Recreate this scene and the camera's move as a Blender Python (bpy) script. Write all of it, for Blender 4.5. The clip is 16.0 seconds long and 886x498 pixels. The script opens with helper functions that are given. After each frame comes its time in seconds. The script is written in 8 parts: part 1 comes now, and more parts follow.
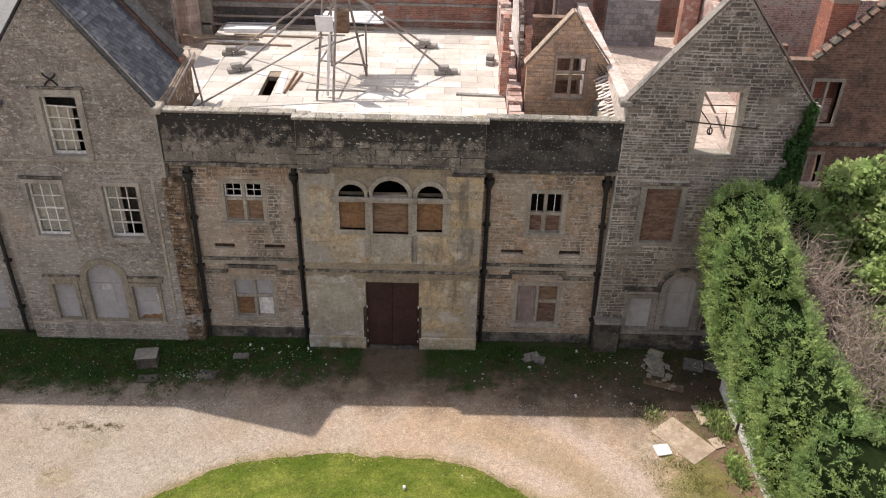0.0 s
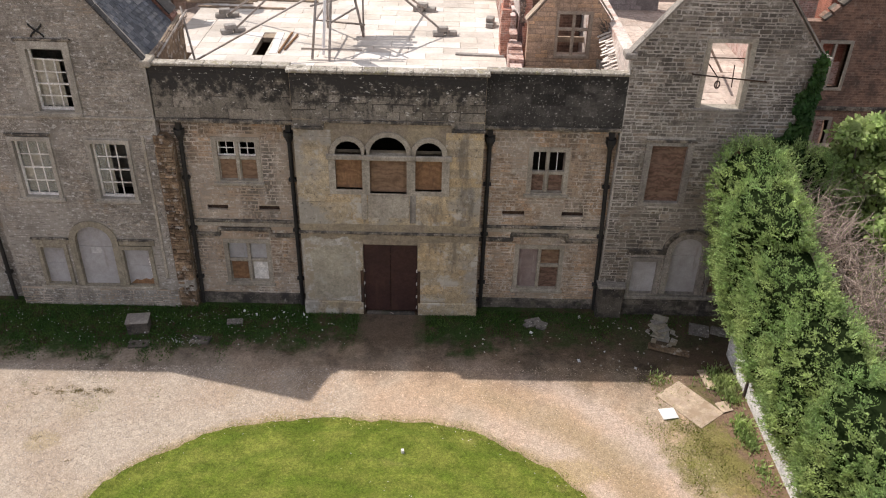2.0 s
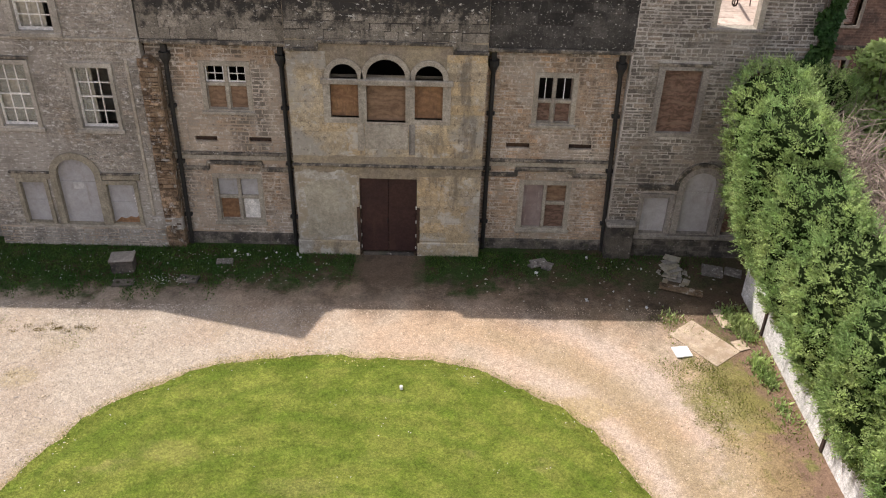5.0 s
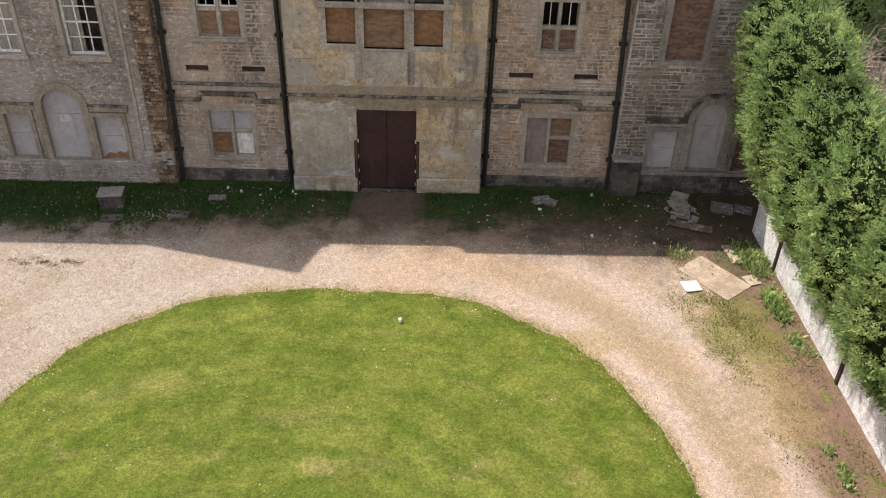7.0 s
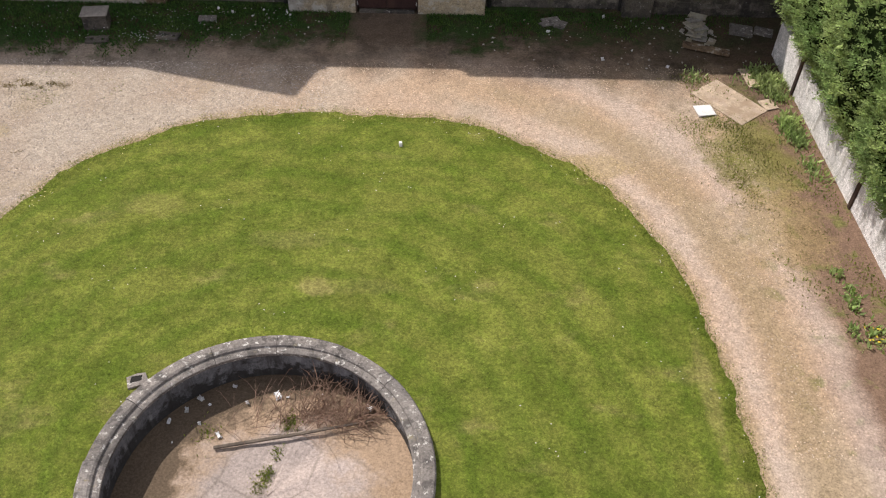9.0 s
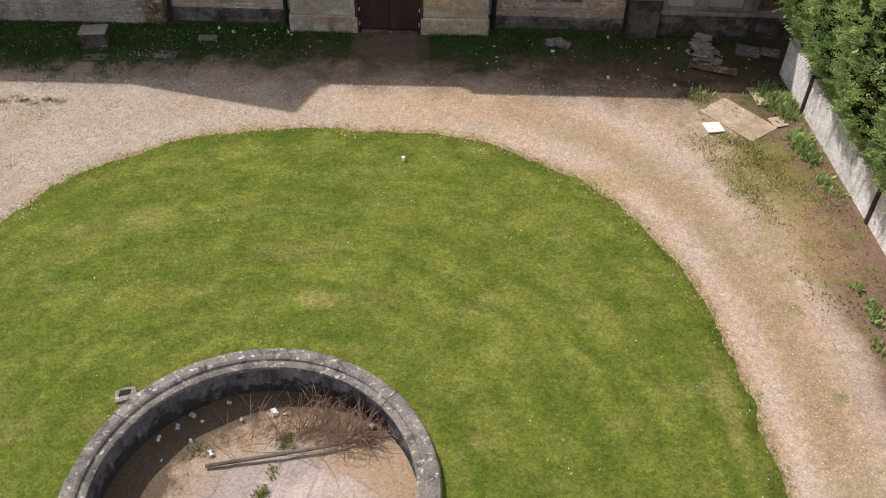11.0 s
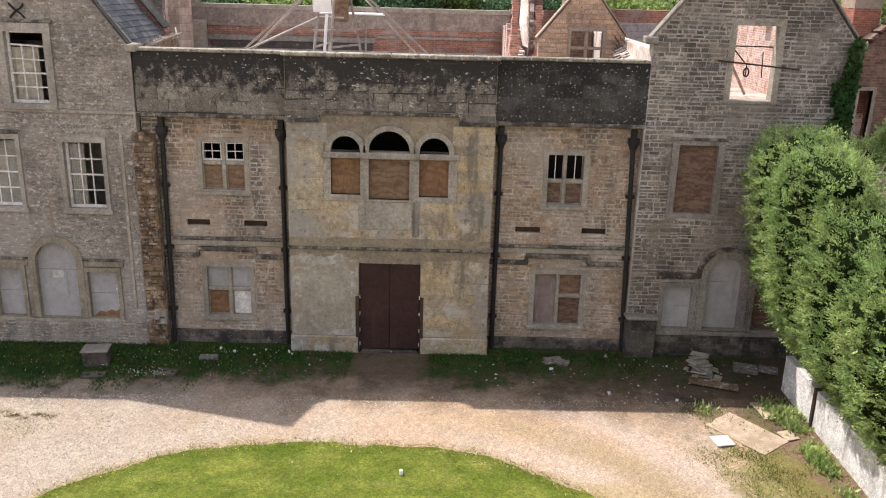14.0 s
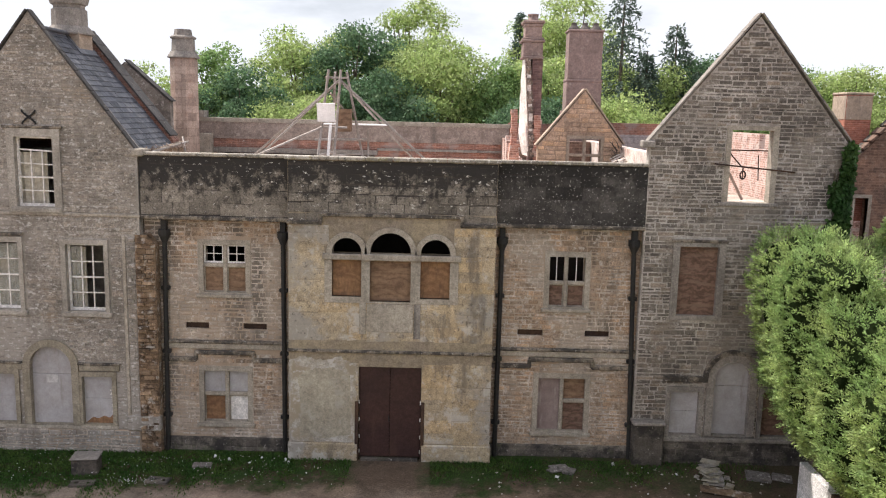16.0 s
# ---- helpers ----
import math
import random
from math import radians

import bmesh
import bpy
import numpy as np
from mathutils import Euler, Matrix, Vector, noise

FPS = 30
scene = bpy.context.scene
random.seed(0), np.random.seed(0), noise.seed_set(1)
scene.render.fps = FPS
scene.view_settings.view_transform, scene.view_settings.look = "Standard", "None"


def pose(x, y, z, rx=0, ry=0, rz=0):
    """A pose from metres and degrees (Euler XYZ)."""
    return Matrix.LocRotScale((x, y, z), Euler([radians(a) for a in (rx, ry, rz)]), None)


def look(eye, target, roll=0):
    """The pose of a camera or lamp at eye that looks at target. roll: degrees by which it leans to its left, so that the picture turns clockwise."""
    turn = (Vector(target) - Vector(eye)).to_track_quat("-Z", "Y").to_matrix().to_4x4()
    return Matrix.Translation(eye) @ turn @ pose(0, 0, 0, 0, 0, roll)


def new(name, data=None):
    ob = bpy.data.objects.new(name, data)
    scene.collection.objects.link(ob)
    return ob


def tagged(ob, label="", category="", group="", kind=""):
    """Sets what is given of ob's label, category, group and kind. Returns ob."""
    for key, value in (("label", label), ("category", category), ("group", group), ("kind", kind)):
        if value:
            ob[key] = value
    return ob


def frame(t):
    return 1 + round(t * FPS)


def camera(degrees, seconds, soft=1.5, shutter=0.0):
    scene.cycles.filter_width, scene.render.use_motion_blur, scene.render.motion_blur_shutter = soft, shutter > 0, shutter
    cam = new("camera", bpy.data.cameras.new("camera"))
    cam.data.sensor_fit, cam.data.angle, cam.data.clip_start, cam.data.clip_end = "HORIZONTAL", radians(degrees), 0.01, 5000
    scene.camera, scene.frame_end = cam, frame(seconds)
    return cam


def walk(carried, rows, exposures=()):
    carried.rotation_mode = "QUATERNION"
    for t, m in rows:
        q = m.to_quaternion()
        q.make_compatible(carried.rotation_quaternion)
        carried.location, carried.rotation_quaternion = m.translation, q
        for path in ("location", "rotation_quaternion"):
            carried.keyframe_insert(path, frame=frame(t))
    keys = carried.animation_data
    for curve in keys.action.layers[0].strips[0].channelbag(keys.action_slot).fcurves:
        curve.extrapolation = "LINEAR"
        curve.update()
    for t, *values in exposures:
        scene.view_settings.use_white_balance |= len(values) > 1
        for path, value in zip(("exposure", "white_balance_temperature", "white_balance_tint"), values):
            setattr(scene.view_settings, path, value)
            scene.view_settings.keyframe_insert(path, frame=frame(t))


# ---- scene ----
cam = camera(55.5, 16.0, soft=1.1)
PATH = [
    (0, (-0.322, -22.279, 18.038), (-0.309, -20.584, 16.976), 1.58),
    (0.5, (-0.284, -22.249, 17.753), (-0.270, -20.556, 16.689), 1.48),
    (1, (-0.288, -22.253, 17.422), (-0.272, -20.561, 16.356), 1.48),
    (1.5, (-0.299, -22.270, 17.089), (-0.283, -20.578, 16.022), 1.58),
    (2, (-0.319, -22.244, 16.720), (-0.302, -20.554, 15.651), 1.58),
    (2.5, (-0.346, -22.225, 16.319), (-0.328, -20.536, 15.248), 1.58),
    (3, (-0.365, -22.201, 15.946), (-0.346, -20.513, 14.874), 1.58),
    (3.5, (-0.402, -22.140, 15.627), (-0.380, -20.454, 14.552), 1.68),
    (4, (-0.378, -22.053, 15.337), (-0.356, -20.372, 14.254), 1.69),
    (6.5, (-0.337, -22.070, 13.274), (-0.314, -20.389, 12.191), 1.79),
    (7, (-0.342, -22.012, 13.010), (-0.317, -20.360, 11.883), 1.81),
    (7.5, (-0.309, -21.980, 12.762), (-0.283, -20.407, 11.526), 1.89),
    (8, (-0.253, -21.911, 12.540), (-0.229, -20.465, 11.159), 1.83),
    (8.5, (-0.236, -21.911, 12.303), (-0.214, -20.481, 10.905), 1.85),
    (10.3, (-0.313, -21.934, 11.413), (-0.292, -20.504, 10.015), 2.00),
    (10.8, (-0.339, -21.937, 11.148), (-0.316, -20.460, 9.799), 2.09),
    (11, (-0.345, -21.950, 11.092), (-0.323, -20.441, 9.779), 1.96),
    (11.5, (-0.385, -21.933, 10.849), (-0.364, -20.333, 9.649), 1.86),
    (12, (-0.374, -21.914, 10.630), (-0.355, -20.234, 9.545), 1.79),
    (12.5, (-0.361, -21.900, 10.438), (-0.345, -20.151, 9.467), 1.73),
    (13, (-0.379, -21.974, 10.335), (-0.363, -20.165, 9.481), 1.68),
    (13.5, (-0.351, -22.006, 10.236), (-0.340, -20.144, 9.505), 1.54),
    (14, (-0.366, -22.060, 10.116), (-0.359, -20.152, 9.515), 1.51),
    (14.5, (-0.413, -22.083, 9.959), (-0.406, -20.135, 9.504), 1.48),
    (15, (-0.391, -22.077, 9.809), (-0.390, -20.101, 9.500), 1.37),
    (15.5, (-0.370, -22.061, 9.674), (-0.370, -20.085, 9.363), 1.37),
    (16, (-0.379, -22.051, 9.545), (-0.380, -20.077, 9.226), 1.37),
]
walk(cam, [(t, look(eye, target, roll)) for t, eye, target, roll in PATH],
     exposures=[(0, 0.0), (3, 0.0), (4, 0.12), (6.5, 0.28), (7, 0.18), (7.5, 0.14), (8, 0.05), (8.5, -0.05), (11, -0.19), (12, -0.10), (13, 0.05), (13.5, 0.2), (14, 0.37), (14.5, 0.42), (15, 0.5), (15.5, 0.5), (16, 0.46)])

# ---- light ----
SUN_WAY = Vector((0.61, -0.355, -1.0)).normalized()      # the way the sunlight travels
world = bpy.data.worlds.new("sky")
scene.world = world
world.use_nodes = True
wn, wl = world.node_tree.nodes, world.node_tree.links
for n in list(wn):
    wn.remove(n)
w_out, w_mix = wn.new("ShaderNodeOutputWorld"), wn.new("ShaderNodeBackground")
w_sky, w_cloud, w_ramp = wn.new("ShaderNodeTexSky"), wn.new("ShaderNodeTexNoise"), wn.new("ShaderNodeValToRGB")
w_tc, w_map, w_lay = wn.new("ShaderNodeTexCoord"), wn.new("ShaderNodeMapping"), wn.new("ShaderNodeMix")
w_sky.sky_type, w_sky.sun_disc = "NISHITA", False
w_sky.sun_elevation = math.asin(-SUN_WAY.z)
w_sky.sun_rotation = math.atan2(-SUN_WAY.x, -SUN_WAY.y)
w_sky.dust_density, w_sky.air_density = 1.6, 1.0
w_map.inputs["Scale"].default_value = (1.0, 1.0, 3.2)
w_map.inputs["Location"].default_value = (0.9, 0.4, 0.2)
w_cloud.inputs["Scale"].default_value = 1.7
w_cloud.inputs["Detail"].default_value = 7
w_cloud.inputs["Roughness"].default_value = 0.58
w_ramp.color_ramp.elements[0].position, w_ramp.color_ramp.elements[1].position = 0.31, 0.45
w_ramp.color_ramp.elements[0].color = (0.40, 0.40, 0.40, 1)
w_lay.data_type = "RGBA"
w_lay.inputs["B"].default_value = (15.0, 15.5, 16.9, 1)
wl.new(w_tc.outputs["Generated"], w_map.inputs["Vector"])
wl.new(w_map.outputs["Vector"], w_cloud.inputs["Vector"])
wl.new(w_cloud.outputs["Fac"], w_ramp.inputs["Fac"])
wl.new(w_ramp.outputs["Color"], w_lay.inputs["Factor"])
wl.new(w_sky.outputs["Color"], w_lay.inputs["A"])
wl.new(w_lay.outputs["Result"], w_mix.inputs["Color"])
w_mix.inputs["Strength"].default_value = 0.0485
wl.new(w_mix.outputs["Background"], w_out.inputs["Surface"])
sun = new("sun", bpy.data.lights.new("sun", "SUN"))
sun.data.energy, sun.data.angle, sun.data.color = 4.9, radians(0.6), (1.0, 0.94, 0.85)
sun.matrix_world = look((0, 0, 40), Vector((0, 0, 40)) + SUN_WAY)

# ---- materials ----


def shader(name, rough=0.9, metal=0.0, spec=0.3):
    m = bpy.data.materials.new(name)
    m.use_nodes = True
    b = m.node_tree.nodes["Principled BSDF"]
    b.inputs["Roughness"].default_value, b.inputs["Metallic"].default_value = rough, metal
    b.inputs["Specular IOR Level"].default_value = spec
    return m, m.node_tree.nodes, m.node_tree.links, b


def plug(nodes, links, kind, **ins):
    n = nodes.new(kind)
    for k, v in ins.items():
        s = n.inputs[k.replace("_", " ")]
        if isinstance(v, bpy.types.NodeSocket):
            links.new(v, s)
        else:
            s.default_value = v
    return n


def math_node(nodes, links, op, a, b=None, clamp=False):
    n = nodes.new("ShaderNodeMath")
    n.operation, n.use_clamp = op, clamp
    for i, v in enumerate((a, b)):
        if isinstance(v, bpy.types.NodeSocket):
            links.new(v, n.inputs[i])
        elif v is not None:
            n.inputs[i].default_value = v
    return n.outputs[0]


def blend(nodes, links, fac, a, b, mode="MIX"):
    n = nodes.new("ShaderNodeMix")
    n.data_type, n.blend_type = "RGBA", mode
    for key, v in (("Factor", fac), ("A", a), ("B", b)):
        s = [i for i in n.inputs if i.name == key and i.enabled][0] if key == "Factor" else n.inputs[6 if key == "A" else 7]
        if isinstance(v, bpy.types.NodeSocket):
            links.new(v, s)
        else:
            s.default_value = v if key == "Factor" else (*v, 1)
    return n.outputs[2]


def noise_mask(nodes, links, pos, scale, lo, hi, detail=5, stretch=(1, 1, 1), rough=0.6, shift=0.0):
    mp = plug(nodes, links, "ShaderNodeMapping", Vector=pos, Scale=stretch, Location=(shift, shift * 0.7, shift * 1.3))
    n = plug(nodes, links, "ShaderNodeTexNoise", Vector=mp.outputs[0], Scale=scale, Detail=detail, Roughness=rough)
    r = plug(nodes, links, "ShaderNodeMapRange", Value=n.outputs["Fac"], From_Min=lo, From_Max=hi)
    r.interpolation_type = "SMOOTHSTEP"
    return r.outputs[0], n.outputs["Fac"]


def warm(c):
    return (c[0], c[1] * 0.977, c[2] * 1.03)


def surface(name, a, b, rough=0.9, scale=1.3, grain=26.0, grain_by=0.35, piece=0.0, piece_col=None, stains=(), bump=0.35, bump_scale=40.0, metal=0.0, spec=0.25, shift=0.0, brick=None, mottle=0.30, wave=None):
    """A weathered surface: two tones in blotches, fine grain, a tone for each piece, stains, relief."""
    m, nd, ln, bs = shader(name, rough, metal, spec)
    pos = nd.new("ShaderNodeNewGeometry").outputs["Position"]
    fac, _ = noise_mask(nd, ln, pos, scale, 0.35, 0.65, 6, shift=shift)
    col = blend(nd, ln, fac, warm(a), warm(b))
    height = None
    if brick:
        sep = plug(nd, ln, "ShaderNodeSeparateXYZ", Vector=pos)
        u = math_node(nd, ln, "ADD", sep.outputs[0], sep.outputs[1])
        vec = plug(nd, ln, "ShaderNodeCombineXYZ", X=u, Y=sep.outputs[2])
        bt = plug(nd, ln, "ShaderNodeTexBrick", Vector=vec.outputs[0], Scale=1.0, Brick_Width=brick[0], Row_Height=brick[1], Mortar_Size=brick[2],
                  Color1=(0.75, 0.75, 0.75, 1), Color2=(1.2, 1.2, 1.2, 1), Mortar=(*brick[3], 1))
        col = blend(nd, ln, 1.0, col, bt.outputs["Color"], "MULTIPLY")
        height = math_node(nd, ln, "SUBTRACT", 1.0, bt.outputs["Fac"])
    if piece:
        geo = nd.new("ShaderNodeNewGeometry").outputs["Random Per Island"]
        obj = nd.new("ShaderNodeObjectInfo").outputs["Random"]
        rnd = math_node(nd, ln, "FRACT", math_node(nd, ln, "ADD", geo, obj))
        tone = plug(nd, ln, "ShaderNodeMapRange", Value=rnd, To_Min=1 - piece, To_Max=1 + piece).outputs[0]
        if piece_col:
            pick = plug(nd, ln, "ShaderNodeMapRange", Value=math_node(nd, ln, "FRACT", math_node(nd, ln, "MULTIPLY", rnd, 7.31)), From_Min=0.55, From_Max=1.0).outputs[0]
            col = blend(nd, ln, pick, col, warm(piece_col))
        hsv = plug(nd, ln, "ShaderNodeHueSaturation", Color=col, Value=tone)
        col = hsv.outputs[0]
    if wave:
        wv = plug(nd, ln, "ShaderNodeTexWave", Vector=pos, Scale=wave[0], Distortion=wave[1], Detail=3.0, Detail_Scale=1.3, Detail_Roughness=0.6)
        wv.bands_direction = "Z"
        wt = plug(nd, ln, "ShaderNodeMapRange", Value=wv.outputs["Fac"], To_Min=1 - wave[2], To_Max=1 + wave[2]).outputs[0]
        col = plug(nd, ln, "ShaderNodeHueSaturation", Color=col, Value=wt).outputs[0]
    _, g = noise_mask(nd, ln, pos, grain, 0, 1, 8, rough=0.7)
    gt = plug(nd, ln, "ShaderNodeMapRange", Value=g, From_Min=0.25, From_Max=0.75, To_Min=1 - grain_by, To_Max=1 + grain_by).outputs[0]
    hs = plug(nd, ln, "ShaderNodeHueSaturation", Color=col, Value=gt)
    col = hs.outputs[0]
    _, g2 = noise_mask(nd, ln, pos, 7.0, 0, 1, 6, rough=0.75, shift=2.0)
    g2 = plug(nd, ln, "ShaderNodeMapRange", Value=g2, From_Min=0.3, From_Max=0.7, To_Min=1 - mottle, To_Max=1 + mottle).outputs[0]
    col = plug(nd, ln, "ShaderNodeHueSaturation", Color=col, Value=g2).outputs[0]
    _, g3 = noise_mask(nd, ln, pos, 0.5, 0, 1, 4, rough=0.6, shift=8.0)
    g3 = plug(nd, ln, "ShaderNodeMapRange", Value=g3, From_Min=0.35, From_Max=0.65, To_Min=0.87, To_Max=1.13).outputs[0]
    col = plug(nd, ln, "ShaderNodeHueSaturation", Color=col, Value=g3).outputs[0]
    for i, (c, sc, lo, hi, amount, stretch, *rise) in enumerate(stains):
        mk, raw = noise_mask(nd, ln, pos, sc, lo, hi, 7, stretch, 0.65, 3.7 + 5.1 * i + shift)
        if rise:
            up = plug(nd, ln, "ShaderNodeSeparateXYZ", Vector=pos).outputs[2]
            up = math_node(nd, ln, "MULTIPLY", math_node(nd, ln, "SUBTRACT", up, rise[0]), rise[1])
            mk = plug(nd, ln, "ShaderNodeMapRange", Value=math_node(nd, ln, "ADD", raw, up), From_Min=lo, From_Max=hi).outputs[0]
        col = blend(nd, ln, math_node(nd, ln, "MULTIPLY", mk, amount), col, warm(c))
    ln.new(col, bs.inputs["Base Color"])
    _, h = noise_mask(nd, ln, pos, bump_scale, 0, 1, 6)
    if height is not None:
        h = math_node(nd, ln, "ADD", math_node(nd, ln, "MULTIPLY", h, 0.5), height)
    bp = plug(nd, ln, "ShaderNodeBump", Height=h, Strength=bump, Distance=0.02)
    ln.new(bp.outputs[0], bs.inputs["Normal"])
    return m


FLAT, DRIP, BAND = (1, 1, 1), (1, 1, 0.22), (0.25, 0.25, 1.6)
SOOT, LICHEN, MOSS, PALE = (0.035, 0.032, 0.03), (0.62, 0.60, 0.54), (0.12, 0.13, 0.05), (0.50, 0.47, 0.41)
M = {}
M["mortar_left"] = surface("worn lime mortar", (0.365, 0.337, 0.292), (0.28, 0.256, 0.218), grain_by=0.5, stains=[((0.335, 0.308, 0.265), 0.5, 0.46, 0.58, 0.80, FLAT), ((0.15, 0.135, 0.115), 0.9, 0.52, 0.64, 0.55, (1, 1, 0.5)), ((0.22, 0.195, 0.16), 1.3, 0.46, 0.60, 0.6, FLAT), ((0.14, 0.12, 0.09), 6, 0.58, 0.70, 0.6, FLAT)])
M["rubble_left"] = surface("grey limestone rubble", (0.278, 0.250, 0.208), (0.21, 0.188, 0.157), piece=0.15, piece_col=(0.31, 0.268, 0.215), grain_by=0.7, stains=[((0.335, 0.308, 0.265), 0.5, 0.46, 0.58, 0.80, FLAT), ((0.15, 0.135, 0.115), 0.9, 0.52, 0.64, 0.55, (1, 1, 0.5)), ((0.55, 0.525, 0.48), 10, 0.53, 0.63, 0.80, (0.8, 1, 1.2)), ((0.10, 0.085, 0.068), 9, 0.57, 0.67, 0.7, (0.5, 1, 1.8)), ((0.36, 0.25, 0.14), 0.45, 0.57, 0.67, 0.35, FLAT)], bump=0.6)
M["mortar_bay"] = surface("pale bedding mortar", (0.53, 0.465, 0.39), (0.42, 0.36, 0.29), grain_by=0.5, stains=[((0.335, 0.255, 0.18), 1.1, 0.44, 0.58, 0.85, FLAT), ((0.11, 0.095, 0.08), 0.9, 0.52, 0.66, 0.6, DRIP), ((0.36, 0.29, 0.21), 1.6, 0.54, 0.66, 0.6, FLAT)])
M["rubble_bay"] = surface("buff squared stone", (0.375, 0.278, 0.192), (0.30, 0.225, 0.160), piece=0.24, piece_col=(0.42, 0.285, 0.18), grain_by=0.6, stains=[((0.35, 0.315, 0.262), 0.5, 0.47, 0.57, 0.65, FLAT), ((0.385, 0.322, 0.25), 0.7, 0.52, 0.64, 0.6, FLAT), ((0.10, 0.087, 0.073), 0.9, 0.50, 0.64, 0.7, DRIP), ((0.55, 0.50, 0.43), 7, 0.53, 0.64, 0.70, FLAT), ((0.08, 0.068, 0.055), 8, 0.58, 0.68, 0.6, FLAT)], bump=0.7)
M["rubble_dormer"] = surface("orange-brown gable stone", (0.55, 0.385, 0.26), (0.46, 0.325, 0.225), piece=0.14, piece_col=(0.55, 0.36, 0.215), grain_by=0.5, stains=[((0.18, 0.13, 0.095), 1.6, 0.56, 0.70, 0.6, FLAT), (PALE, 7, 0.60, 0.70, 0.4, FLAT)], bump=0.6)
M["mortar_dormer"] = surface("orange bedding mortar", (0.42, 0.30, 0.215), (0.34, 0.245, 0.175), grain_by=0.5)
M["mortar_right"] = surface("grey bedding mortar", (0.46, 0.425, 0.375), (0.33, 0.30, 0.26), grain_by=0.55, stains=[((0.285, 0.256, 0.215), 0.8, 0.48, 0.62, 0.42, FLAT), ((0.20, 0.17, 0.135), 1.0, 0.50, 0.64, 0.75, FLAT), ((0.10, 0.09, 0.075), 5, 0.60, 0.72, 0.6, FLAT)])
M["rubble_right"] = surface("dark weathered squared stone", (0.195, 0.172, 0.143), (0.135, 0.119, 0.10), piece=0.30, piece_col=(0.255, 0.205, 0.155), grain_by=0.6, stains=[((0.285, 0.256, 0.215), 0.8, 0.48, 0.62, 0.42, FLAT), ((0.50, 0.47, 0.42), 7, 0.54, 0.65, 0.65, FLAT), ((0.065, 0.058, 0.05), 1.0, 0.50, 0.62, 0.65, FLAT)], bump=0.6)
M["ashlar"] = surface("buff ashlar limestone", (0.415, 0.34, 0.225), (0.335, 0.278, 0.195), piece=0.13, piece_col=(0.42, 0.315, 0.18), scale=0.6, grain_by=0.55, stains=[((0.315, 0.30, 0.265), 0.42, 0.47, 0.56, 0.80, FLAT), ((0.49, 0.46, 0.40), 6, 0.54, 0.66, 0.6, FLAT), ((0.13, 0.115, 0.095), 1.3, 0.53, 0.64, 0.7, DRIP), ((0.10, 0.085, 0.07), 9, 0.57, 0.67, 0.65, FLAT), ((0.42, 0.34, 0.19), 0.9, 0.58, 0.68, 0.3, (1, 1, 1.6)), ((0.52, 0.50, 0.45), 1.1, 0.55, 0.63, 0.6, FLAT)], bump=0.6)
M["ashlar_joint"] = surface("ashlar bedding", (0.30, 0.25, 0.17), (0.24, 0.20, 0.15))
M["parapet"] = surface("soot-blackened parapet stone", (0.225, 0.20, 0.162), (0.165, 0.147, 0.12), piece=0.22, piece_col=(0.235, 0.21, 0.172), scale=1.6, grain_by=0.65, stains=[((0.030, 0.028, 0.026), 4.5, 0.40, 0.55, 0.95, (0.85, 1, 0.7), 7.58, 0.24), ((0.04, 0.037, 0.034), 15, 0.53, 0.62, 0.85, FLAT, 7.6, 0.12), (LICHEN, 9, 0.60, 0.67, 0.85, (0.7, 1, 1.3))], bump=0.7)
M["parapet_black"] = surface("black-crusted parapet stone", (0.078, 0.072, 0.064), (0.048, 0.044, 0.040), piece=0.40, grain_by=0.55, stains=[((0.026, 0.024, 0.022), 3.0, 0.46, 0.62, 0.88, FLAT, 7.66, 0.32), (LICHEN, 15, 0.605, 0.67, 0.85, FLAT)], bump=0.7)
M["coping"] = surface("mossy coping stone", (0.33, 0.30, 0.25), (0.22, 0.20, 0.16), piece=0.25, grain_by=0.55, stains=[((0.22, 0.20, 0.08), 4, 0.56, 0.66, 0.6, FLAT), (LICHEN, 12, 0.55, 0.63, 0.75, FLAT), (SOOT, 6, 0.54, 0.66, 0.8, FLAT)])
M["dressed_pale"] = surface("pale grey dressed stone", (0.365, 0.337, 0.285), (0.295, 0.27, 0.225), grain_by=0.45, stains=[((0.20, 0.18, 0.15), 2.2, 0.52, 0.68, 0.55, DRIP), ((0.56, 0.53, 0.48), 9, 0.58, 0.70, 0.5, FLAT)])
M["dressed_olive"] = surface("olive buff dressed stone", (0.30, 0.266, 0.20), (0.235, 0.207, 0.155), grain_by=0.45, stains=[((0.13, 0.115, 0.08), 2.2, 0.50, 0.66, 0.6, DRIP), ((0.43, 0.39, 0.30), 7, 0.56, 0.68, 0.5, FLAT)])
M["dressed"] = surface("grey dressed stone", (0.36, 0.325, 0.265), (0.30, 0.265, 0.21), grain_by=0.45, stains=[((0.17, 0.15, 0.12), 2.2, 0.52, 0.68, 0.55, DRIP), (PALE, 9, 0.58, 0.70, 0.4, FLAT)])
M["dressed_dark"] = surface("dark dressed stone", (0.275, 0.25, 0.215), (0.215, 0.195, 0.17), grain_by=0.45, stains=[(SOOT, 2.0, 0.54, 0.70, 0.6, DRIP), (LICHEN, 13, 0.64, 0.72, 0.5, FLAT)])
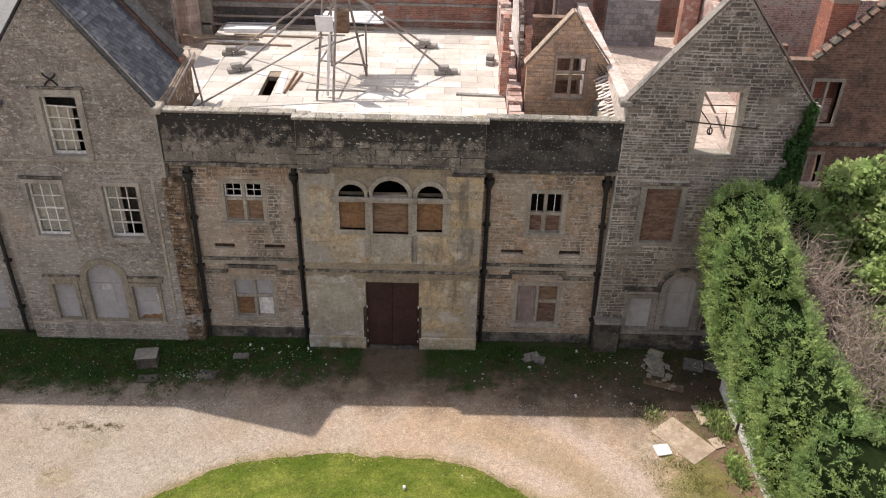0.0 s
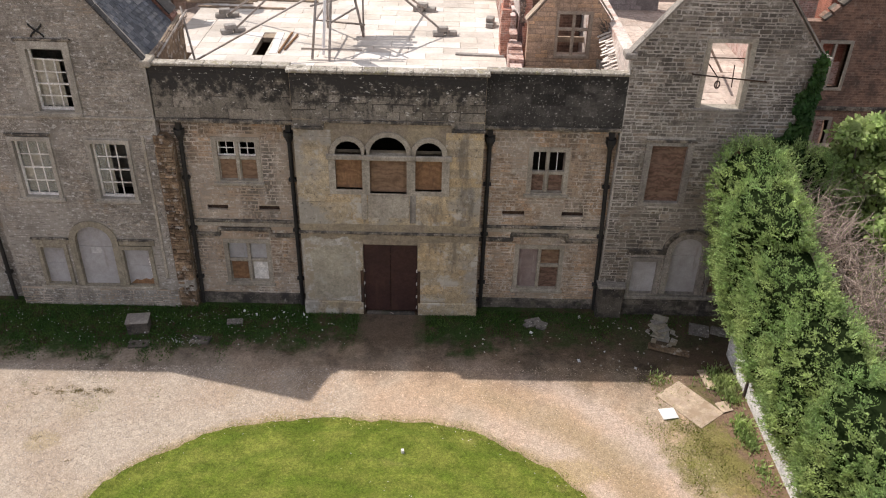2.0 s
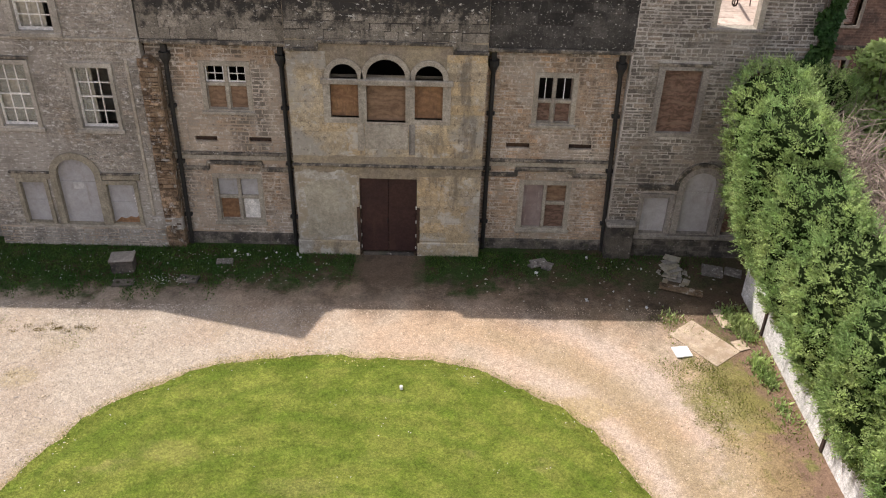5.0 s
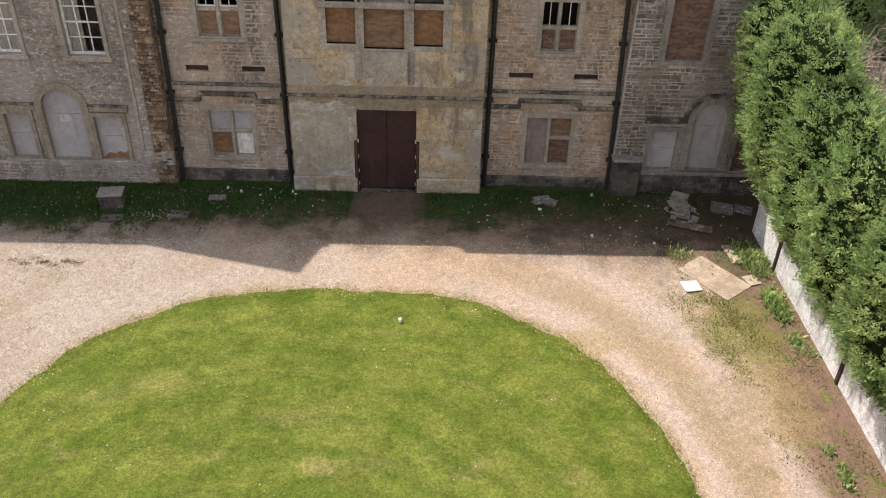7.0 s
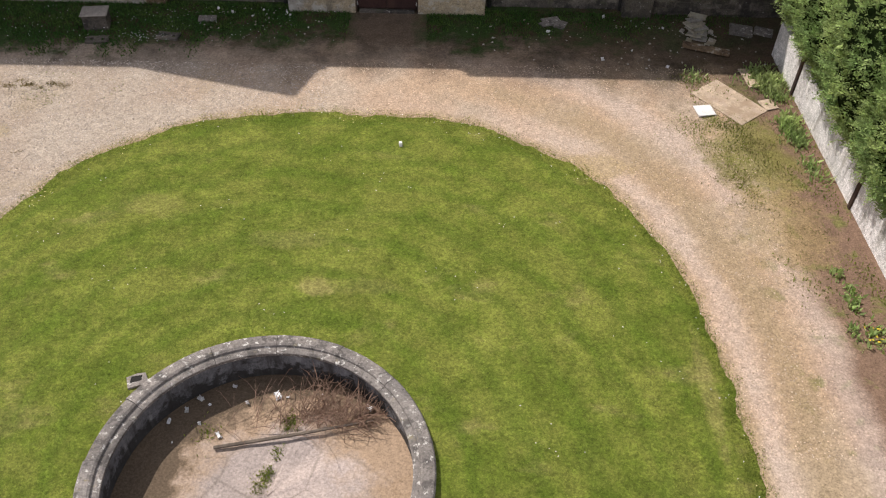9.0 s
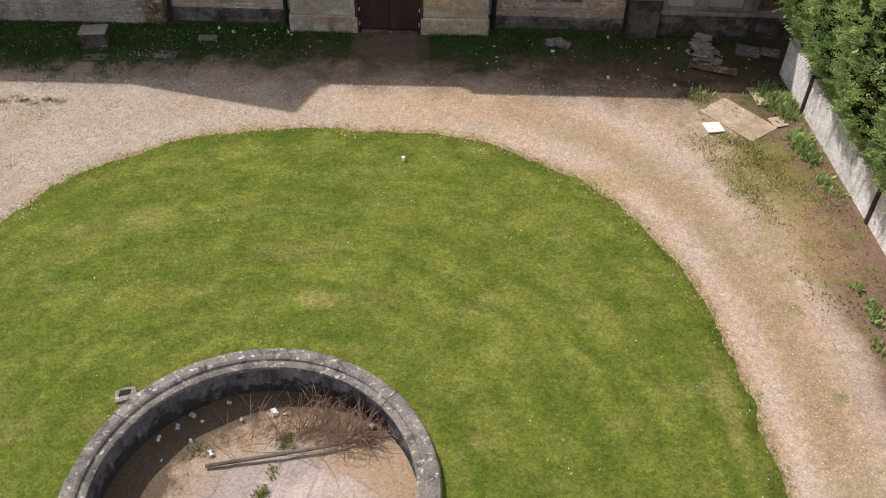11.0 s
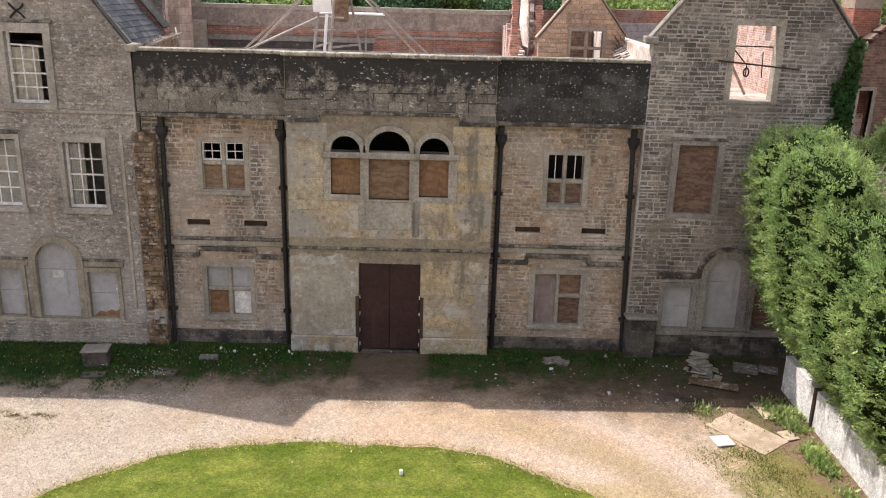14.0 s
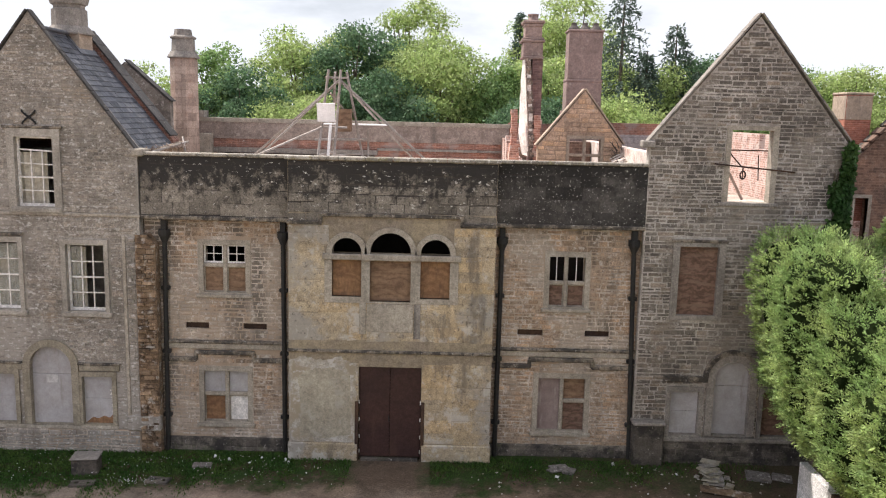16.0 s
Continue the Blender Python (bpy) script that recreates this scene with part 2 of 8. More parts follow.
M["moulding"] = surface("black-stained moulding stone", (0.27, 0.232, 0.178), (0.17, 0.147, 0.115), grain_by=0.55, stains=[(SOOT, 2.6, 0.44, 0.58, 0.85, FLAT), ((0.05, 0.045, 0.04), 9, 0.52, 0.62, 0.7, FLAT), (LICHEN, 12, 0.60, 0.68, 0.6, FLAT)], bump=0.8)
M["plinth"] = surface("damp plinth stone", (0.155, 0.135, 0.108), (0.08, 0.07, 0.06), piece=0.35, grain_by=0.55, stains=[(SOOT, 2.0, 0.45, 0.60, 0.85, FLAT), ((0.09, 0.10, 0.05), 4, 0.55, 0.7, 0.5, FLAT), ((0.40, 0.37, 0.32), 8, 0.61, 0.68, 0.7, FLAT)], bump=0.8)
M["rust_stone"] = surface("brown-stained crumbling stone", (0.28, 0.20, 0.128), (0.165, 0.112, 0.07), piece=0.45, scale=2.2, grain_by=0.6, stains=[((0.055, 0.038, 0.027), 3.2, 0.50, 0.62, 0.8, FLAT), (PALE, 5, 0.54, 0.64, 0.6, FLAT)], bump=0.8, bump_scale=18)
M["brick"] = surface("weathered red brick", (0.34, 0.165, 0.115), (0.265, 0.14, 0.105), scale=1.4, brick=(0.225, 0.075, 0.012, (1.2, 1.45, 1.55)), stains=[((0.35, 0.29, 0.255), 0.9, 0.50, 0.62, 0.7, FLAT), ((0.10, 0.075, 0.065), 1.0, 0.52, 0.66, 0.65, DRIP), ((0.62, 0.57, 0.52), 3.0, 0.62, 0.68, 0.6, FLAT)], bump=0.5)
M["brick_brown"] = surface("brown brick and stone", (0.235, 0.142, 0.098), (0.175, 0.115, 0.085), scale=1.6, brick=(0.30, 0.10, 0.014, (1.25, 1.3, 1.35)), grain_by=0.5, stains=[((0.07, 0.055, 0.047), 1.0, 0.48, 0.64, 0.7, FLAT), ((0.33, 0.26, 0.20), 4, 0.58, 0.68, 0.5, FLAT)], bump=0.5)
M["block_grey"] = surface("grey concrete blockwork", (0.30, 0.28, 0.27), (0.25, 0.235, 0.23), brick=(0.45, 0.225, 0.014, (0.8, 0.8, 0.8)), bump=0.4)
M["pink_stone"] = surface("rendered chimney stone", (0.285, 0.212, 0.185), (0.235, 0.175, 0.153), scale=1.5, stains=[((0.15, 0.115, 0.10), 2.0, 0.52, 0.7, 0.6, DRIP), (PALE, 6, 0.6, 0.7, 0.4, FLAT)])
M["buff_stone"] = surface("buff chimney stone", (0.42, 0.335, 0.25), (0.34, 0.275, 0.21), stains=[((0.15, 0.13, 0.11), 2.0, 0.54, 0.7, 0.6, DRIP), (LICHEN, 10, 0.62, 0.7, 0.5, FLAT)])
M["pink_rubble"] = surface("broken pink brickwork", (0.50, 0.34, 0.28), (0.40, 0.24, 0.185), scale=2.5, brick=(0.225, 0.075, 0.016, (1.35, 1.6, 1.75)), grain_by=0.5, stains=[((0.60, 0.53, 0.47), 3.0, 0.50, 0.60, 0.8, FLAT), ((0.16, 0.085, 0.06), 5, 0.56, 0.66, 0.8, FLAT)], bump=0.9, bump_scale=14)
M["brick_red"] = surface("bright red brick", (0.36, 0.14, 0.09), (0.30, 0.12, 0.08), scale=2, brick=(0.225, 0.075, 0.012, (1.2, 1.5, 1.7)), bump=0.5)
M["brick_bright"] = surface("fresh broken red brick", (0.46, 0.23, 0.16), (0.36, 0.17, 0.12), scale=2.5, brick=(0.225, 0.075, 0.014, (1.2, 1.5, 1.7)), stains=[((0.60, 0.52, 0.45), 2.4, 0.52, 0.62, 0.7, FLAT), ((0.14, 0.08, 0.06), 4, 0.56, 0.68, 0.6, FLAT)], bump=0.7)
M["brick_plum"] = surface("plum brown flue brick", (0.20, 0.12, 0.105), (0.145, 0.092, 0.082), scale=2.0, brick=(0.225, 0.075, 0.012, (1.15, 1.2, 1.25)), stains=[((0.30, 0.20, 0.17), 4, 0.55, 0.66, 0.6, FLAT)], bump=0.5)
M["pale_tile"] = surface("pale clay tile", (0.66, 0.60, 0.53), (0.52, 0.46, 0.40), piece=0.2)
M["soot_stone"] = surface("sooty pot clay", (0.12, 0.105, 0.095), (0.08, 0.07, 0.065), stains=[(PALE, 8, 0.6, 0.7, 0.5, FLAT)])
M["chimney_buff"] = surface("pinkish buff chimney ashlar", (0.42, 0.325, 0.26), (0.35, 0.265, 0.215), brick=(0.55, 0.30, 0.010, (0.75, 0.72, 0.7)), stains=[((0.19, 0.16, 0.13), 2.0, 0.52, 0.68, 0.5, DRIP), ((0.36, 0.22, 0.16), 1.6, 0.52, 0.64, 0.5, FLAT)])
M["speckled"] = surface("torn dark rubble edge", (0.10, 0.08, 0.07), (0.30, 0.22, 0.17), scale=9, stains=[((0.55, 0.50, 0.44), 11, 0.54, 0.62, 0.9, FLAT)], bump=0.9, bump_scale=14)
M["lime"] = surface("olive grey plaster patch", (0.355, 0.325, 0.25), (0.305, 0.275, 0.21), scale=2.0, grain_by=0.3, stains=[((0.40, 0.38, 0.32), 3.0, 0.54, 0.66, 0.6, FLAT)])
M["lime_pale"] = surface("pale lime skim", (0.42, 0.395, 0.34), (0.34, 0.31, 0.255), scale=2.0, grain_by=0.45, stains=[((0.31, 0.26, 0.18), 1.6, 0.46, 0.58, 0.85, FLAT), ((0.56, 0.54, 0.50), 4, 0.54, 0.64, 0.7, FLAT)])
M["render_brown"] = surface("grey brown rendered wall", (0.30, 0.245, 0.205), (0.24, 0.195, 0.165), scale=1.0, grain_by=0.45, stains=[((0.14, 0.11, 0.095), 1.6, 0.52, 0.66, 0.6, FLAT), ((0.40, 0.35, 0.30), 5, 0.56, 0.66, 0.6, FLAT), ((0.10, 0.085, 0.075), 1.2, 0.55, 0.66, 0.6, DRIP)])
M["torn_white"] = surface("white plaster edge", (0.76, 0.71, 0.65), (0.66, 0.60, 0.54), stains=[((0.40, 0.27, 0.21), 4, 0.58, 0.66, 0.6, FLAT)], bump=0.6, bump_scale=16)
M["bed_dark"] = surface("dark open joints", (0.07, 0.06, 0.05), (0.045, 0.04, 0.036))
M["plaster"] = surface("bare broken plaster", (0.66, 0.60, 0.53), (0.55, 0.46, 0.40), stains=[((0.40, 0.21, 0.15), 2.2, 0.54, 0.64, 0.7, FLAT)], bump=0.7, bump_scale=16)
M["deck"] = surface("weathered chipboard deck", (0.60, 0.555, 0.49), (0.52, 0.465, 0.395), piece=0.10, piece_col=(0.66, 0.625, 0.565), scale=0.7, grain_by=0.2, mottle=0.12, stains=[((0.46, 0.41, 0.34), 1.5, 0.58, 0.75, 0.5, FLAT)], bump=0.15)
M["deck_tan"] = surface("weathered tan board deck", (0.50, 0.42, 0.355), (0.42, 0.345, 0.285), piece=0.15, scale=0.9, grain_by=0.3, stains=[((0.30, 0.22, 0.17), 1.6, 0.52, 0.66, 0.6, FLAT)], bump=0.2)
M["slate"] = surface("blue grey slate", (0.088, 0.092, 0.104), (0.060, 0.064, 0.076), rough=0.55, piece=0.34, piece_col=(0.14, 0.14, 0.145), spec=0.35, stains=[((0.20, 0.20, 0.19), 1.2, 0.56, 0.68, 0.45, FLAT), ((0.25, 0.245, 0.23), 9, 0.60, 0.70, 0.6, FLAT)], bump=0.25)
M["slate_edge"] = surface("dark lichened coping slate", (0.085, 0.080, 0.076), (0.055, 0.052, 0.050), piece=0.2, grain_by=0.5, stains=[((0.22, 0.20, 0.17), 6, 0.56, 0.68, 0.6, FLAT)], bump=0.5)
M["lead"] = surface("dull lead", (0.16, 0.165, 0.175), (0.11, 0.115, 0.125), rough=0.5, metal=0.3)
M["iron"] = surface("black painted cast iron", (0.022, 0.022, 0.023), (0.035, 0.033, 0.03), rough=0.55, metal=0.2, stains=[((0.05, 0.06, 0.035), 6, 0.55, 0.7, 0.6, FLAT)])
M["rust"] = surface("rusty iron", (0.09, 0.055, 0.035), (0.05, 0.035, 0.03), rough=0.8, metal=0.3)
M["pole"] = surface("weathered scaffold pole", (0.34, 0.31, 0.28), (0.25, 0.21, 0.17), rough=0.6, metal=0.35)
M["timber"] = surface("grey bare timber", (0.34, 0.27, 0.19), (0.25, 0.20, 0.15), grain=30, stains=[((0.12, 0.10, 0.08), 5, 0.55, 0.7, 0.5, (1, 1, 0.1))])
M["ply"] = surface("weathered plywood board", (0.225, 0.145, 0.09), (0.175, 0.11, 0.07), scale=3.0, wave=(1.5, 13.0, 0.17), stains=[((0.28, 0.19, 0.12), 5, 0.5, 0.6, 0.5, (0.35, 1, 2.0)), ((0.10, 0.065, 0.045), 4, 0.56, 0.68, 0.6, (0.3, 1, 1.8))], bump=0.2, grain_by=0.25, mottle=0.15)
M["ply_orange"] = surface("orange plywood board", (0.27, 0.155, 0.08), (0.215, 0.12, 0.065), scale=3.0, wave=(1.3, 14.0, 0.15), stains=[((0.13, 0.08, 0.05), 5, 0.52, 0.66, 0.6, (1.6, 1, 0.4))], bump=0.2, grain_by=0.25, mottle=0.15)
M["ply_dark"] = surface("dark varnished board", (0.175, 0.11, 0.08), (0.13, 0.08, 0.058), scale=2.5, wave=(1.7, 14.0, 0.22), stains=[((0.24, 0.165, 0.12), 4, 0.50, 0.62, 0.6, (0.4, 1, 1.8))], bump=0.2, grain_by=0.25, mottle=0.15)
M["board_pale"] = surface("pale grey painted board", (0.40, 0.39, 0.385), (0.35, 0.335, 0.32), scale=2.5, stains=[((0.24, 0.21, 0.18), 3.2, 0.55, 0.7, 0.55, DRIP)], bump=0.12, grain_by=0.14, mottle=0.10)
M["board_mauve"] = surface("stained mauve board", (0.28, 0.225, 0.20), (0.22, 0.165, 0.15), scale=2.2, stains=[((0.38, 0.33, 0.30), 4, 0.54, 0.66, 0.6, DRIP)], bump=0.15, grain_by=0.14, mottle=0.10)
M["door"] = surface("dark red-brown door sheet", (0.050, 0.024, 0.020), (0.040, 0.020, 0.018), rough=0.6, scale=1.5, stains=[((0.075, 0.040, 0.030), 3, 0.54, 0.7, 0.6, DRIP)], bump=0.1)
M["white_paint"] = surface("flaking white paint", (0.78, 0.76, 0.71), (0.66, 0.63, 0.57), rough=0.7, stains=[((0.30, 0.25, 0.20), 14, 0.60, 0.70, 0.6, FLAT)])
M["cream"] = surface("stained cream cloth", (0.52, 0.485, 0.39), (0.42, 0.39, 0.31), scale=2.5, grain_by=0.15, stains=[((0.22, 0.20, 0.14), 2.0, 0.52, 0.68, 0.5, DRIP)], bump=0.1)
# near-black colour stands for the shade in rooms and drain holes
M["dark"] = surface("near-black shade inside rooms and drains", (0.022, 0.02, 0.018), (0.014, 0.013, 0.012))
M["notice"] = surface("grubby notice board", (0.50, 0.49, 0.47), (0.44, 0.43, 0.41), grain_by=0.2)
M["sheet"] = surface("clean white sheet board", (0.80, 0.79, 0.76), (0.74, 0.72, 0.69), grain_by=0.14, mottle=0.10)
M["cblock"] = surface("concrete counterweight", (0.33, 0.31, 0.28), (0.26, 0.24, 0.21))
M["pebbledash"] = surface("white pebbledashed render", (0.74, 0.72, 0.69), (0.62, 0.60, 0.57), grain=34, grain_by=0.75, stains=[((0.26, 0.24, 0.20), 3, 0.54, 0.68, 0.6, DRIP)], bump=1.0, bump_scale=45)
M["basin"] = surface("lichened basin stone", (0.235, 0.21, 0.185), (0.17, 0.155, 0.14), piece=0.15, grain_by=0.5, stains=[(LICHEN, 9, 0.57, 0.64, 0.8, FLAT), ((0.06, 0.055, 0.05), 4, 0.52, 0.64, 0.7, FLAT), ((0.24, 0.20, 0.09), 6, 0.6, 0.7, 0.5, FLAT)], bump=0.7)
# the last stain blackens the lining towards its foot
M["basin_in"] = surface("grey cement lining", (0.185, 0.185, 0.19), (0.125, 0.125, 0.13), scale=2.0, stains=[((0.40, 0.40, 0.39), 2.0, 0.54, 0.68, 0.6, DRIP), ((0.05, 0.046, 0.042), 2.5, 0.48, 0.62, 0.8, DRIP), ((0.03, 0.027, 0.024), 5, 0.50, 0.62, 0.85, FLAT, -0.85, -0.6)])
M["basin_floor"] = None
M["board_tan"] = surface("sandy weathered board", (0.50, 0.40, 0.295), (0.43, 0.34, 0.245), scale=2.0, grain_by=0.35, stains=[((0.46, 0.36, 0.28), 3.0, 0.50, 0.60, 0.8, FLAT), ((0.34, 0.25, 0.17), 1.8, 0.48, 0.62, 0.7, FLAT)], bump=0.2)
M["twig_red"] = surface("reddish dry stems", (0.29, 0.19, 0.135), (0.20, 0.13, 0.09))
M["litter"] = surface("weathered white litter", (0.72, 0.72, 0.70), (0.60, 0.60, 0.58))


def glass(name):
    m, nd, ln, b = shader(name, 0.06, 0.0, 0.6)
    b.inputs["Base Color"].default_value = (0.75, 0.78, 0.78, 1)
    b.inputs["Transmission Weight"].default_value = 0.92
    return m


M["glass"] = glass("old window glass")


def ground_material():
    """Gravel drive, greyer in the west and sandier in the east, bare soil along the garden wall."""
    m, nd, ln, bs = shader("gravel drive", 0.95, 0, 0.15)
    pos = nd.new("ShaderNodeNewGeometry").outputs["Position"]
    sep = plug(nd, ln, "ShaderNodeSeparateXYZ", Vector=pos)
    big, _ = noise_mask(nd, ln, pos, 0.45, 0.40, 0.62, 6)
    east = plug(nd, ln, "ShaderNodeMapRange", Value=sep.outputs[0], From_Min=-8.0, From_Max=1.0).outputs[0]
    col = blend(nd, ln, east, (0.362, 0.286, 0.230), (0.465, 0.324, 0.232))
    col = blend(nd, ln, math_node(nd, ln, "MULTIPLY", big, 0.5), col, (0.43, 0.37, 0.315))
    dirt, _ = noise_mask(nd, ln, pos, 0.7, 0.52, 0.70, 7, shift=4)
    col = blend(nd, ln, math_node(nd, ln, "MULTIPLY", dirt, 0.45), col, (0.30, 0.235, 0.16))
    wob, wraw = noise_mask(nd, ln, pos, 0.9, 0.3, 0.7, 5, shift=9)
    ex = math_node(nd, ln, "ADD", sep.outputs[0], math_node(nd, ln, "MULTIPLY", wraw, 1.8))
    soil = plug(nd, ln, "ShaderNodeMapRange", Value=ex, From_Min=7.9, From_Max=8.8).outputs[0]
    col = blend(nd, ln, soil, col, (0.215, 0.138, 0.10))
    weed, _ = noise_mask(nd, ln, pos, 1.6, 0.54, 0.64, 7, shift=12)
    near = plug(nd, ln, "ShaderNodeMapRange", Value=ex, From_Min=6.9, From_Max=7.8).outputs[0]
    col = blend(nd, ln, math_node(nd, ln, "MULTIPLY", math_node(nd, ln, "MULTIPLY", weed, near), 0.8), col, (0.17, 0.17, 0.055))
    # wheel tracks curve round the lawn, with a dull grassy strip between them
    cx, cy, a, b, k = -2.6, -15.0, 8.0, 10.4, 2.6
    px = math_node(nd, ln, "POWER", math_node(nd, ln, "ABSOLUTE", math_node(nd, ln, "DIVIDE", math_node(nd, ln, "SUBTRACT", sep.outputs[0], cx), a)), k)
    py = math_node(nd, ln, "POWER", math_node(nd, ln, "ABSOLUTE", math_node(nd, ln, "DIVIDE", math_node(nd, ln, "SUBTRACT", sep.outputs[1], cy), b)), k)
    far = math_node(nd, ln, "POWER", math_node(nd, ln, "ADD", px, py), 1 / k)
    far = math_node(nd, ln, "ADD", far, math_node(nd, ln, "MULTIPLY", wraw, 0.09))
    for at, wide, c, amount in ((1.19, 0.085, (0.32, 0.235, 0.145), 0.75), (1.10, 0.05, (0.49, 0.39, 0.345), 0.5), (1.31, 0.06, (0.50, 0.40, 0.365), 0.5), (1.035, 0.045, (0.34, 0.25, 0.145), 0.75)):
        off = math_node(nd, ln, "ABSOLUTE", math_node(nd, ln, "SUBTRACT", far, at))
        f = plug(nd, ln, "ShaderNodeMapRange", Value=off, From_Min=wide, From_Max=wide * 0.2).outputs[0]
        gate = plug(nd, ln, "ShaderNodeMapRange", Value=sep.outputs[0], From_Min=-2.0, From_Max=4.5).outputs[0] if at != 1.035 else 1.0
        col = blend(nd, ln, math_node(nd, ln, "MULTIPLY", math_node(nd, ln, "MULTIPLY", f, gate), amount), col, c)
    for cx, cy, wx, wy2, c, amount in ((7.3, -5.9, 1.1, 1.5, (0.20, 0.185, 0.055), 0.8), (7.4, -8.3, 1.0, 1.6, (0.33, 0.24, 0.12), 0.6), (3.5, -6.4, 0.9, 0.5, (0.36, 0.27, 0.14), 0.6), (-11.0, -5.6, 0.5, 0.4, (0.30, 0.235, 0.12), 0.4)):
        ux = math_node(nd, ln, "DIVIDE", math_node(nd, ln, "SUBTRACT", sep.outputs[0], cx), wx)
        uy = math_node(nd, ln, "DIVIDE", math_node(nd, ln, "SUBTRACT", sep.outputs[1], cy), wy2)
        uu = math_node(nd, ln, "ADD", math_node(nd, ln, "MULTIPLY", ux, ux), math_node(nd, ln, "MULTIPLY", uy, uy))
        _, pn = noise_mask(nd, ln, pos, 2.2, 0, 1, 8, rough=0.75, shift=31)
        uu = math_node(nd, ln, "ADD", uu, math_node(nd, ln, "MULTIPLY", math_node(nd, ln, "SUBTRACT", pn, 0.5), 4.0))
        f = plug(nd, ln, "ShaderNodeMapRange", Value=uu, From_Min=1.3, From_Max=0.4).outputs[0]
        col = blend(nd, ln, math_node(nd, ln, "MULTIPLY", f, amount), col, c)
    # damp earth and rough grass along the house; earth tone also paints its shade
    wy = math_node(nd, ln, "ADD", sep.outputs[1], math_node(nd, ln, "MULTIPLY", math_node(nd, ln, "SUBTRACT", wraw, 0.5), 3.0))
    ey = math_node(nd, ln, "ADD", wy, plug(nd, ln, "ShaderNodeMapRange", Value=sep.outputs[0], From_Min=1.0, From_Max=6.0, To_Max=0.9).outputs[0])
    earth_shade = plug(nd, ln, "ShaderNodeMapRange", Value=ey, From_Min=-3.3, From_Max=-1.2).outputs[0]
    col = blend(nd, ln, math_node(nd, ln, "MULTIPLY", earth_shade, 0.92), col, (0.088, 0.062, 0.045))
    wet, _ = noise_mask(nd, ln, pos, 0.8, 0.50, 0.62, 6, shift=27)
    col = blend(nd, ln, math_node(nd, ln, "MULTIPLY", math_node(nd, ln, "MULTIPLY", wet, earth_shade), 0.6), col, (0.045, 0.035, 0.026))
    _, wfine = noise_mask(nd, ln, pos, 2.6, 0, 1, 7, shift=15)
    gy = math_node(nd, ln, "ADD", wy, math_node(nd, ln, "MULTIPLY", math_node(nd, ln, "SUBTRACT", wfine, 0.5), 2.6))
    gy = math_node(nd, ln, "ADD", gy, plug(nd, ln, "ShaderNodeMapRange", Value=sep.outputs[0], From_Min=-7.0, From_Max=-9.5, To_Max=0.6).outputs[0])
    grass = plug(nd, ln, "ShaderNodeMapRange", Value=gy, From_Min=-1.75, From_Max=-0.95).outputs[0]
    door = math_node(nd, ln, "ABSOLUTE", math_node(nd, ln, "ADD", sep.outputs[0], 1.76))
    door = plug(nd, ln, "ShaderNodeMapRange", Value=math_node(nd, ln, "ADD", door, math_node(nd, ln, "MULTIPLY", wfine, 0.8)), From_Min=1.1, From_Max=1.7).outputs[0]
    west = plug(nd, ln, "ShaderNodeMapRange", Value=sep.outputs[0], From_Min=8.5, From_Max=2.0, To_Min=0.3).outputs[0]
    grass = math_node(nd, ln, "MULTIPLY", math_node(nd, ln, "MULTIPLY", grass, door), west)
    turf, _ = noise_mask(nd, ln, pos, 1.7, 0.46, 0.62, 7, shift=33)
    col = blend(nd, ln, math_node(nd, ln, "MULTIPLY", grass, 0.92), col, blend(nd, ln, turf, (0.024, 0.052, 0.011), (0.058, 0.044, 0.024)))
    _, g = noise_mask(nd, ln, pos, 24, 0, 1, 8, rough=0.8)
    gt = plug(nd, ln, "ShaderNodeMapRange", Value=g, From_Min=0.3, From_Max=0.7, To_Min=0.52, To_Max=1.48).outputs[0]
    col = plug(nd, ln, "ShaderNodeHueSaturation", Color=col, Value=gt).outputs[0]
    _, gb = noise_mask(nd, ln, pos, 5.5, 0, 1, 7, rough=0.75, shift=21)
    gb = plug(nd, ln, "ShaderNodeMapRange", Value=gb, From_Min=0.3, From_Max=0.7, To_Min=0.80, To_Max=1.20).outputs[0]
    col = plug(nd, ln, "ShaderNodeHueSaturation", Color=col, Value=gb).outputs[0]
    vor = plug(nd, ln, "ShaderNodeTexVoronoi", Vector=pos, Scale=30.0)
    cell = plug(nd, ln, "ShaderNodeSeparateColor", Color=vor.outputs["Color"])
    st = plug(nd, ln, "ShaderNodeMapRange", Value=cell.outputs[0], To_Min=0.85, To_Max=1.15).outputs[0]
    col = plug(nd, ln, "ShaderNodeHueSaturation", Color=col, Value=st).outputs[0]
    ln.new(col, bs.inputs["Base Color"])
    bp = plug(nd, ln, "ShaderNodeBump", Height=g, Strength=0.6, Distance=0.03)
    ln.new(bp.outputs[0], bs.inputs["Normal"])
    return m


DRY = ((-2.58, -10.32, 0.45, 0.25, 0.5), (-3.3, -9.0, 1.0, 0.3, 0.25), (4.85, -12.7, 0.18, 1.5, 0.38), (-1.6, -10.3, 0.8, 0.25, 0.2), (-6.5, -8.0, 0.8, 0.35, 0.2))      # worn patches: place, half widths, strength


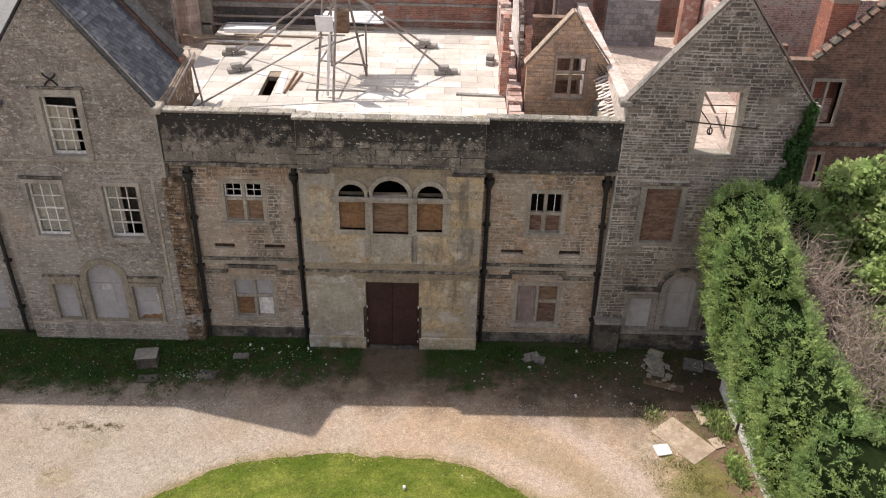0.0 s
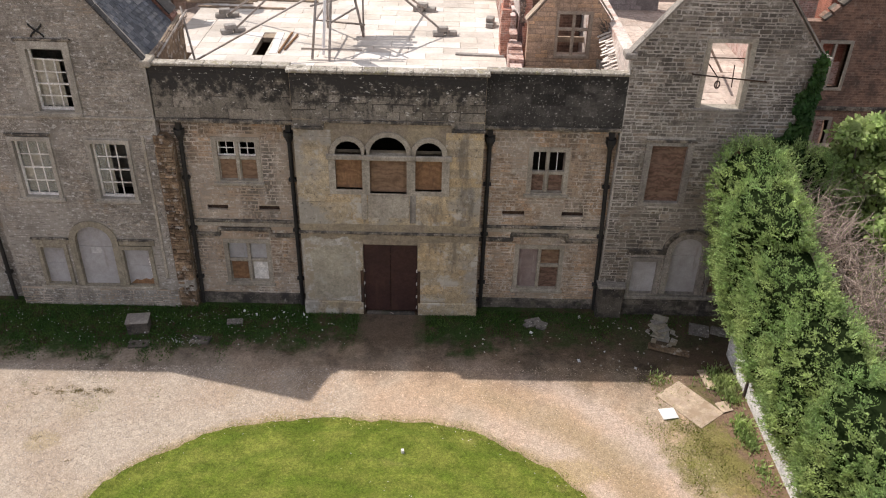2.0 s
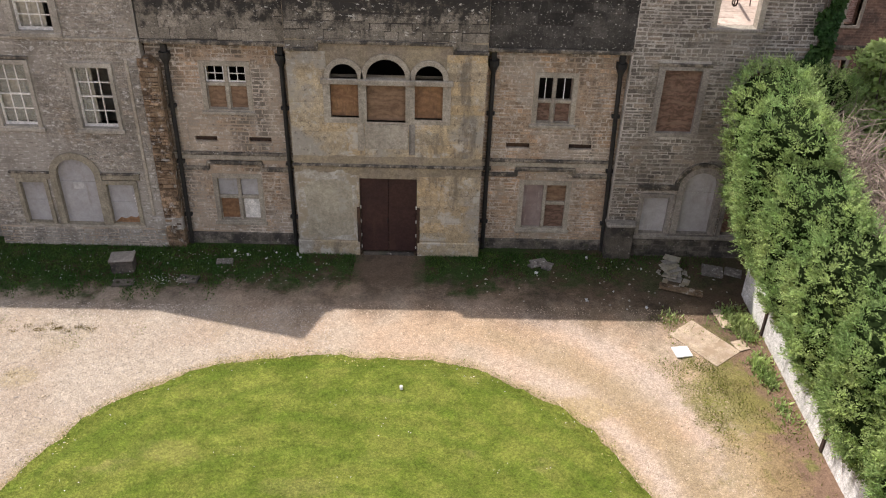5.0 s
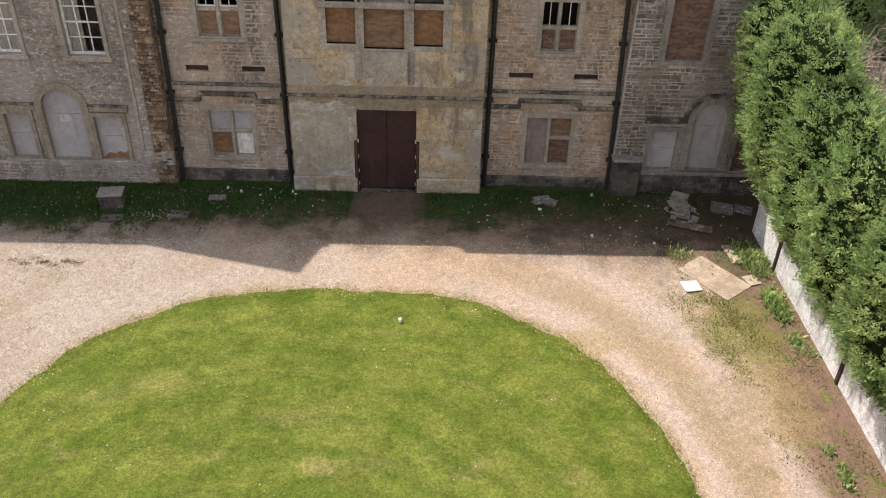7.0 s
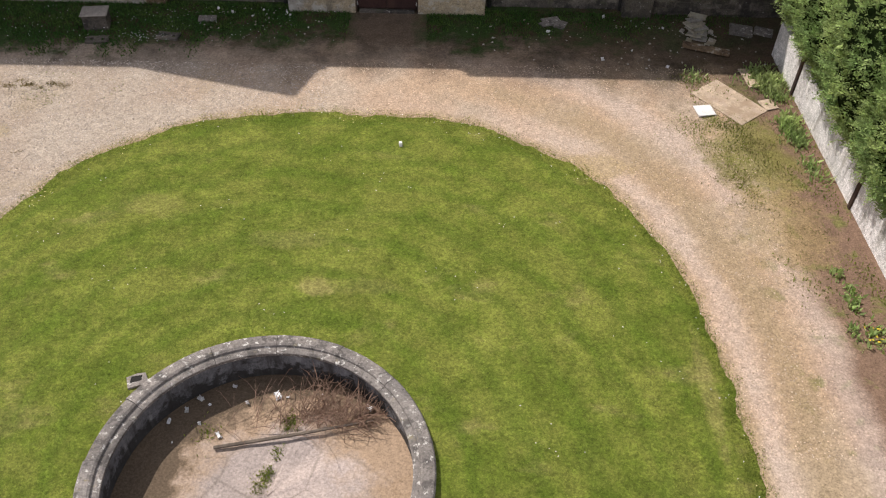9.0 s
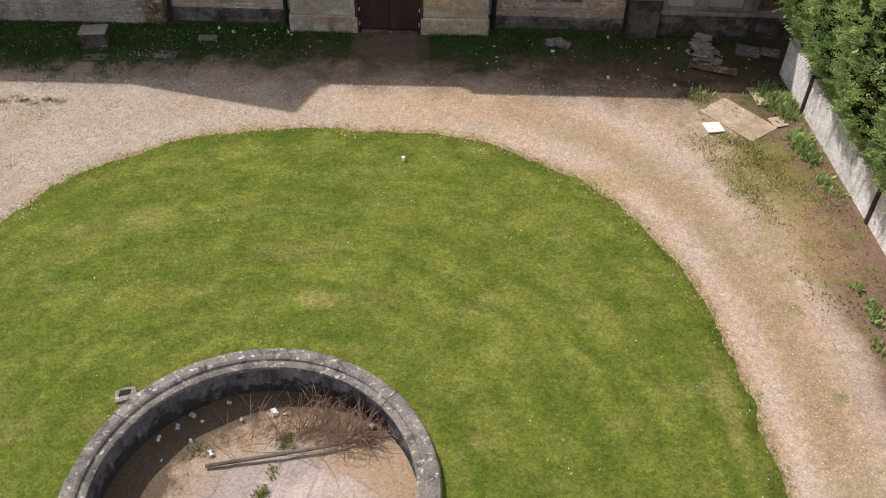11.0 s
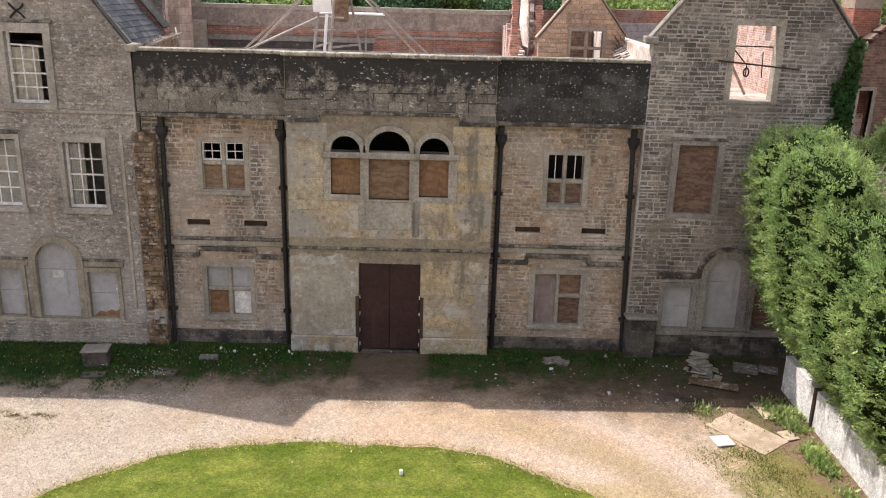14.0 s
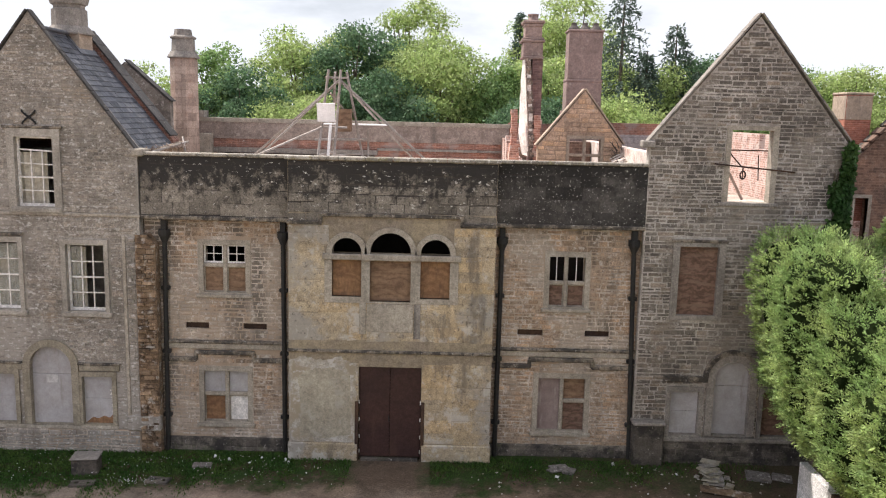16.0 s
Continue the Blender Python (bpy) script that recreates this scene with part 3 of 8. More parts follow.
def grass_material(name, a, b, dry, amount):
    m, nd, ln, bs = shader(name, 0.85, 0, 0.15)
    pos = nd.new("ShaderNodeNewGeometry").outputs["Position"]
    f, _ = noise_mask(nd, ln, pos, 1.1, 0.38, 0.62, 9, rough=0.72)
    col = blend(nd, ln, f, a, b)
    d, _ = noise_mask(nd, ln, pos, 0.8, 0.56, 0.76, 7, shift=6, stretch=(0.7, 1.2, 1))
    col = blend(nd, ln, math_node(nd, ln, "MULTIPLY", d, amount), col, dry)
    # faint mowing bands that follow the rim
    sep = plug(nd, ln, "ShaderNodeSeparateXYZ", Vector=pos)
    ax = math_node(nd, ln, "POWER", math_node(nd, ln, "ABSOLUTE", math_node(nd, ln, "DIVIDE", math_node(nd, ln, "ADD", sep.outputs[0], 2.6), 8.0)), 2.6)
    ay = math_node(nd, ln, "POWER", math_node(nd, ln, "ABSOLUTE", math_node(nd, ln, "DIVIDE", math_node(nd, ln, "ADD", sep.outputs[1], 15.0), 10.4)), 2.6)
    far = math_node(nd, ln, "POWER", math_node(nd, ln, "ADD", ax, ay), 1 / 2.6)
    _, wob = noise_mask(nd, ln, pos, 0.5, 0, 1, 4, shift=3)
    far = math_node(nd, ln, "ADD", math_node(nd, ln, "MULTIPLY", far, 78.0), math_node(nd, ln, "MULTIPLY", wob, 22.0))
    band = plug(nd, ln, "ShaderNodeMapRange", Value=math_node(nd, ln, "SINE", far), From_Min=-1.0, To_Min=0.94, To_Max=1.06).outputs[0]
    col = plug(nd, ln, "ShaderNodeHueSaturation", Color=col, Value=band).outputs[0]
    # broad mown arcs round the basin, lusher and drier by turns
    bx, by = math_node(nd, ln, "ADD", sep.outputs[0], 3.07), math_node(nd, ln, "ADD", sep.outputs[1], 14.55)
    br = math_node(nd, ln, "SQRT", math_node(nd, ln, "ADD", math_node(nd, ln, "MULTIPLY", bx, bx), math_node(nd, ln, "MULTIPLY", by, by)))
    br = math_node(nd, ln, "ADD", math_node(nd, ln, "MULTIPLY", br, 6.2), math_node(nd, ln, "MULTIPLY", wob, 9.0))
    arc = plug(nd, ln, "ShaderNodeMapRange", Value=math_node(nd, ln, "SINE", br), From_Min=0.2, From_Max=1.0, To_Max=0.42).outputs[0]
    col = blend(nd, ln, arc, col, (0.078, 0.125, 0.012))
    for cx, cy, wx, wy, amount in DRY:
        ux = math_node(nd, ln, "DIVIDE", math_node(nd, ln, "SUBTRACT", sep.outputs[0], cx), wx)
        uy = math_node(nd, ln, "DIVIDE", math_node(nd, ln, "SUBTRACT", sep.outputs[1], cy), wy)
        uu = math_node(nd, ln, "ADD", math_node(nd, ln, "MULTIPLY", ux, ux), math_node(nd, ln, "MULTIPLY", uy, uy))
        _, pn = noise_mask(nd, ln, pos, 3.5, 0, 1, 7, rough=0.75, shift=51)
        uu = math_node(nd, ln, "ADD", uu, math_node(nd, ln, "MULTIPLY", math_node(nd, ln, "SUBTRACT", pn, 0.5), 3.5))
        fd = plug(nd, ln, "ShaderNodeMapRange", Value=uu, From_Min=1.2, From_Max=0.2).outputs[0]
        col = blend(nd, ln, math_node(nd, ln, "MULTIPLY", fd, amount), col, dry)
    _, g = noise_mask(nd, ln, pos, 14, 0, 1, 9, rough=0.9)
    gt = plug(nd, ln, "ShaderNodeMapRange", Value=g, From_Min=0.32, From_Max=0.68, To_Min=0.55, To_Max=1.55).outputs[0]
    col = plug(nd, ln, "ShaderNodeHueSaturation", Color=col, Value=gt).outputs[0]
    for sc, by, sh in ((1.6, 0.10, 41), (6.5, 0.12, 43)):
        _, gm = noise_mask(nd, ln, pos, sc, 0, 1, 5, rough=0.6, shift=sh, stretch=(0.8, 1.2, 1))
        gm = plug(nd, ln, "ShaderNodeMapRange", Value=gm, From_Min=0.32, From_Max=0.68, To_Min=1 - by, To_Max=1 + by).outputs[0]
        col = plug(nd, ln, "ShaderNodeHueSaturation", Color=col, Value=gm).outputs[0]
    for sc, by in ((19.0, 0.16), (38.0, 0.22)):
        vor = plug(nd, ln, "ShaderNodeTexVoronoi", Vector=pos, Scale=sc)
        cell = plug(nd, ln, "ShaderNodeSeparateColor", Color=vor.outputs["Color"])
        tuft = plug(nd, ln, "ShaderNodeMapRange", Value=cell.outputs[0], To_Min=1 - by, To_Max=1 + by).outputs[0]
        col = plug(nd, ln, "ShaderNodeHueSaturation", Color=col, Value=tuft).outputs[0]
    ln.new(col, bs.inputs["Base Color"])
    bp = plug(nd, ln, "ShaderNodeBump", Height=g, Strength=0.8, Distance=0.05)
    ln.new(bp.outputs[0], bs.inputs["Normal"])
    return m


def basin_floor_material():
    """Cracked concrete in the middle, ochre silt towards the wall, then leaf mould darkened as the wall's shade."""
    m, nd, ln, bs = shader("silted concrete floor", 0.95, 0, 0.15)
    pos = nd.new("ShaderNodeNewGeometry").outputs["Position"]
    sep = plug(nd, ln, "ShaderNodeSeparateXYZ", Vector=pos)
    dx, dy = math_node(nd, ln, "ADD", sep.outputs[0], 2.85), math_node(nd, ln, "ADD", sep.outputs[1], 14.75)
    rad = math_node(nd, ln, "SQRT", math_node(nd, ln, "ADD", math_node(nd, ln, "MULTIPLY", dx, dx), math_node(nd, ln, "MULTIPLY", dy, dy)))
    _, n1 = noise_mask(nd, ln, pos, 1.3, 0, 1, 8, rough=0.7)
    rad = math_node(nd, ln, "ADD", rad, math_node(nd, ln, "MULTIPLY", math_node(nd, ln, "SUBTRACT", n1, 0.5), 2.4))
    f, _ = noise_mask(nd, ln, pos, 1.0, 0.4, 0.62, 6, shift=2)
    col = blend(nd, ln, f, (0.45, 0.365, 0.335), (0.34, 0.28, 0.26))
    vor = plug(nd, ln, "ShaderNodeTexVoronoi", Vector=pos, Scale=0.9)
    vor.feature = "DISTANCE_TO_EDGE"
    wob = plug(nd, ln, "ShaderNodeMapRange", Value=math_node(nd, ln, "ADD", vor.outputs["Distance"], math_node(nd, ln, "MULTIPLY", math_node(nd, ln, "SUBTRACT", n1, 0.5), 0.12)), From_Min=0.028, From_Max=0.0).outputs[0]
    col = blend(nd, ln, math_node(nd, ln, "MULTIPLY", wob, 0.4), col, (0.12, 0.10, 0.08))
    silt = plug(nd, ln, "ShaderNodeMapRange", Value=rad, From_Min=1.15, From_Max=1.9).outputs[0]
    col = blend(nd, ln, math_node(nd, ln, "MULTIPLY", silt, 0.8), col, (0.36, 0.245, 0.155))
    # mould ring, wider to the west, also paints the wall's shadow
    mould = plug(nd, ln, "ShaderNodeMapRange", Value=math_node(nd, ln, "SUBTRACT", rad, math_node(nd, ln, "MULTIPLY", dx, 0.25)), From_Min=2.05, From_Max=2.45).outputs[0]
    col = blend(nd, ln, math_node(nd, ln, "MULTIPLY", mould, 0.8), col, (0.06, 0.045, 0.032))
    _, g = noise_mask(nd, ln, pos, 20, 0, 1, 8, rough=0.8)
    gt = plug(nd, ln, "ShaderNodeMapRange", Value=g, From_Min=0.3, From_Max=0.7, To_Min=0.5, To_Max=1.5).outputs[0]
    col = plug(nd, ln, "ShaderNodeHueSaturation", Color=col, Value=gt).outputs[0]
    ln.new(col, bs.inputs["Base Color"])
    bp = plug(nd, ln, "ShaderNodeBump", Height=g, Strength=0.6, Distance=0.03)
    ln.new(bp.outputs[0], bs.inputs["Normal"])
    return m


M["basin_floor"] = basin_floor_material()
M["gravel"] = ground_material()
M["lawn"] = grass_material("mown lawn", (0.112, 0.145, 0.019), (0.182, 0.198, 0.038), (0.33, 0.265, 0.11), 0.6)


def leaf_material(name, a, b, glow=0.35, spray=0.0, by=0.35):
    m, nd, ln, bs = shader(name, 0.6, 0, 0.25)
    geo = nd.new("ShaderNodeNewGeometry")
    f, _ = noise_mask(nd, ln, geo.outputs["Position"], 1.1, 0.38, 0.62, 4)
    col = blend(nd, ln, f, a, b)
    tone = plug(nd, ln, "ShaderNodeMapRange", Value=geo.outputs["Random Per Island"], To_Min=0.6, To_Max=1.4).outputs[0]
    col = plug(nd, ln, "ShaderNodeHueSaturation", Color=col, Value=tone).outputs[0]
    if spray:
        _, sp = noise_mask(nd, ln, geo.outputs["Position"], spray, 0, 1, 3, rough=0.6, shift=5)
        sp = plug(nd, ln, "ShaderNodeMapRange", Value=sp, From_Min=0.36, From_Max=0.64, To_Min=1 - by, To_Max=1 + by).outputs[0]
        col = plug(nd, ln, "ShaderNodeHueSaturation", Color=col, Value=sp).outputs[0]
    ln.new(col, bs.inputs["Base Color"])
    tr = plug(nd, ln, "ShaderNodeBsdfTranslucent", Color=col)
    mx = plug(nd, ln, "ShaderNodeMixShader", Fac=glow)
    ln.new(bs.outputs[0], mx.inputs[1])
    ln.new(tr.outputs[0], mx.inputs[2])
    ln.new(mx.outputs[0], nd["Material Output"].inputs["Surface"])
    return m


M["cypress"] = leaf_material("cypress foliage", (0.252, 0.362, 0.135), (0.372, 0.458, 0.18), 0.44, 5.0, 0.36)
# shade inside the crowns, held in a near-black colour
M["cypress_core"] = surface("dark shell for the shade inside the crown", (0.010, 0.017, 0.006), (0.016, 0.024, 0.009), spec=0.0, rough=1.0)
M["ivy"] = leaf_material("ivy leaves", (0.028, 0.070, 0.018), (0.045, 0.090, 0.022), 0.2)
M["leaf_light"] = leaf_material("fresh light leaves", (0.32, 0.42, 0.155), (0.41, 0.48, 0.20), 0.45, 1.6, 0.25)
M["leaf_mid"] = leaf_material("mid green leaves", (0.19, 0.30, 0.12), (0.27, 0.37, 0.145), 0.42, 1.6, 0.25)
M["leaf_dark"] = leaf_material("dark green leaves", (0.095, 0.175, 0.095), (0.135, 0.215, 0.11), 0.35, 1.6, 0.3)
M["fir"] = leaf_material("dark fir needles", (0.085, 0.125, 0.10), (0.12, 0.16, 0.12), 0.3)
M["bark"] = surface("grey brown bark", (0.16, 0.13, 0.10), (0.10, 0.08, 0.065), bump=0.8)
M["deadwood"] = surface("dead grey brown twigs", (0.40, 0.32, 0.26), (0.28, 0.22, 0.18), piece=0.35)
M["blade"] = leaf_material("grass blades", (0.165, 0.212, 0.034), (0.235, 0.264, 0.052), 0.45)
M["blade_olive"] = leaf_material("olive weed leaves", (0.20, 0.19, 0.065), (0.28, 0.24, 0.10), 0.3)
M["blade_drab"] = leaf_material("drab weed leaves", (0.21, 0.17, 0.07), (0.29, 0.225, 0.10), 0.25)
M["blade_dark"] = leaf_material("rough grass blades", (0.036, 0.092, 0.016), (0.070, 0.120, 0.024), 0.3)
M["daisy"] = surface("white daisy petals", (0.80, 0.80, 0.76), (0.74, 0.74, 0.70))
M["dandelion"] = surface("pale yellow petals", (0.72, 0.66, 0.28), (0.64, 0.58, 0.22))
M["yellow"] = surface("yellow petals", (0.70, 0.52, 0.05), (0.60, 0.45, 0.05))

# ---- building helpers ----


def thing(name, at, label="", category="", group="", kind=""):
    ob = new(name)
    ob.empty_display_size = 0.2
    ob.location = at
    return tagged(ob, label, category, group, kind)


def put(name, mesh, parent, label=""):
    ob = new(name, mesh)
    if parent is not None:
        ob.parent = parent
        if parent.type == "EMPTY":
            ob.matrix_parent_inverse = Matrix.Translation(-parent.location)
    return tagged(ob, label)


def part(name, bm, material, parent, label="", smooth=False):
    me = bpy.data.meshes.new(name)
    bmesh.ops.recalc_face_normals(bm, faces=bm.faces)
    bm.to_mesh(me)
    bm.free()
    me.materials.append(M[material])
    if smooth:
        me.shade_smooth()
    return put(name, me, parent, label)


def box(bm, x0, x1, y0, y1, z0, z1, bevel=0.0, m=None):
    r = bmesh.ops.create_cube(bm, size=1.0)
    vs = r["verts"]
    for v in vs:
        v.co = Vector(((x0 + x1) / 2 + v.co.x * (x1 - x0), (y0 + y1) / 2 + v.co.y * (y1 - y0), (z0 + z1) / 2 + v.co.z * (z1 - z0)))
        if m is not None:
            v.co = m @ v.co
    if bevel:
        es = list({e for v in vs for e in v.link_edges})
        bmesh.ops.bevel(bm, geom=es, offset=bevel, segments=1, affect="EDGES", profile=0.5)
    return bm


def boxes(*lots, bevel=0.0):
    bm = bmesh.new()
    for b in lots:
        box(bm, *b, bevel=bevel)
    return bm


def tube(bm, a, b, r, seg=8, r2=None):
    a, b = Vector(a), Vector(b)
    d = b - a
    m = Matrix.Translation((a + b) / 2) @ d.to_track_quat("Z", "Y").to_matrix().to_4x4()
    bmesh.ops.create_cone(bm, cap_ends=True, segments=seg, radius1=r, radius2=r if r2 is None else r2, depth=d.length, matrix=m)
    return bm


def slab(outline, holes, y0, y1):
    """An upright wall from an outline in x and z, with openings that go through it."""
    bm = bmesh.new()
    edges = []
    for loop in [outline, *holes]:
        vs = [bm.verts.new((x, y0, z)) for x, z in loop]
        edges += [bm.edges.new((vs[i], vs[(i + 1) % len(vs)])) for i in range(len(vs))]
    bmesh.ops.triangle_fill(bm, use_beauty=True, use_dissolve=False, edges=edges)
    g = bmesh.ops.extrude_face_region(bm, geom=list(bm.faces))
    for v in [e for e in g["geom"] if isinstance(e, bmesh.types.BMVert)]:
        v.co.y = y1
    return bm


def rect(x0, x1, z0, z1):
    return [(x0, z0), (x1, z0), (x1, z1), (x0, z1)]


def arch(x0, x1, z0, spring, grow=0.0, n=14):
    x0, x1, z0 = x0 - grow, x1 + grow, z0 - grow
    c, r = (x0 + x1) / 2, (x1 - x0) / 2
    return [(x0, z0), (x1, z0)] + [(c + r * math.cos(math.pi * i / n), spring + r * math.sin(math.pi * i / n)) for i in range(n + 1)]


def stick(bm, a, b, r, rng, bend=0.05):
    mid = (Vector(a) + Vector(b)) / 2 + Vector((rng.uniform(-1, 1), rng.uniform(-1, 1), rng.uniform(-0.5, 1))) * bend
    tube(bm, a, mid, r, 5)
    tube(bm, mid, b, r, 5, r * 0.5)


def stone_shapes(n, rng):
    """A few chamfered blocks with a back at 0, a face at -1, each a little out of true."""
    shapes = []
    for _ in range(n):
        j = lambda s: rng.uniform(-s, s)
        back = [(-0.5, 0, -0.5), (0.5, 0, -0.5), (0.5, 0, 0.5), (-0.5, 0, 0.5)]
        mid = [(x + j(0.035), -0.55, z + j(0.11)) for x, _, z in back]
        face = [(x * 0.91 + j(0.045), -1 + j(0.3), z * 0.80 + j(0.11)) for x, _, z in back]
        faces = [(8, 9, 10, 11)]
        for a in (0, 4):
            faces += [(a + i, a + (i + 1) % 4, a + 4 + (i + 1) % 4, a + 4 + i) for i in range(4)]
        shapes.append((np.array(back + mid + face), faces))
    return shapes


SHAPES = stone_shapes(12, random.Random(4))
SHARED = {}


def shared_stone(k, material):
    if (k, material) not in SHARED:
        me = bpy.data.meshes.new("stone")
        me.from_pydata(SHAPES[k][0].tolist(), [], SHAPES[k][1])
        me.materials.append(M[material])
        SHARED[k, material] = me
    return SHARED[k, material]


def lay(parent, piece, material, cells, proud=0.016, limit=300, pick=None, seed=1, m=None):
    """Lays a block on each cell (x0, x1, z0, z1) of a wall face; those inside the stretch `pick` of heights, up to the limit, are objects of their own."""
    rng = random.Random(seed)
    m = m or Matrix()
    verts, faces, made = [], [], 0
    for x0, x1, z0, z1 in cells:
        k, d = rng.randrange(len(SHAPES)), proud * rng.uniform(0.55, 1.5)
        t = m @ Matrix.Translation(((x0 + x1) / 2, 0, (z0 + z1) / 2)) @ Matrix.Diagonal((x1 - x0, d, z1 - z0, 1))
        if made < limit and (pick is None or pick[0] <= z0 <= pick[1]):
            ob = put(piece, shared_stone(k, material), parent)
            ob.matrix_basis = t
            made += 1
        else:
            a = np.array(t)
            v = SHAPES[k][0] @ a[:3, :3].T + a[:3, 3]
            n = len(verts) * 12
            verts.append(v)
            faces += [tuple(i + n for i in f) for f in SHAPES[k][1]]
    if verts:
        me = bpy.data.meshes.new("stonework")
        me.from_pydata(np.concatenate(verts).tolist(), [], faces)
        me.materials.append(M[material])
        tagged(put("stonework", me, parent), kind="stuff")


def courses(z0, z1, x0, x1, high, wide, holes=(), inside=None, joint=0.028, seed=1):
    """The cells of a coursed wall: uneven courses, uneven lengths, cut round the openings."""
    rng = random.Random(seed)
    cells, z = [], z0
    while z < z1 - 0.04:
        h = min(rng.uniform(*high), z1 - z)
        if z1 - z - h < 0.05:
            h = z1 - z
        a, b = (x0, x1)
        if inside:
            (a0, b0), (a1, b1) = inside(z), inside(z + h)
            a, b = max(a0, a1, x0), min(b0, b1, x1)
        spans = [(a, b)]
        for hx0, hx1, hz0, hz1 in holes:
            if hz0 < z + h - 0.02 and hz1 > z + 0.02:
                spans = [s for p, q in spans for s in ((p, min(q, hx0)), (max(p, hx1), q)) if s[1] - s[0] > 0.05]
        for p, q in spans:
            x = p
            while x < q - 0.02:
                w = min(rng.uniform(*wide), q - x)
                if q - x - w < wide[0] * 0.5:
                    w = q - x
                j = lambda: joint * rng.uniform(0.12, 0.85)
                if high[1] > high[0]:
                    bow = [0.034 * noise.noise(((x + k * w) * 0.9, z * 1.6, seed)) for k in (0.2, 0.8)]
                else:
                    bow = [0, 0]
                cells.append((x + j(), x + w - j(), z + j() + bow[0], z + h - j() + bow[1]))
                x += w
        z += h
    return cells

# ---- ground ----


def ground_z(x, y):
    """The ground falls gently away from the house."""
    return -0.05 + 0.036 * max(min(y - 0.3, 0), -17) + 0.004 * max(-12, min(12, x + 1.9))


BASIN = (-3.07, -14.55, 2.98)          # centre and outer radius of the round basin
BASIN_FLOOR = -1.38


def sheet(name, radii, centre, material, lift, label, inner=0, segs=72, height=ground_z, kind="structure"):
    bm = bmesh.new()
    rings = []
    for r in radii:
        rings.append([bm.verts.new((*(p := (centre[0] + r * math.cos(2 * math.pi * i / segs), centre[1] + r * math.sin(2 * math.pi * i / segs))), height(*p) + lift)) for i in range(segs)])
    for a, b in zip(rings, rings[1:]):
        for i in range(segs):
            bm.faces.new((a[i], a[(i + 1) % segs], b[(i + 1) % segs], b[i]))
    return tagged(part(name, bm, material, None), label, "ground", kind=kind)


ground = sheet("ground", [2.70, 3.2, 4, 5, 6, 7, 8.5, 10, 12, 14, 16, 18, 20, 24, 30, 45, 80, 200, 600, 2500], BASIN, "gravel", 0.0,
               "pale pinkish gravel drive with sandy and muddy patches")

LAWN = (-2.6, -15.0, 8.0, 10.4, 2.6)   # centre, half axes and squareness of the oval lawn


def lawn_rim(a):
    c, s = math.cos(a), math.sin(a)
    cx, cy, p, q, k = LAWN
    r = (abs(c / p) ** k + abs(s / q) ** k) ** (-1 / k)
    r *= 1 + 0.014 * noise.noise((c * 6, s * 6, 1.0)) + 0.012 * noise.noise((c * 15, s * 15, 4.0)) + 0.008 * noise.noise((c * 44, s * 44, 9.0))
    return cx + r * c, cy + r * s


def make_lawn():
    bm = bmesh.new()
    segs, steps = 720, 14
    rows = []
    for k in range(steps + 1):
        f, ring = k / steps, []
        for i in range(segs):
            a = 2 * math.pi * i / segs
            ex, ey = lawn_rim(a)
            bx, by = BASIN[0] + 2.91 * math.cos(a), BASIN[1] + 2.91 * math.sin(a)
            x, y = bx + (ex - bx) * f, by + (ey - by) * f
            ring.append(bm.verts.new((x, y, ground_z(x, y) + (0.035 + 0.02 * noise.noise((x * 0.6, y * 0.6, 2))) * (1 if k < steps else 0.15))))
        rows.append(ring)
    for a, b in zip(rows, rows[1:]):
        for i in range(segs):
            bm.faces.new((a[i], a[(i + 1) % segs], b[(i + 1) % segs], b[i]))
    return tagged(part("lawn", bm, "lawn", None, smooth=True), "oval mown green lawn with yellowed patches and daisies", "lawn", kind="structure")


lawn = make_lawn()


# ---- left gabled wing ----


def wide_rect(h):
    return rect(h[0] - 0.02, h[1] + 0.02, h[2] - 0.02, h[3] + 0.02)


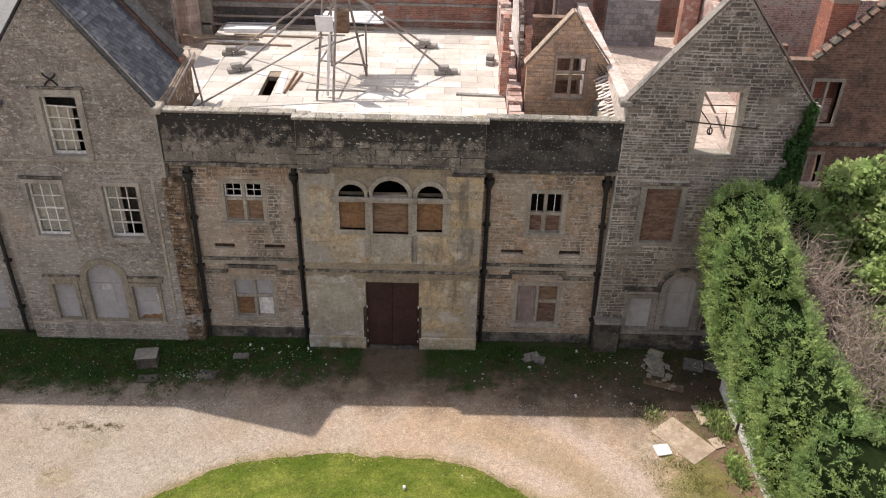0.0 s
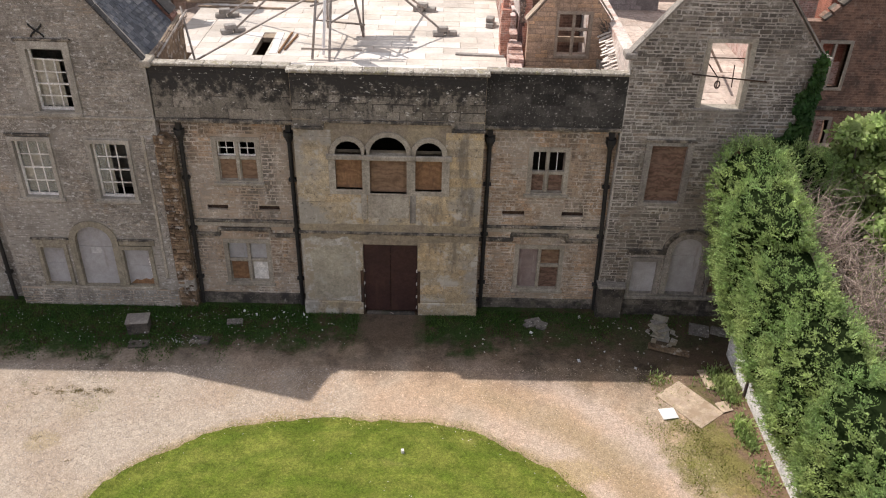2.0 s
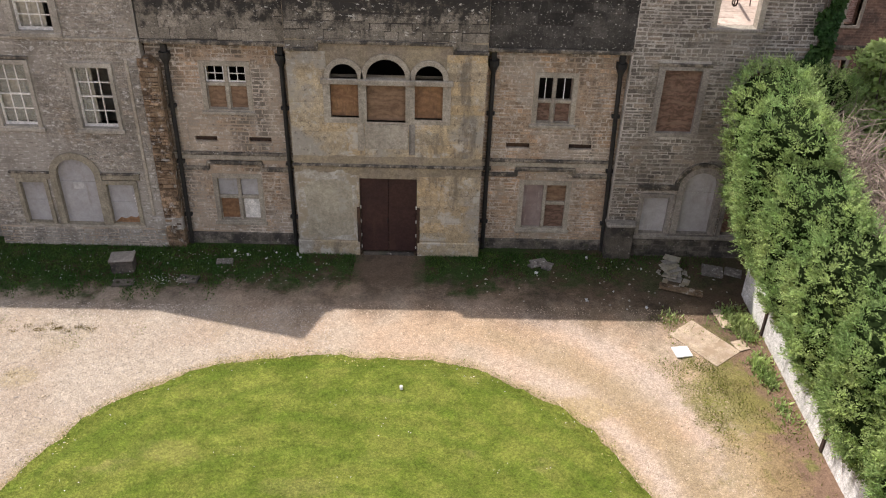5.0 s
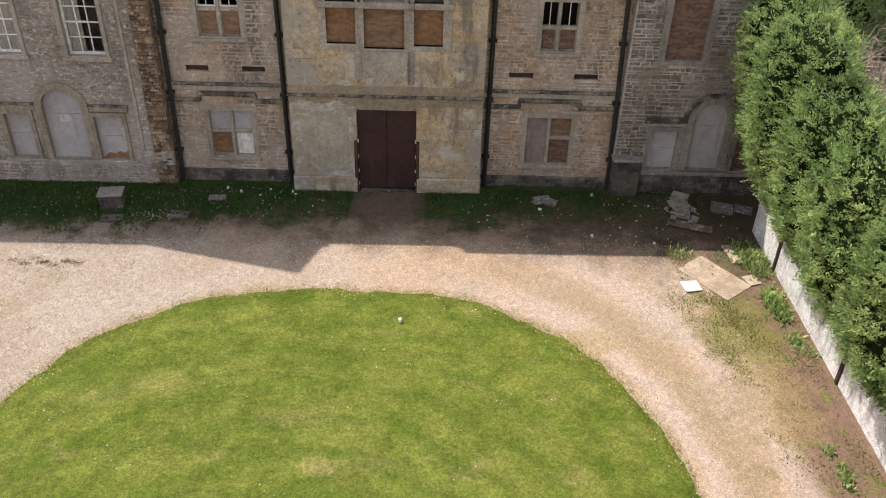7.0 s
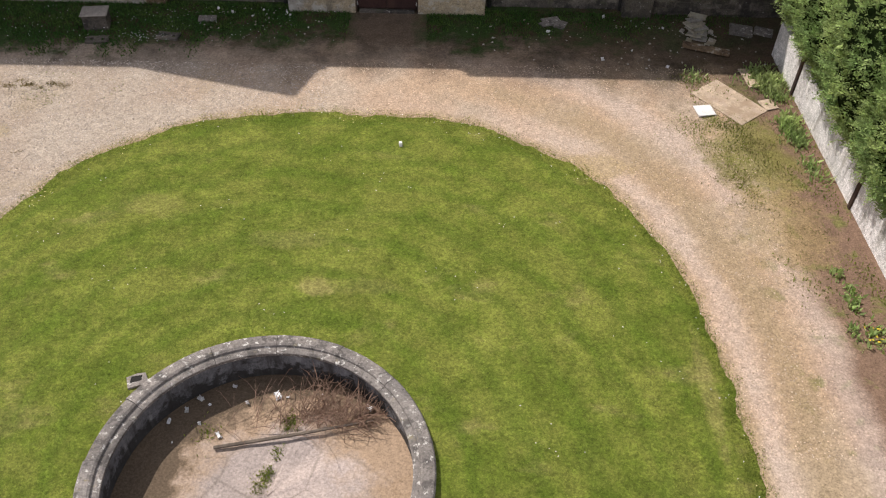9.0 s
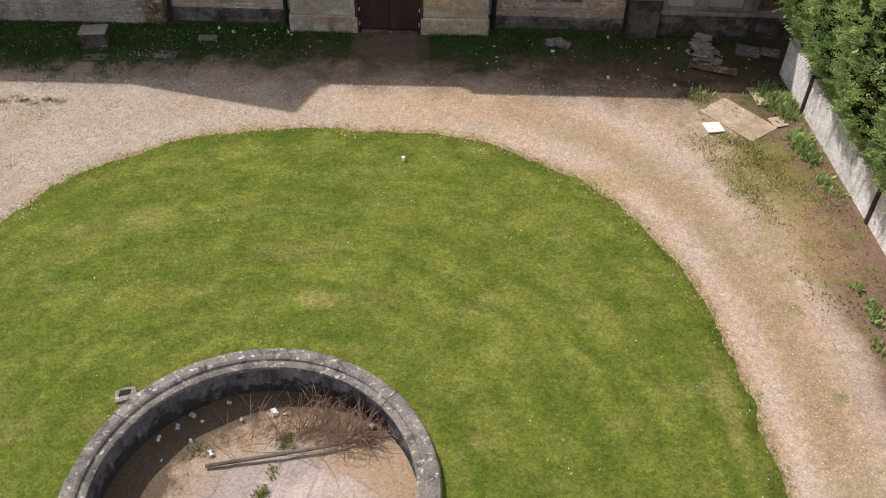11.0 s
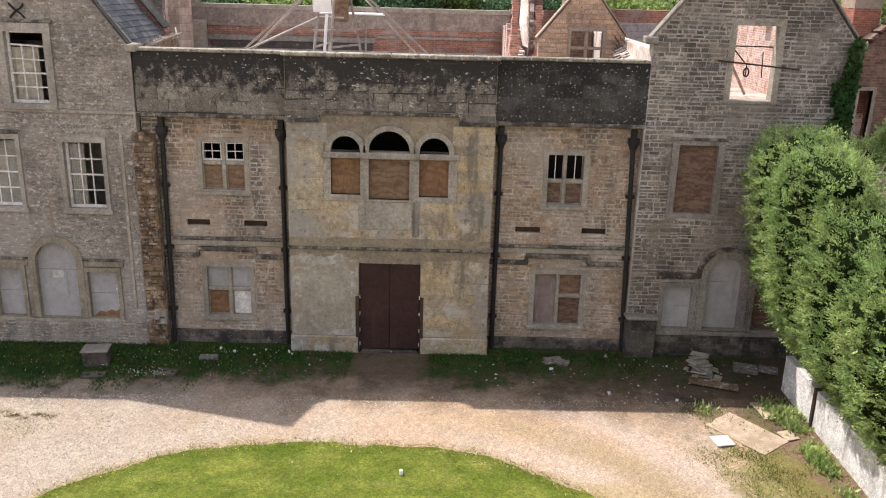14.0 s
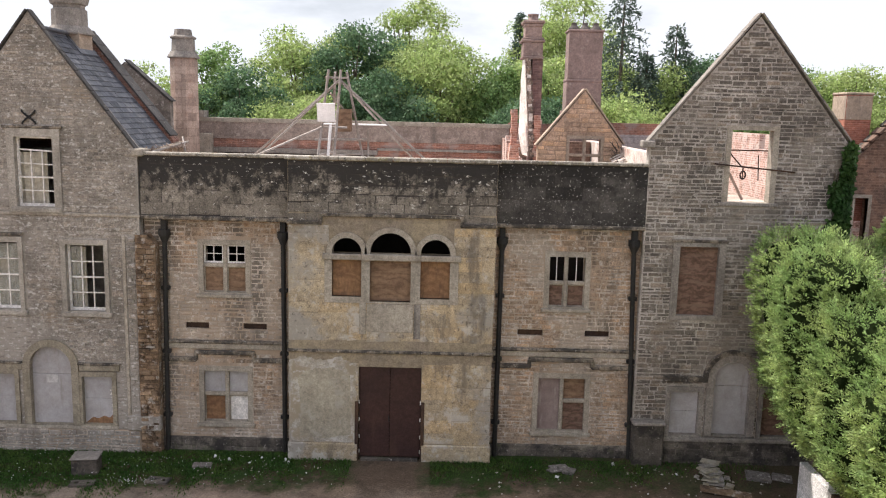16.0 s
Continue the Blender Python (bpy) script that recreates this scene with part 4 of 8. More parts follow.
def sash_window(parent, x0, x1, z0, z1, y, cols, rows, blind=0.0, broken=(), slip=0.0, grow=0.115):
    """Stone surround, white sash frames, glazing bars and panes; a blind behind part of it; a sash may have slipped down."""
    win = part("window", slab(rect(x0 - grow, x1 + grow, z0 - 0.16, z1 + grow + 0.02), [rect(x0, x1, z0, z1)], y - 0.06, y + 0.16), "dressed_pale", parent, "sash window in a grey stone surround")
    part("sill", boxes((x0 - 0.17, x1 + 0.17, y - 0.09, y + 0.14, z0 - 0.15, z0 - 0.03), bevel=0.012), "dressed_pale", win)
    fy = y + 0.11
    f = 0.06
    top = z1 - slip
    part("sash_frame", slab(rect(x0 - 0.02, x1 + 0.02, z0 - 0.02, z1 + 0.02), [rect(x0 + f, x1 - f, z0 + f * 1.3, z1 - f * 0.7)], fy, fy + 0.06), "white_paint", win, "white painted sash frame")
    part("meeting_rail", boxes((x0 + f, x1 - f, fy + 0.004, fy + 0.055, (z0 + top) / 2 - 0.022, (z0 + top) / 2 + 0.022), bevel=0.004), "white_paint", win)
    iw, ih = x1 - x0 - 2 * f, top - z0 - 2 * f
    lean = 0.05 if slip else 0.0
    if slip:
        bm = bmesh.new()
        box(bm, x0 + f, x1 - f, -0.02, 0.02, -0.022, 0.022, 0.004, Matrix.Translation((0, fy + 0.03, top - f)) @ Matrix.Rotation(lean, 4, "Y") @ Matrix.Translation((0, 0, lean * (x0 + x1) / 2)))
        part("top_rail", bm, "white_paint", win, "slipped top rail of the sash")
    for i in range(1, cols):
        x = x0 + f + iw * i / cols
        part("glazing_bar", boxes((x - 0.015, x + 0.015, fy + 0.005, fy + 0.045, z0 + f, top - f)), "white_paint", win)
    for i in range(1, rows):
        z = z0 + f + ih * i / rows
        bm = bmesh.new()
        box(bm, x0 + f, x1 - f, -0.016, 0.016, -0.015, 0.015, 0, Matrix.Translation((0, fy + 0.024, z)) @ Matrix.Rotation(lean * i / rows, 4, "Y") @ Matrix.Translation((0, 0, lean * i / rows * (x0 + x1) / 2)))
        part("glazing_bar", bm, "white_paint", win)
    for i in range(cols):
        for j in range(rows):
            if (i, j) not in broken:
                a, b = x0 + f + iw * i / cols, z0 + f + ih * j / rows
                p = part("pane", boxes((a + 0.016, a + iw / cols - 0.016, fy + 0.024, fy + 0.028, b + 0.016, b + ih / rows - 0.016)), "glass", win)
                p.visible_shadow = False
    if blind:
        bm = bmesh.new()
        n = 14
        bx = x0 + (x1 - x0) * blind
        pts = [(x0 + (bx - x0) * i / n, fy + 0.16 + 0.012 * math.sin(i * 2.1)) for i in range(n + 1)]
        rows_v = [[bm.verts.new((x, yy + t, z)) for z in (z0 + 0.05, z1 - 0.12 - slip)] for t in (0, 0.006) for x, yy in pts]
        for k in (0, n + 1):
            for i in range(n):
                bm.faces.new((rows_v[k + i][0], rows_v[k + i + 1][0], rows_v[k + i + 1][1], rows_v[k + i][1]))
        part("blind", bm, "cream", win, "torn cream blind")
    return win


def boarded(parent, x0, x1, z0, z1, y, material, surround="dressed", seam=True, label="boarded window in a stone surround", grow=0.16):
    win = part("window", slab(rect(x0 - grow, x1 + grow, z0 - 0.12, z1 + 0.14), [rect(x0, x1, z0, z1)], y - 0.05, y + 0.16), surround, parent, label)
    mid = z0 + (z1 - z0) * 0.52
    if seam:
        part("board", boxes((x0 - 0.02, x1 + 0.02, y + 0.11, y + 0.13, z0 - 0.02, mid - 0.004), bevel=0.003), material, win)
        part("board", boxes((x0 - 0.02, x1 + 0.02, y + 0.105, y + 0.125, mid + 0.004, z1 + 0.02), bevel=0.003), material, win)
    else:
        part("board", boxes((x0 - 0.02, x1 + 0.02, y + 0.10, y + 0.12, z0 - 0.02, z1 + 0.02), bevel=0.003), material, win)
    return win


def arched(parent, x0, x1, z0, spring, y, surround, label, grow=0.20):
    win = part("window", slab(arch(x0, x1, z0 + grow, spring, grow), [arch(x0, x1, z0 + 0.002, spring)], y - 0.065, y + 0.16), surround, parent, label)
    part("board", boxes((x0 - 0.02, x1 + 0.02, y + 0.11, y + 0.13, z0, spring - 0.25), bevel=0.003), "board_pale", win)
    part("board", slab(arch(x0 - 0.01, x1 + 0.01, spring - 0.24, spring), [], y + 0.115, y + 0.135), "board_pale", win)
    return win


def gable_coping(parent, x_foot, z_foot, x_apex, z_apex, y0, y1, material, label=""):
    """Sloping coping stones from the kneeler to the apex."""
    d = Vector((x_apex - x_foot, 0, z_apex - z_foot))
    n = 7
    up = Vector((-d.z, 0, d.x)).normalized() * (1 if d.x > 0 else -1)
    cop = None
    for i in range(n):
        a, b = Vector((x_foot, 0, z_foot)) + d * (i / n + 0.0012), Vector((x_foot, 0, z_foot)) + d * ((i + 1) / n - 0.0012)
        bm = bmesh.new()
        vs = [bm.verts.new((p.x, y, p.z)) for y in (y0, y1) for p in (a, b, b + up * 0.05, a + up * 0.05)]
        for q in ((0, 1, 2, 3), (7, 6, 5, 4), (0, 4, 5, 1), (1, 5, 6, 2), (2, 6, 7, 3), (3, 7, 4, 0)):
            bm.faces.new([vs[k] for k in q])
        bmesh.ops.bevel(bm, geom=list(bm.edges), offset=0.008, segments=1, affect="EDGES")
        part("coping_stone", bm, material, parent, label)


def left_wing():
    w = thing("gabled_wing", (-11.2, 0.5, 0), "grey limestone gabled wing with a slate roof and sash windows", "house wing", "manor house")
    y = 0.45
    wins = [(-11.85, -10.83, 6.80, 8.66), (-10.62, -9.58, 3.95, 5.80), (-12.92, -11.90, 3.96, 5.84)]
    squares = [(-10.33, -9.50, 0.70, 2.09), (-12.93, -12.20, 0.71, 2.12)]
    a0, a1, spring = -11.76, -10.61, 2.355
    half = lambda z: max(0.02, 2.64 * (1 - max(0.0, z - 8.38) / 3.50))
    outline = [(-13.92, -0.35), (-8.60, -0.35), (-8.60, 8.38), (-11.32, 11.90), (-13.92, 8.38)]
    holes = [wide_rect(h) for h in wins + squares] + [arch(a0, a1, 0.70, spring, 0.02)]
    wall = part("wall", slab(outline, holes, y, y + 0.3), "mortar_left", w, "worn limewashed rubble wall")
    gaps = [(x0 - 0.17, x1 + 0.17, z0 - 0.17, z1 + 0.18) for x0, x1, z0, z1 in wins] + [(x0 - 0.13, x1 + 0.13, 0.6, 2.25) for x0, x1, z0, z1 in squares]
    gaps += [(a0 - 0.20, a1 + 0.20, 0.6, 2.5), (a0 - 0.12, a1 + 0.12, 2.5, 2.75), (a0 + 0.05, a1 - 0.05, 2.75, 3.02), (a0 + 0.3, a1 - 0.3, 3.0, 3.15), (-13.16, a0, 2.2, 2.5), (a1, -9.26, 2.2, 2.5), (-9.10, -8.6, 1.0, 6.05), (-8.74, -8.5, -0.3, 6.05), (-13.9, -8.5, 6.56, 6.66)]
    cells = courses(0.58, 11.7, -13.84, -8.6, (0.06, 0.135), (0.12, 0.48), gaps, lambda z: (-11.30 - half(z), -11.30 + half(z)), joint=0.024, seed=11)
    lay(wall, "stone", "rubble_left", cells, 0.009, 300, (3.2, 5.2), 3, Matrix.Translation((0, y, 0)))
    base = part("plinth", boxes((-13.9, -8.73, y - 0.06, y + 0.1, -0.35, 0.56), bevel=0.02), "mortar_bay", w, "rough plinth with pale joints")
    lay(base, "stone", "rubble_left", courses(-0.1, 0.55, -13.88, -8.75, (0.08, 0.15), (0.14, 0.42), joint=0.034, seed=12), 0.020, 150, None, 5, Matrix.Translation((0, y - 0.06, 0)))
    part("string_course", boxes((-13.88, -8.57, y - 0.05, y + 0.1, 6.57, 6.65), bevel=0.015), "dressed", w)
    part("sill_band", boxes((-13.2, -9.35, y - 0.07, y + 0.12, 0.56, 0.66), bevel=0.015), "dressed", w)
    sash_window(w, *wins[0], y, 3, 4, 0.72, broken=tuple((i, j) for i in range(3) for j in range(4)), slip=0.30, grow=0.20)
    sash_window(w, *wins[1], y, 3, 4, 0.42, broken=tuple((i, j) for i in (1, 2) for j in range(4)))
    sash_window(w, *wins[2], y, 3, 4, 0.95, broken=((1, 2), (0, 1)))
    part("drip_stone", boxes((-13.1, -11.75, y - 0.07, y + 0.1, 6.0, 6.08), bevel=0.015), "moulding", w)
    part("drip_stone", boxes((-12.15, -10.55, y - 0.08, y + 0.1, 8.89, 8.96), bevel=0.015), "moulding", w)
    for s in squares:
        boarded(w, *s, y, "board_pale", "dressed_olive", grow=0.12)
    for lx0, lx1 in ((-13.14, a0 - 0.21), (a1 + 0.21, -9.28)):
        part("lintel", boxes((lx0, lx1, y - 0.055, y + 0.1, 2.25, 2.42), bevel=0.015), "dressed_olive", w)
        part("drip_stone", boxes((lx0 - 0.03, lx1 + 0.03, y - 0.085, y + 0.1, 2.424, 2.48), bevel=0.012), "moulding", w)
    peel = [(-10.32, 0.70), (-9.52, 0.70), (-9.52, 0.98), (-9.66, 0.86), (-9.80, 0.91), (-9.97, 0.83), (-10.12, 0.87), (-10.25, 0.76)]
    part("peeled_patch", slab(peel, [], y + 0.104, y + 0.109), "ply_orange", w, "orange wood where the board's paint has peeled")
    rg = random.Random(23)
    bm = bmesh.new()
    for k in range(22):
        zz = rg.uniform(0.85, 1.75)
        c, r = (-9.505 - abs(rg.gauss(0, 0.035)), zz), rg.uniform(0.015, 0.04)
        box(bm, -r, r, -0.004, 0.004, -r * 1.6, r * 1.6, 0, pose(c[0], y + 0.098, c[1], 0, rg.uniform(-60, 60), 0))
    part("paint_flakes", bm, "white_paint", w, "curling white paint flakes")
    arched(w, a0, a1, 0.68, spring, y, "dressed_olive", "round-arched recess closed with pale boards")
    part("notice", boxes((-11.38, -11.05, y + 0.095, y + 0.108, 1.85, 2.08), bevel=0.002), "notice", w, "small pale notice board")
    # iron pattress tie in the gable
    bm = bmesh.new()
    for s in (1, -1):
        pts = [(-11.42 + s * (0.04 + 0.14 * math.sin(a)), y - 0.04, 9.18 + (i - 4) * 0.047) for i, a in enumerate([1.57, 1.1, 0.6, 0.2, -0.28, 0.2, 0.6, 1.1, 1.57])]
        for p, q in zip(pts, pts[1:]):
            tube(bm, p, q, 0.026, 6)
    part("wall_tie", bm, "iron", w, "black iron cross-shaped wall tie")
    for s in (1, -1):
        gable_coping(w, -11.32 + s * 2.72, 8.34, -11.32, 11.93, y - 0.07, y + 0.17, "slate_edge")
    part("kneeler", boxes((-8.72, -8.42, y - 0.14, y + 0.45, 8.22, 8.42), bevel=0.03), "dressed", w, "carved kneeler stone")
    part("kneeler", boxes((-14.0, -13.7, y - 0.14, y + 0.45, 8.22, 8.42), bevel=0.03), "dressed", w)
    # side and back walls of the wing
    part("side_wall", boxes((-9.05, -8.66, y + 0.3, 4.6, 0, 8.30)), "rust_stone", w, "brown crumbling side wall")
    part("side_wall", boxes((-13.86, -13.45, y + 0.3, 4.6, 0, 8.30)), "mortar_left", w)
    part("back_wall", slab([(-13.86, 0), (-8.75, 0), (-8.75, 8.52), (-11.33, 11.72), (-13.86, 8.52)], [], 3.95, 4.5), "brick", w, "red brick rear gable wall")
    for s in (1, -1):
        gable_coping(w, -11.33 + s * 2.52, 8.64, -11.33, 11.76, 3.84, 4.56, "slate_edge")
    # floors painted near-black as the shade indoors
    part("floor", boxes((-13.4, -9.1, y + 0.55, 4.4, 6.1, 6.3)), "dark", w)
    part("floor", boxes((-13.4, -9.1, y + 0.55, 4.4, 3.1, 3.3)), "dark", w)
    part("partition", boxes((-13.4, -9.1, 2.4, 2.5, 0, 8.3)), "cream", w, "bare inner partition wall")
    # crumbling buttress at the corner
    bt = part("buttress", slab([(-8.72, -0.35), (-8.18, -0.35), (-8.18, 5.85), (-8.4, 6.1), (-8.72, 6.1)], [], y - 0.05, y + 0.5), "rust_stone", w, "brown rust-stained crumbling buttress")
    lay(bt, "stone", "rust_stone", courses(0.0, 5.9, -8.71, -8.19, (0.07, 0.15), (0.12, 0.34), seed=14), 0.04, 150, None, 9, Matrix.Translation((0, y - 0.05, 0)))
    part("quoin_strip", boxes((-9.08, -8.99, y - 0.045, y + 0.1, 1.0, 6.05), bevel=0.015), "dressed", w, "raised corner moulding")
    jamb = part("corner_jamb", boxes((-8.985, -8.725, y - 0.015, y + 0.1, 1.0, 6.05)), "mortar_left", w, "patched corner stonework")
    lay(jamb, "stone", "rubble_left", courses(1.02, 6.0, -8.98, -8.73, (0.08, 0.16), (0.10, 0.22), seed=15), 0.020, 40, None, 9, Matrix.Translation((0, y - 0.015, 0)))
    part("corner_base", boxes((-9.10, -8.16, y - 0.10, y + 0.1, 0.562, 1.0), bevel=0.03), "rubble_left", w, "worn stone base of the corner")
    # slates
    foot, ridge, back = Vector((-8.70, 0, 8.36)), Vector((-11.33, 0, 11.54)), 3.86
    slope = ridge - foot
    ln, nrm = slope.length, Vector((slope.z, 0, -slope.x)).normalized()
    frame_m = Matrix(((slope.x / ln, 0, nrm.x, foot.x), (0, 1, 0, 0), (slope.z / ln, 0, nrm.z, foot.z), (0, 0, 0, 1)))
    roof = part("roof", boxes(bevel=0), "slate", w, "blue grey slate roof, partly lichened")
    bm = bmesh.new()
    box(bm, 0, ln, y + 0.16, back, -0.12, -0.03, m=frame_m)
    mirror = Matrix.Translation((2 * ridge.x, 0, 0)) @ Matrix.Diagonal((-1, 1, 1, 1)) @ frame_m
    box(bm, 0, ln, y + 0.16, back, -0.12, 0.0, m=mirror)
    me = bpy.data.meshes.new("roof")
    bmesh.ops.recalc_face_normals(bm, faces=bm.faces)
    bm.to_mesh(me)
    bm.free()
    me.materials.append(M["slate"])
    roof.data = me
    sl = bpy.data.meshes.new("slate")
    v = [(0, 0, 0), (0.285, 0, 0.002), (0.285, 1, 0.002), (0, 1, 0), (0, 0, 0.022), (0.285, 0, 0.008), (0.285, 1, 0.008), (0, 1, 0.024)]
    sl.from_pydata(v, [], [(3, 2, 1, 0), (4, 5, 6, 7), (0, 1, 5, 4), (2, 3, 7, 6), (3, 0, 4, 7), (1, 2, 6, 5)])
    sl.materials.append(M["slate"])
    rng = random.Random(8)
    rows = 22
    for r in range(rows):
        u, yy = ln * r / rows, y + 0.18 - (0.125 if r % 2 else 0)
        while yy < back - 0.02:
            a, b = max(yy, y + 0.18), min(yy + 0.25, back)
            if b - a > 0.05:
                ob = put("slate", sl, roof)
                ob.matrix_basis = frame_m @ Matrix.Translation((u - 0.04, a + 0.004, -0.016 + rng.uniform(0, 0.006))) @ Matrix.Rotation(rng.uniform(-0.012, 0.012), 4, "Z") @ Matrix.Rotation(0.03, 4, "Y") @ Matrix.Diagonal((1, b - a - 0.018, 1, 1))
            yy += 0.25
    part("ridge_cap", boxes((-11.46, -11.20, y + 0.18, 3.84, 11.50, 11.60), bevel=0.03), "lead", w)
    bm = bmesh.new()
    box(bm, ln - 0.75, ln - 0.02, 2.5, 3.7, -0.01, 0.03, 0.005, m=frame_m)
    part("flashing", bm, "lead", w, "grey lead flashing below the chimney")
    bm = bmesh.new()
    for a, b in (((-8.60, y + 0.05, 8.34), (-8.66, 2.2, 8.30)), ((-8.66, 2.2, 8.30), (-8.76, 4.6, 8.42))):
        tube(bm, a, b, 0.055)
        tube(bm, Vector(a) + Vector((0.10, 0, 0.02)), Vector(b) + Vector((0.08, 0, 0.03)), 0.025, 6)
    part("gutter", bm, "timber", w, "sagging rotten gutter")
    bm = bmesh.new()
    rg = random.Random(17)
    for i in range(34):
        yy, xx = y + 0.3 + i * 0.12, -8.50 + rg.uniform(-0.06, 0.06)
        tube(bm, (xx, yy, 8.30 + rg.uniform(-0.05, 0.1)), (xx + rg.uniform(-0.2, 0.1), yy + rg.uniform(-0.2, 0.3), 8.36 + rg.uniform(0, 0.12)), 0.012, 5)
    part("debris", bm, "deadwood", w, "twigs and broken laths caught along the gutter")
    return w


left_wing()


def neighbour_left():
    w = thing("link_building", (-16.5, 1, 0), "stone link building with a slate roof", "house wing", "manor house")
    part("wall", slab([(-22, -0.4), (-13.95, -0.4), (-13.95, 8.40), (-22, 8.40)], [arch(-16.0, -14.75, 0.7, 2.3)], 0.8, 1.3), "rubble_left", w)
    part("board", slab(arch(-16.02, -14.73, 0.7, 2.3), [], 0.95, 0.98), "board_pale", w)
    bm = bmesh.new()
    box(bm, -22, -12.95, 0, 5.4, -0.1, 0, m=Matrix.Translation((0, 0.25, 8.42)) @ Matrix.Rotation(0.48, 4, "X"))
    box(bm, -22, -12.95, 0, 5.4, -0.1, 0, m=Matrix.Translation((0, 5.04, 10.91)) @ Matrix.Rotation(-0.48, 4, "X"))
    part("roof", bm, "slate", w)
    part("side_wall", boxes((-14.2, -13.93, 1.3, 9.6, -0.3, 8.0)), "brick_brown", w)


neighbour_left()

# ---- recessed bays with parapets ----


def cross_window(parent, x0, x1, z0, z1, y, mx, tz, fills, surround="dressed", full_left=False):
    """A mullion and transom window; each light is closed by what `fills` says."""
    m = 0.055
    t_left = [] if full_left else [(x0, mx - m, tz - m, tz + m)]
    win = part("window", slab(rect(x0 - 0.14, x1 + 0.14, z0 - 0.14, z1 + 0.15), [rect(x0, x1, z0, z1)], y - 0.02, y + 0.17), surround, parent, "stone mullioned window, partly boarded")
    part("mullion", boxes((mx - m, mx + m, y + 0.03, y + 0.16, z0 - 0.01, z1 + 0.01), bevel=0.015), surround, win)
    if not full_left:
        part("transom", boxes((x0 - 0.01, mx - m, y + 0.03, y + 0.16, tz - m, tz + m), bevel=0.015), surround, win)
    part("transom", boxes((mx + m, x1 + 0.01, y + 0.03, y + 0.16, tz - m, tz + m), bevel=0.015), surround, win)
    part("sill", boxes((x0 - 0.20, x1 + 0.20, y - 0.08, y + 0.12, z0 - 0.15, z0 - 0.05), bevel=0.015), surround, win)
    lights = {"tl": (x0, mx - m, tz + m, z1), "tr": (mx + m, x1, tz + m, z1), "bl": (x0, mx - m, z0, tz - m), "br": (mx + m, x1, z0, tz - m)}
    if full_left:
        lights["bl"] = (x0, mx - m, z0, z1)
        lights.pop("tl")
    for key, (a, b, c, d) in lights.items():
        fill = fills[key]
        if fill == "casement":
            part("casement", slab(rect(a - 0.005, b + 0.005, c - 0.005, d + 0.005), [rect(a + 0.04, b - 0.04, c + 0.04, d - 0.04)], y + 0.09, y + 0.13), "white_paint", win, "white metal casement")
            part("glazing_bar", boxes(((a + b) / 2 - 0.011, (a + b) / 2 + 0.011, y + 0.095, y + 0.12, c + 0.03, d - 0.03)), "white_paint", win)
            part("glazing_bar", boxes((a + 0.03, b - 0.03, y + 0.097, y + 0.118, (c + d) / 2 - 0.011, (c + d) / 2 + 0.011)), "white_paint", win)
        elif fill == "open":
            part("glazing_bar", boxes(((a + b) / 2 - 0.011, (a + b) / 2 + 0.011, y + 0.095, y + 0.12, c - 0.01, d + 0.01)), "white_paint", win)
        else:
            part("board", boxes((a - 0.01, b + 0.01, y + 0.12, y + 0.14, c - 0.01, d + 0.01), bevel=0.003), fill, win)
            if key in ("bl", "br") and fill != "board_mauve" and not full_left:
                part("casement", slab(rect(a - 0.005, b + 0.005, c - 0.005, d + 0.005), [rect(a + 0.025, b - 0.025, c + 0.025, d - 0.025)], y + 0.10, y + 0.118), surround, win)
    return win


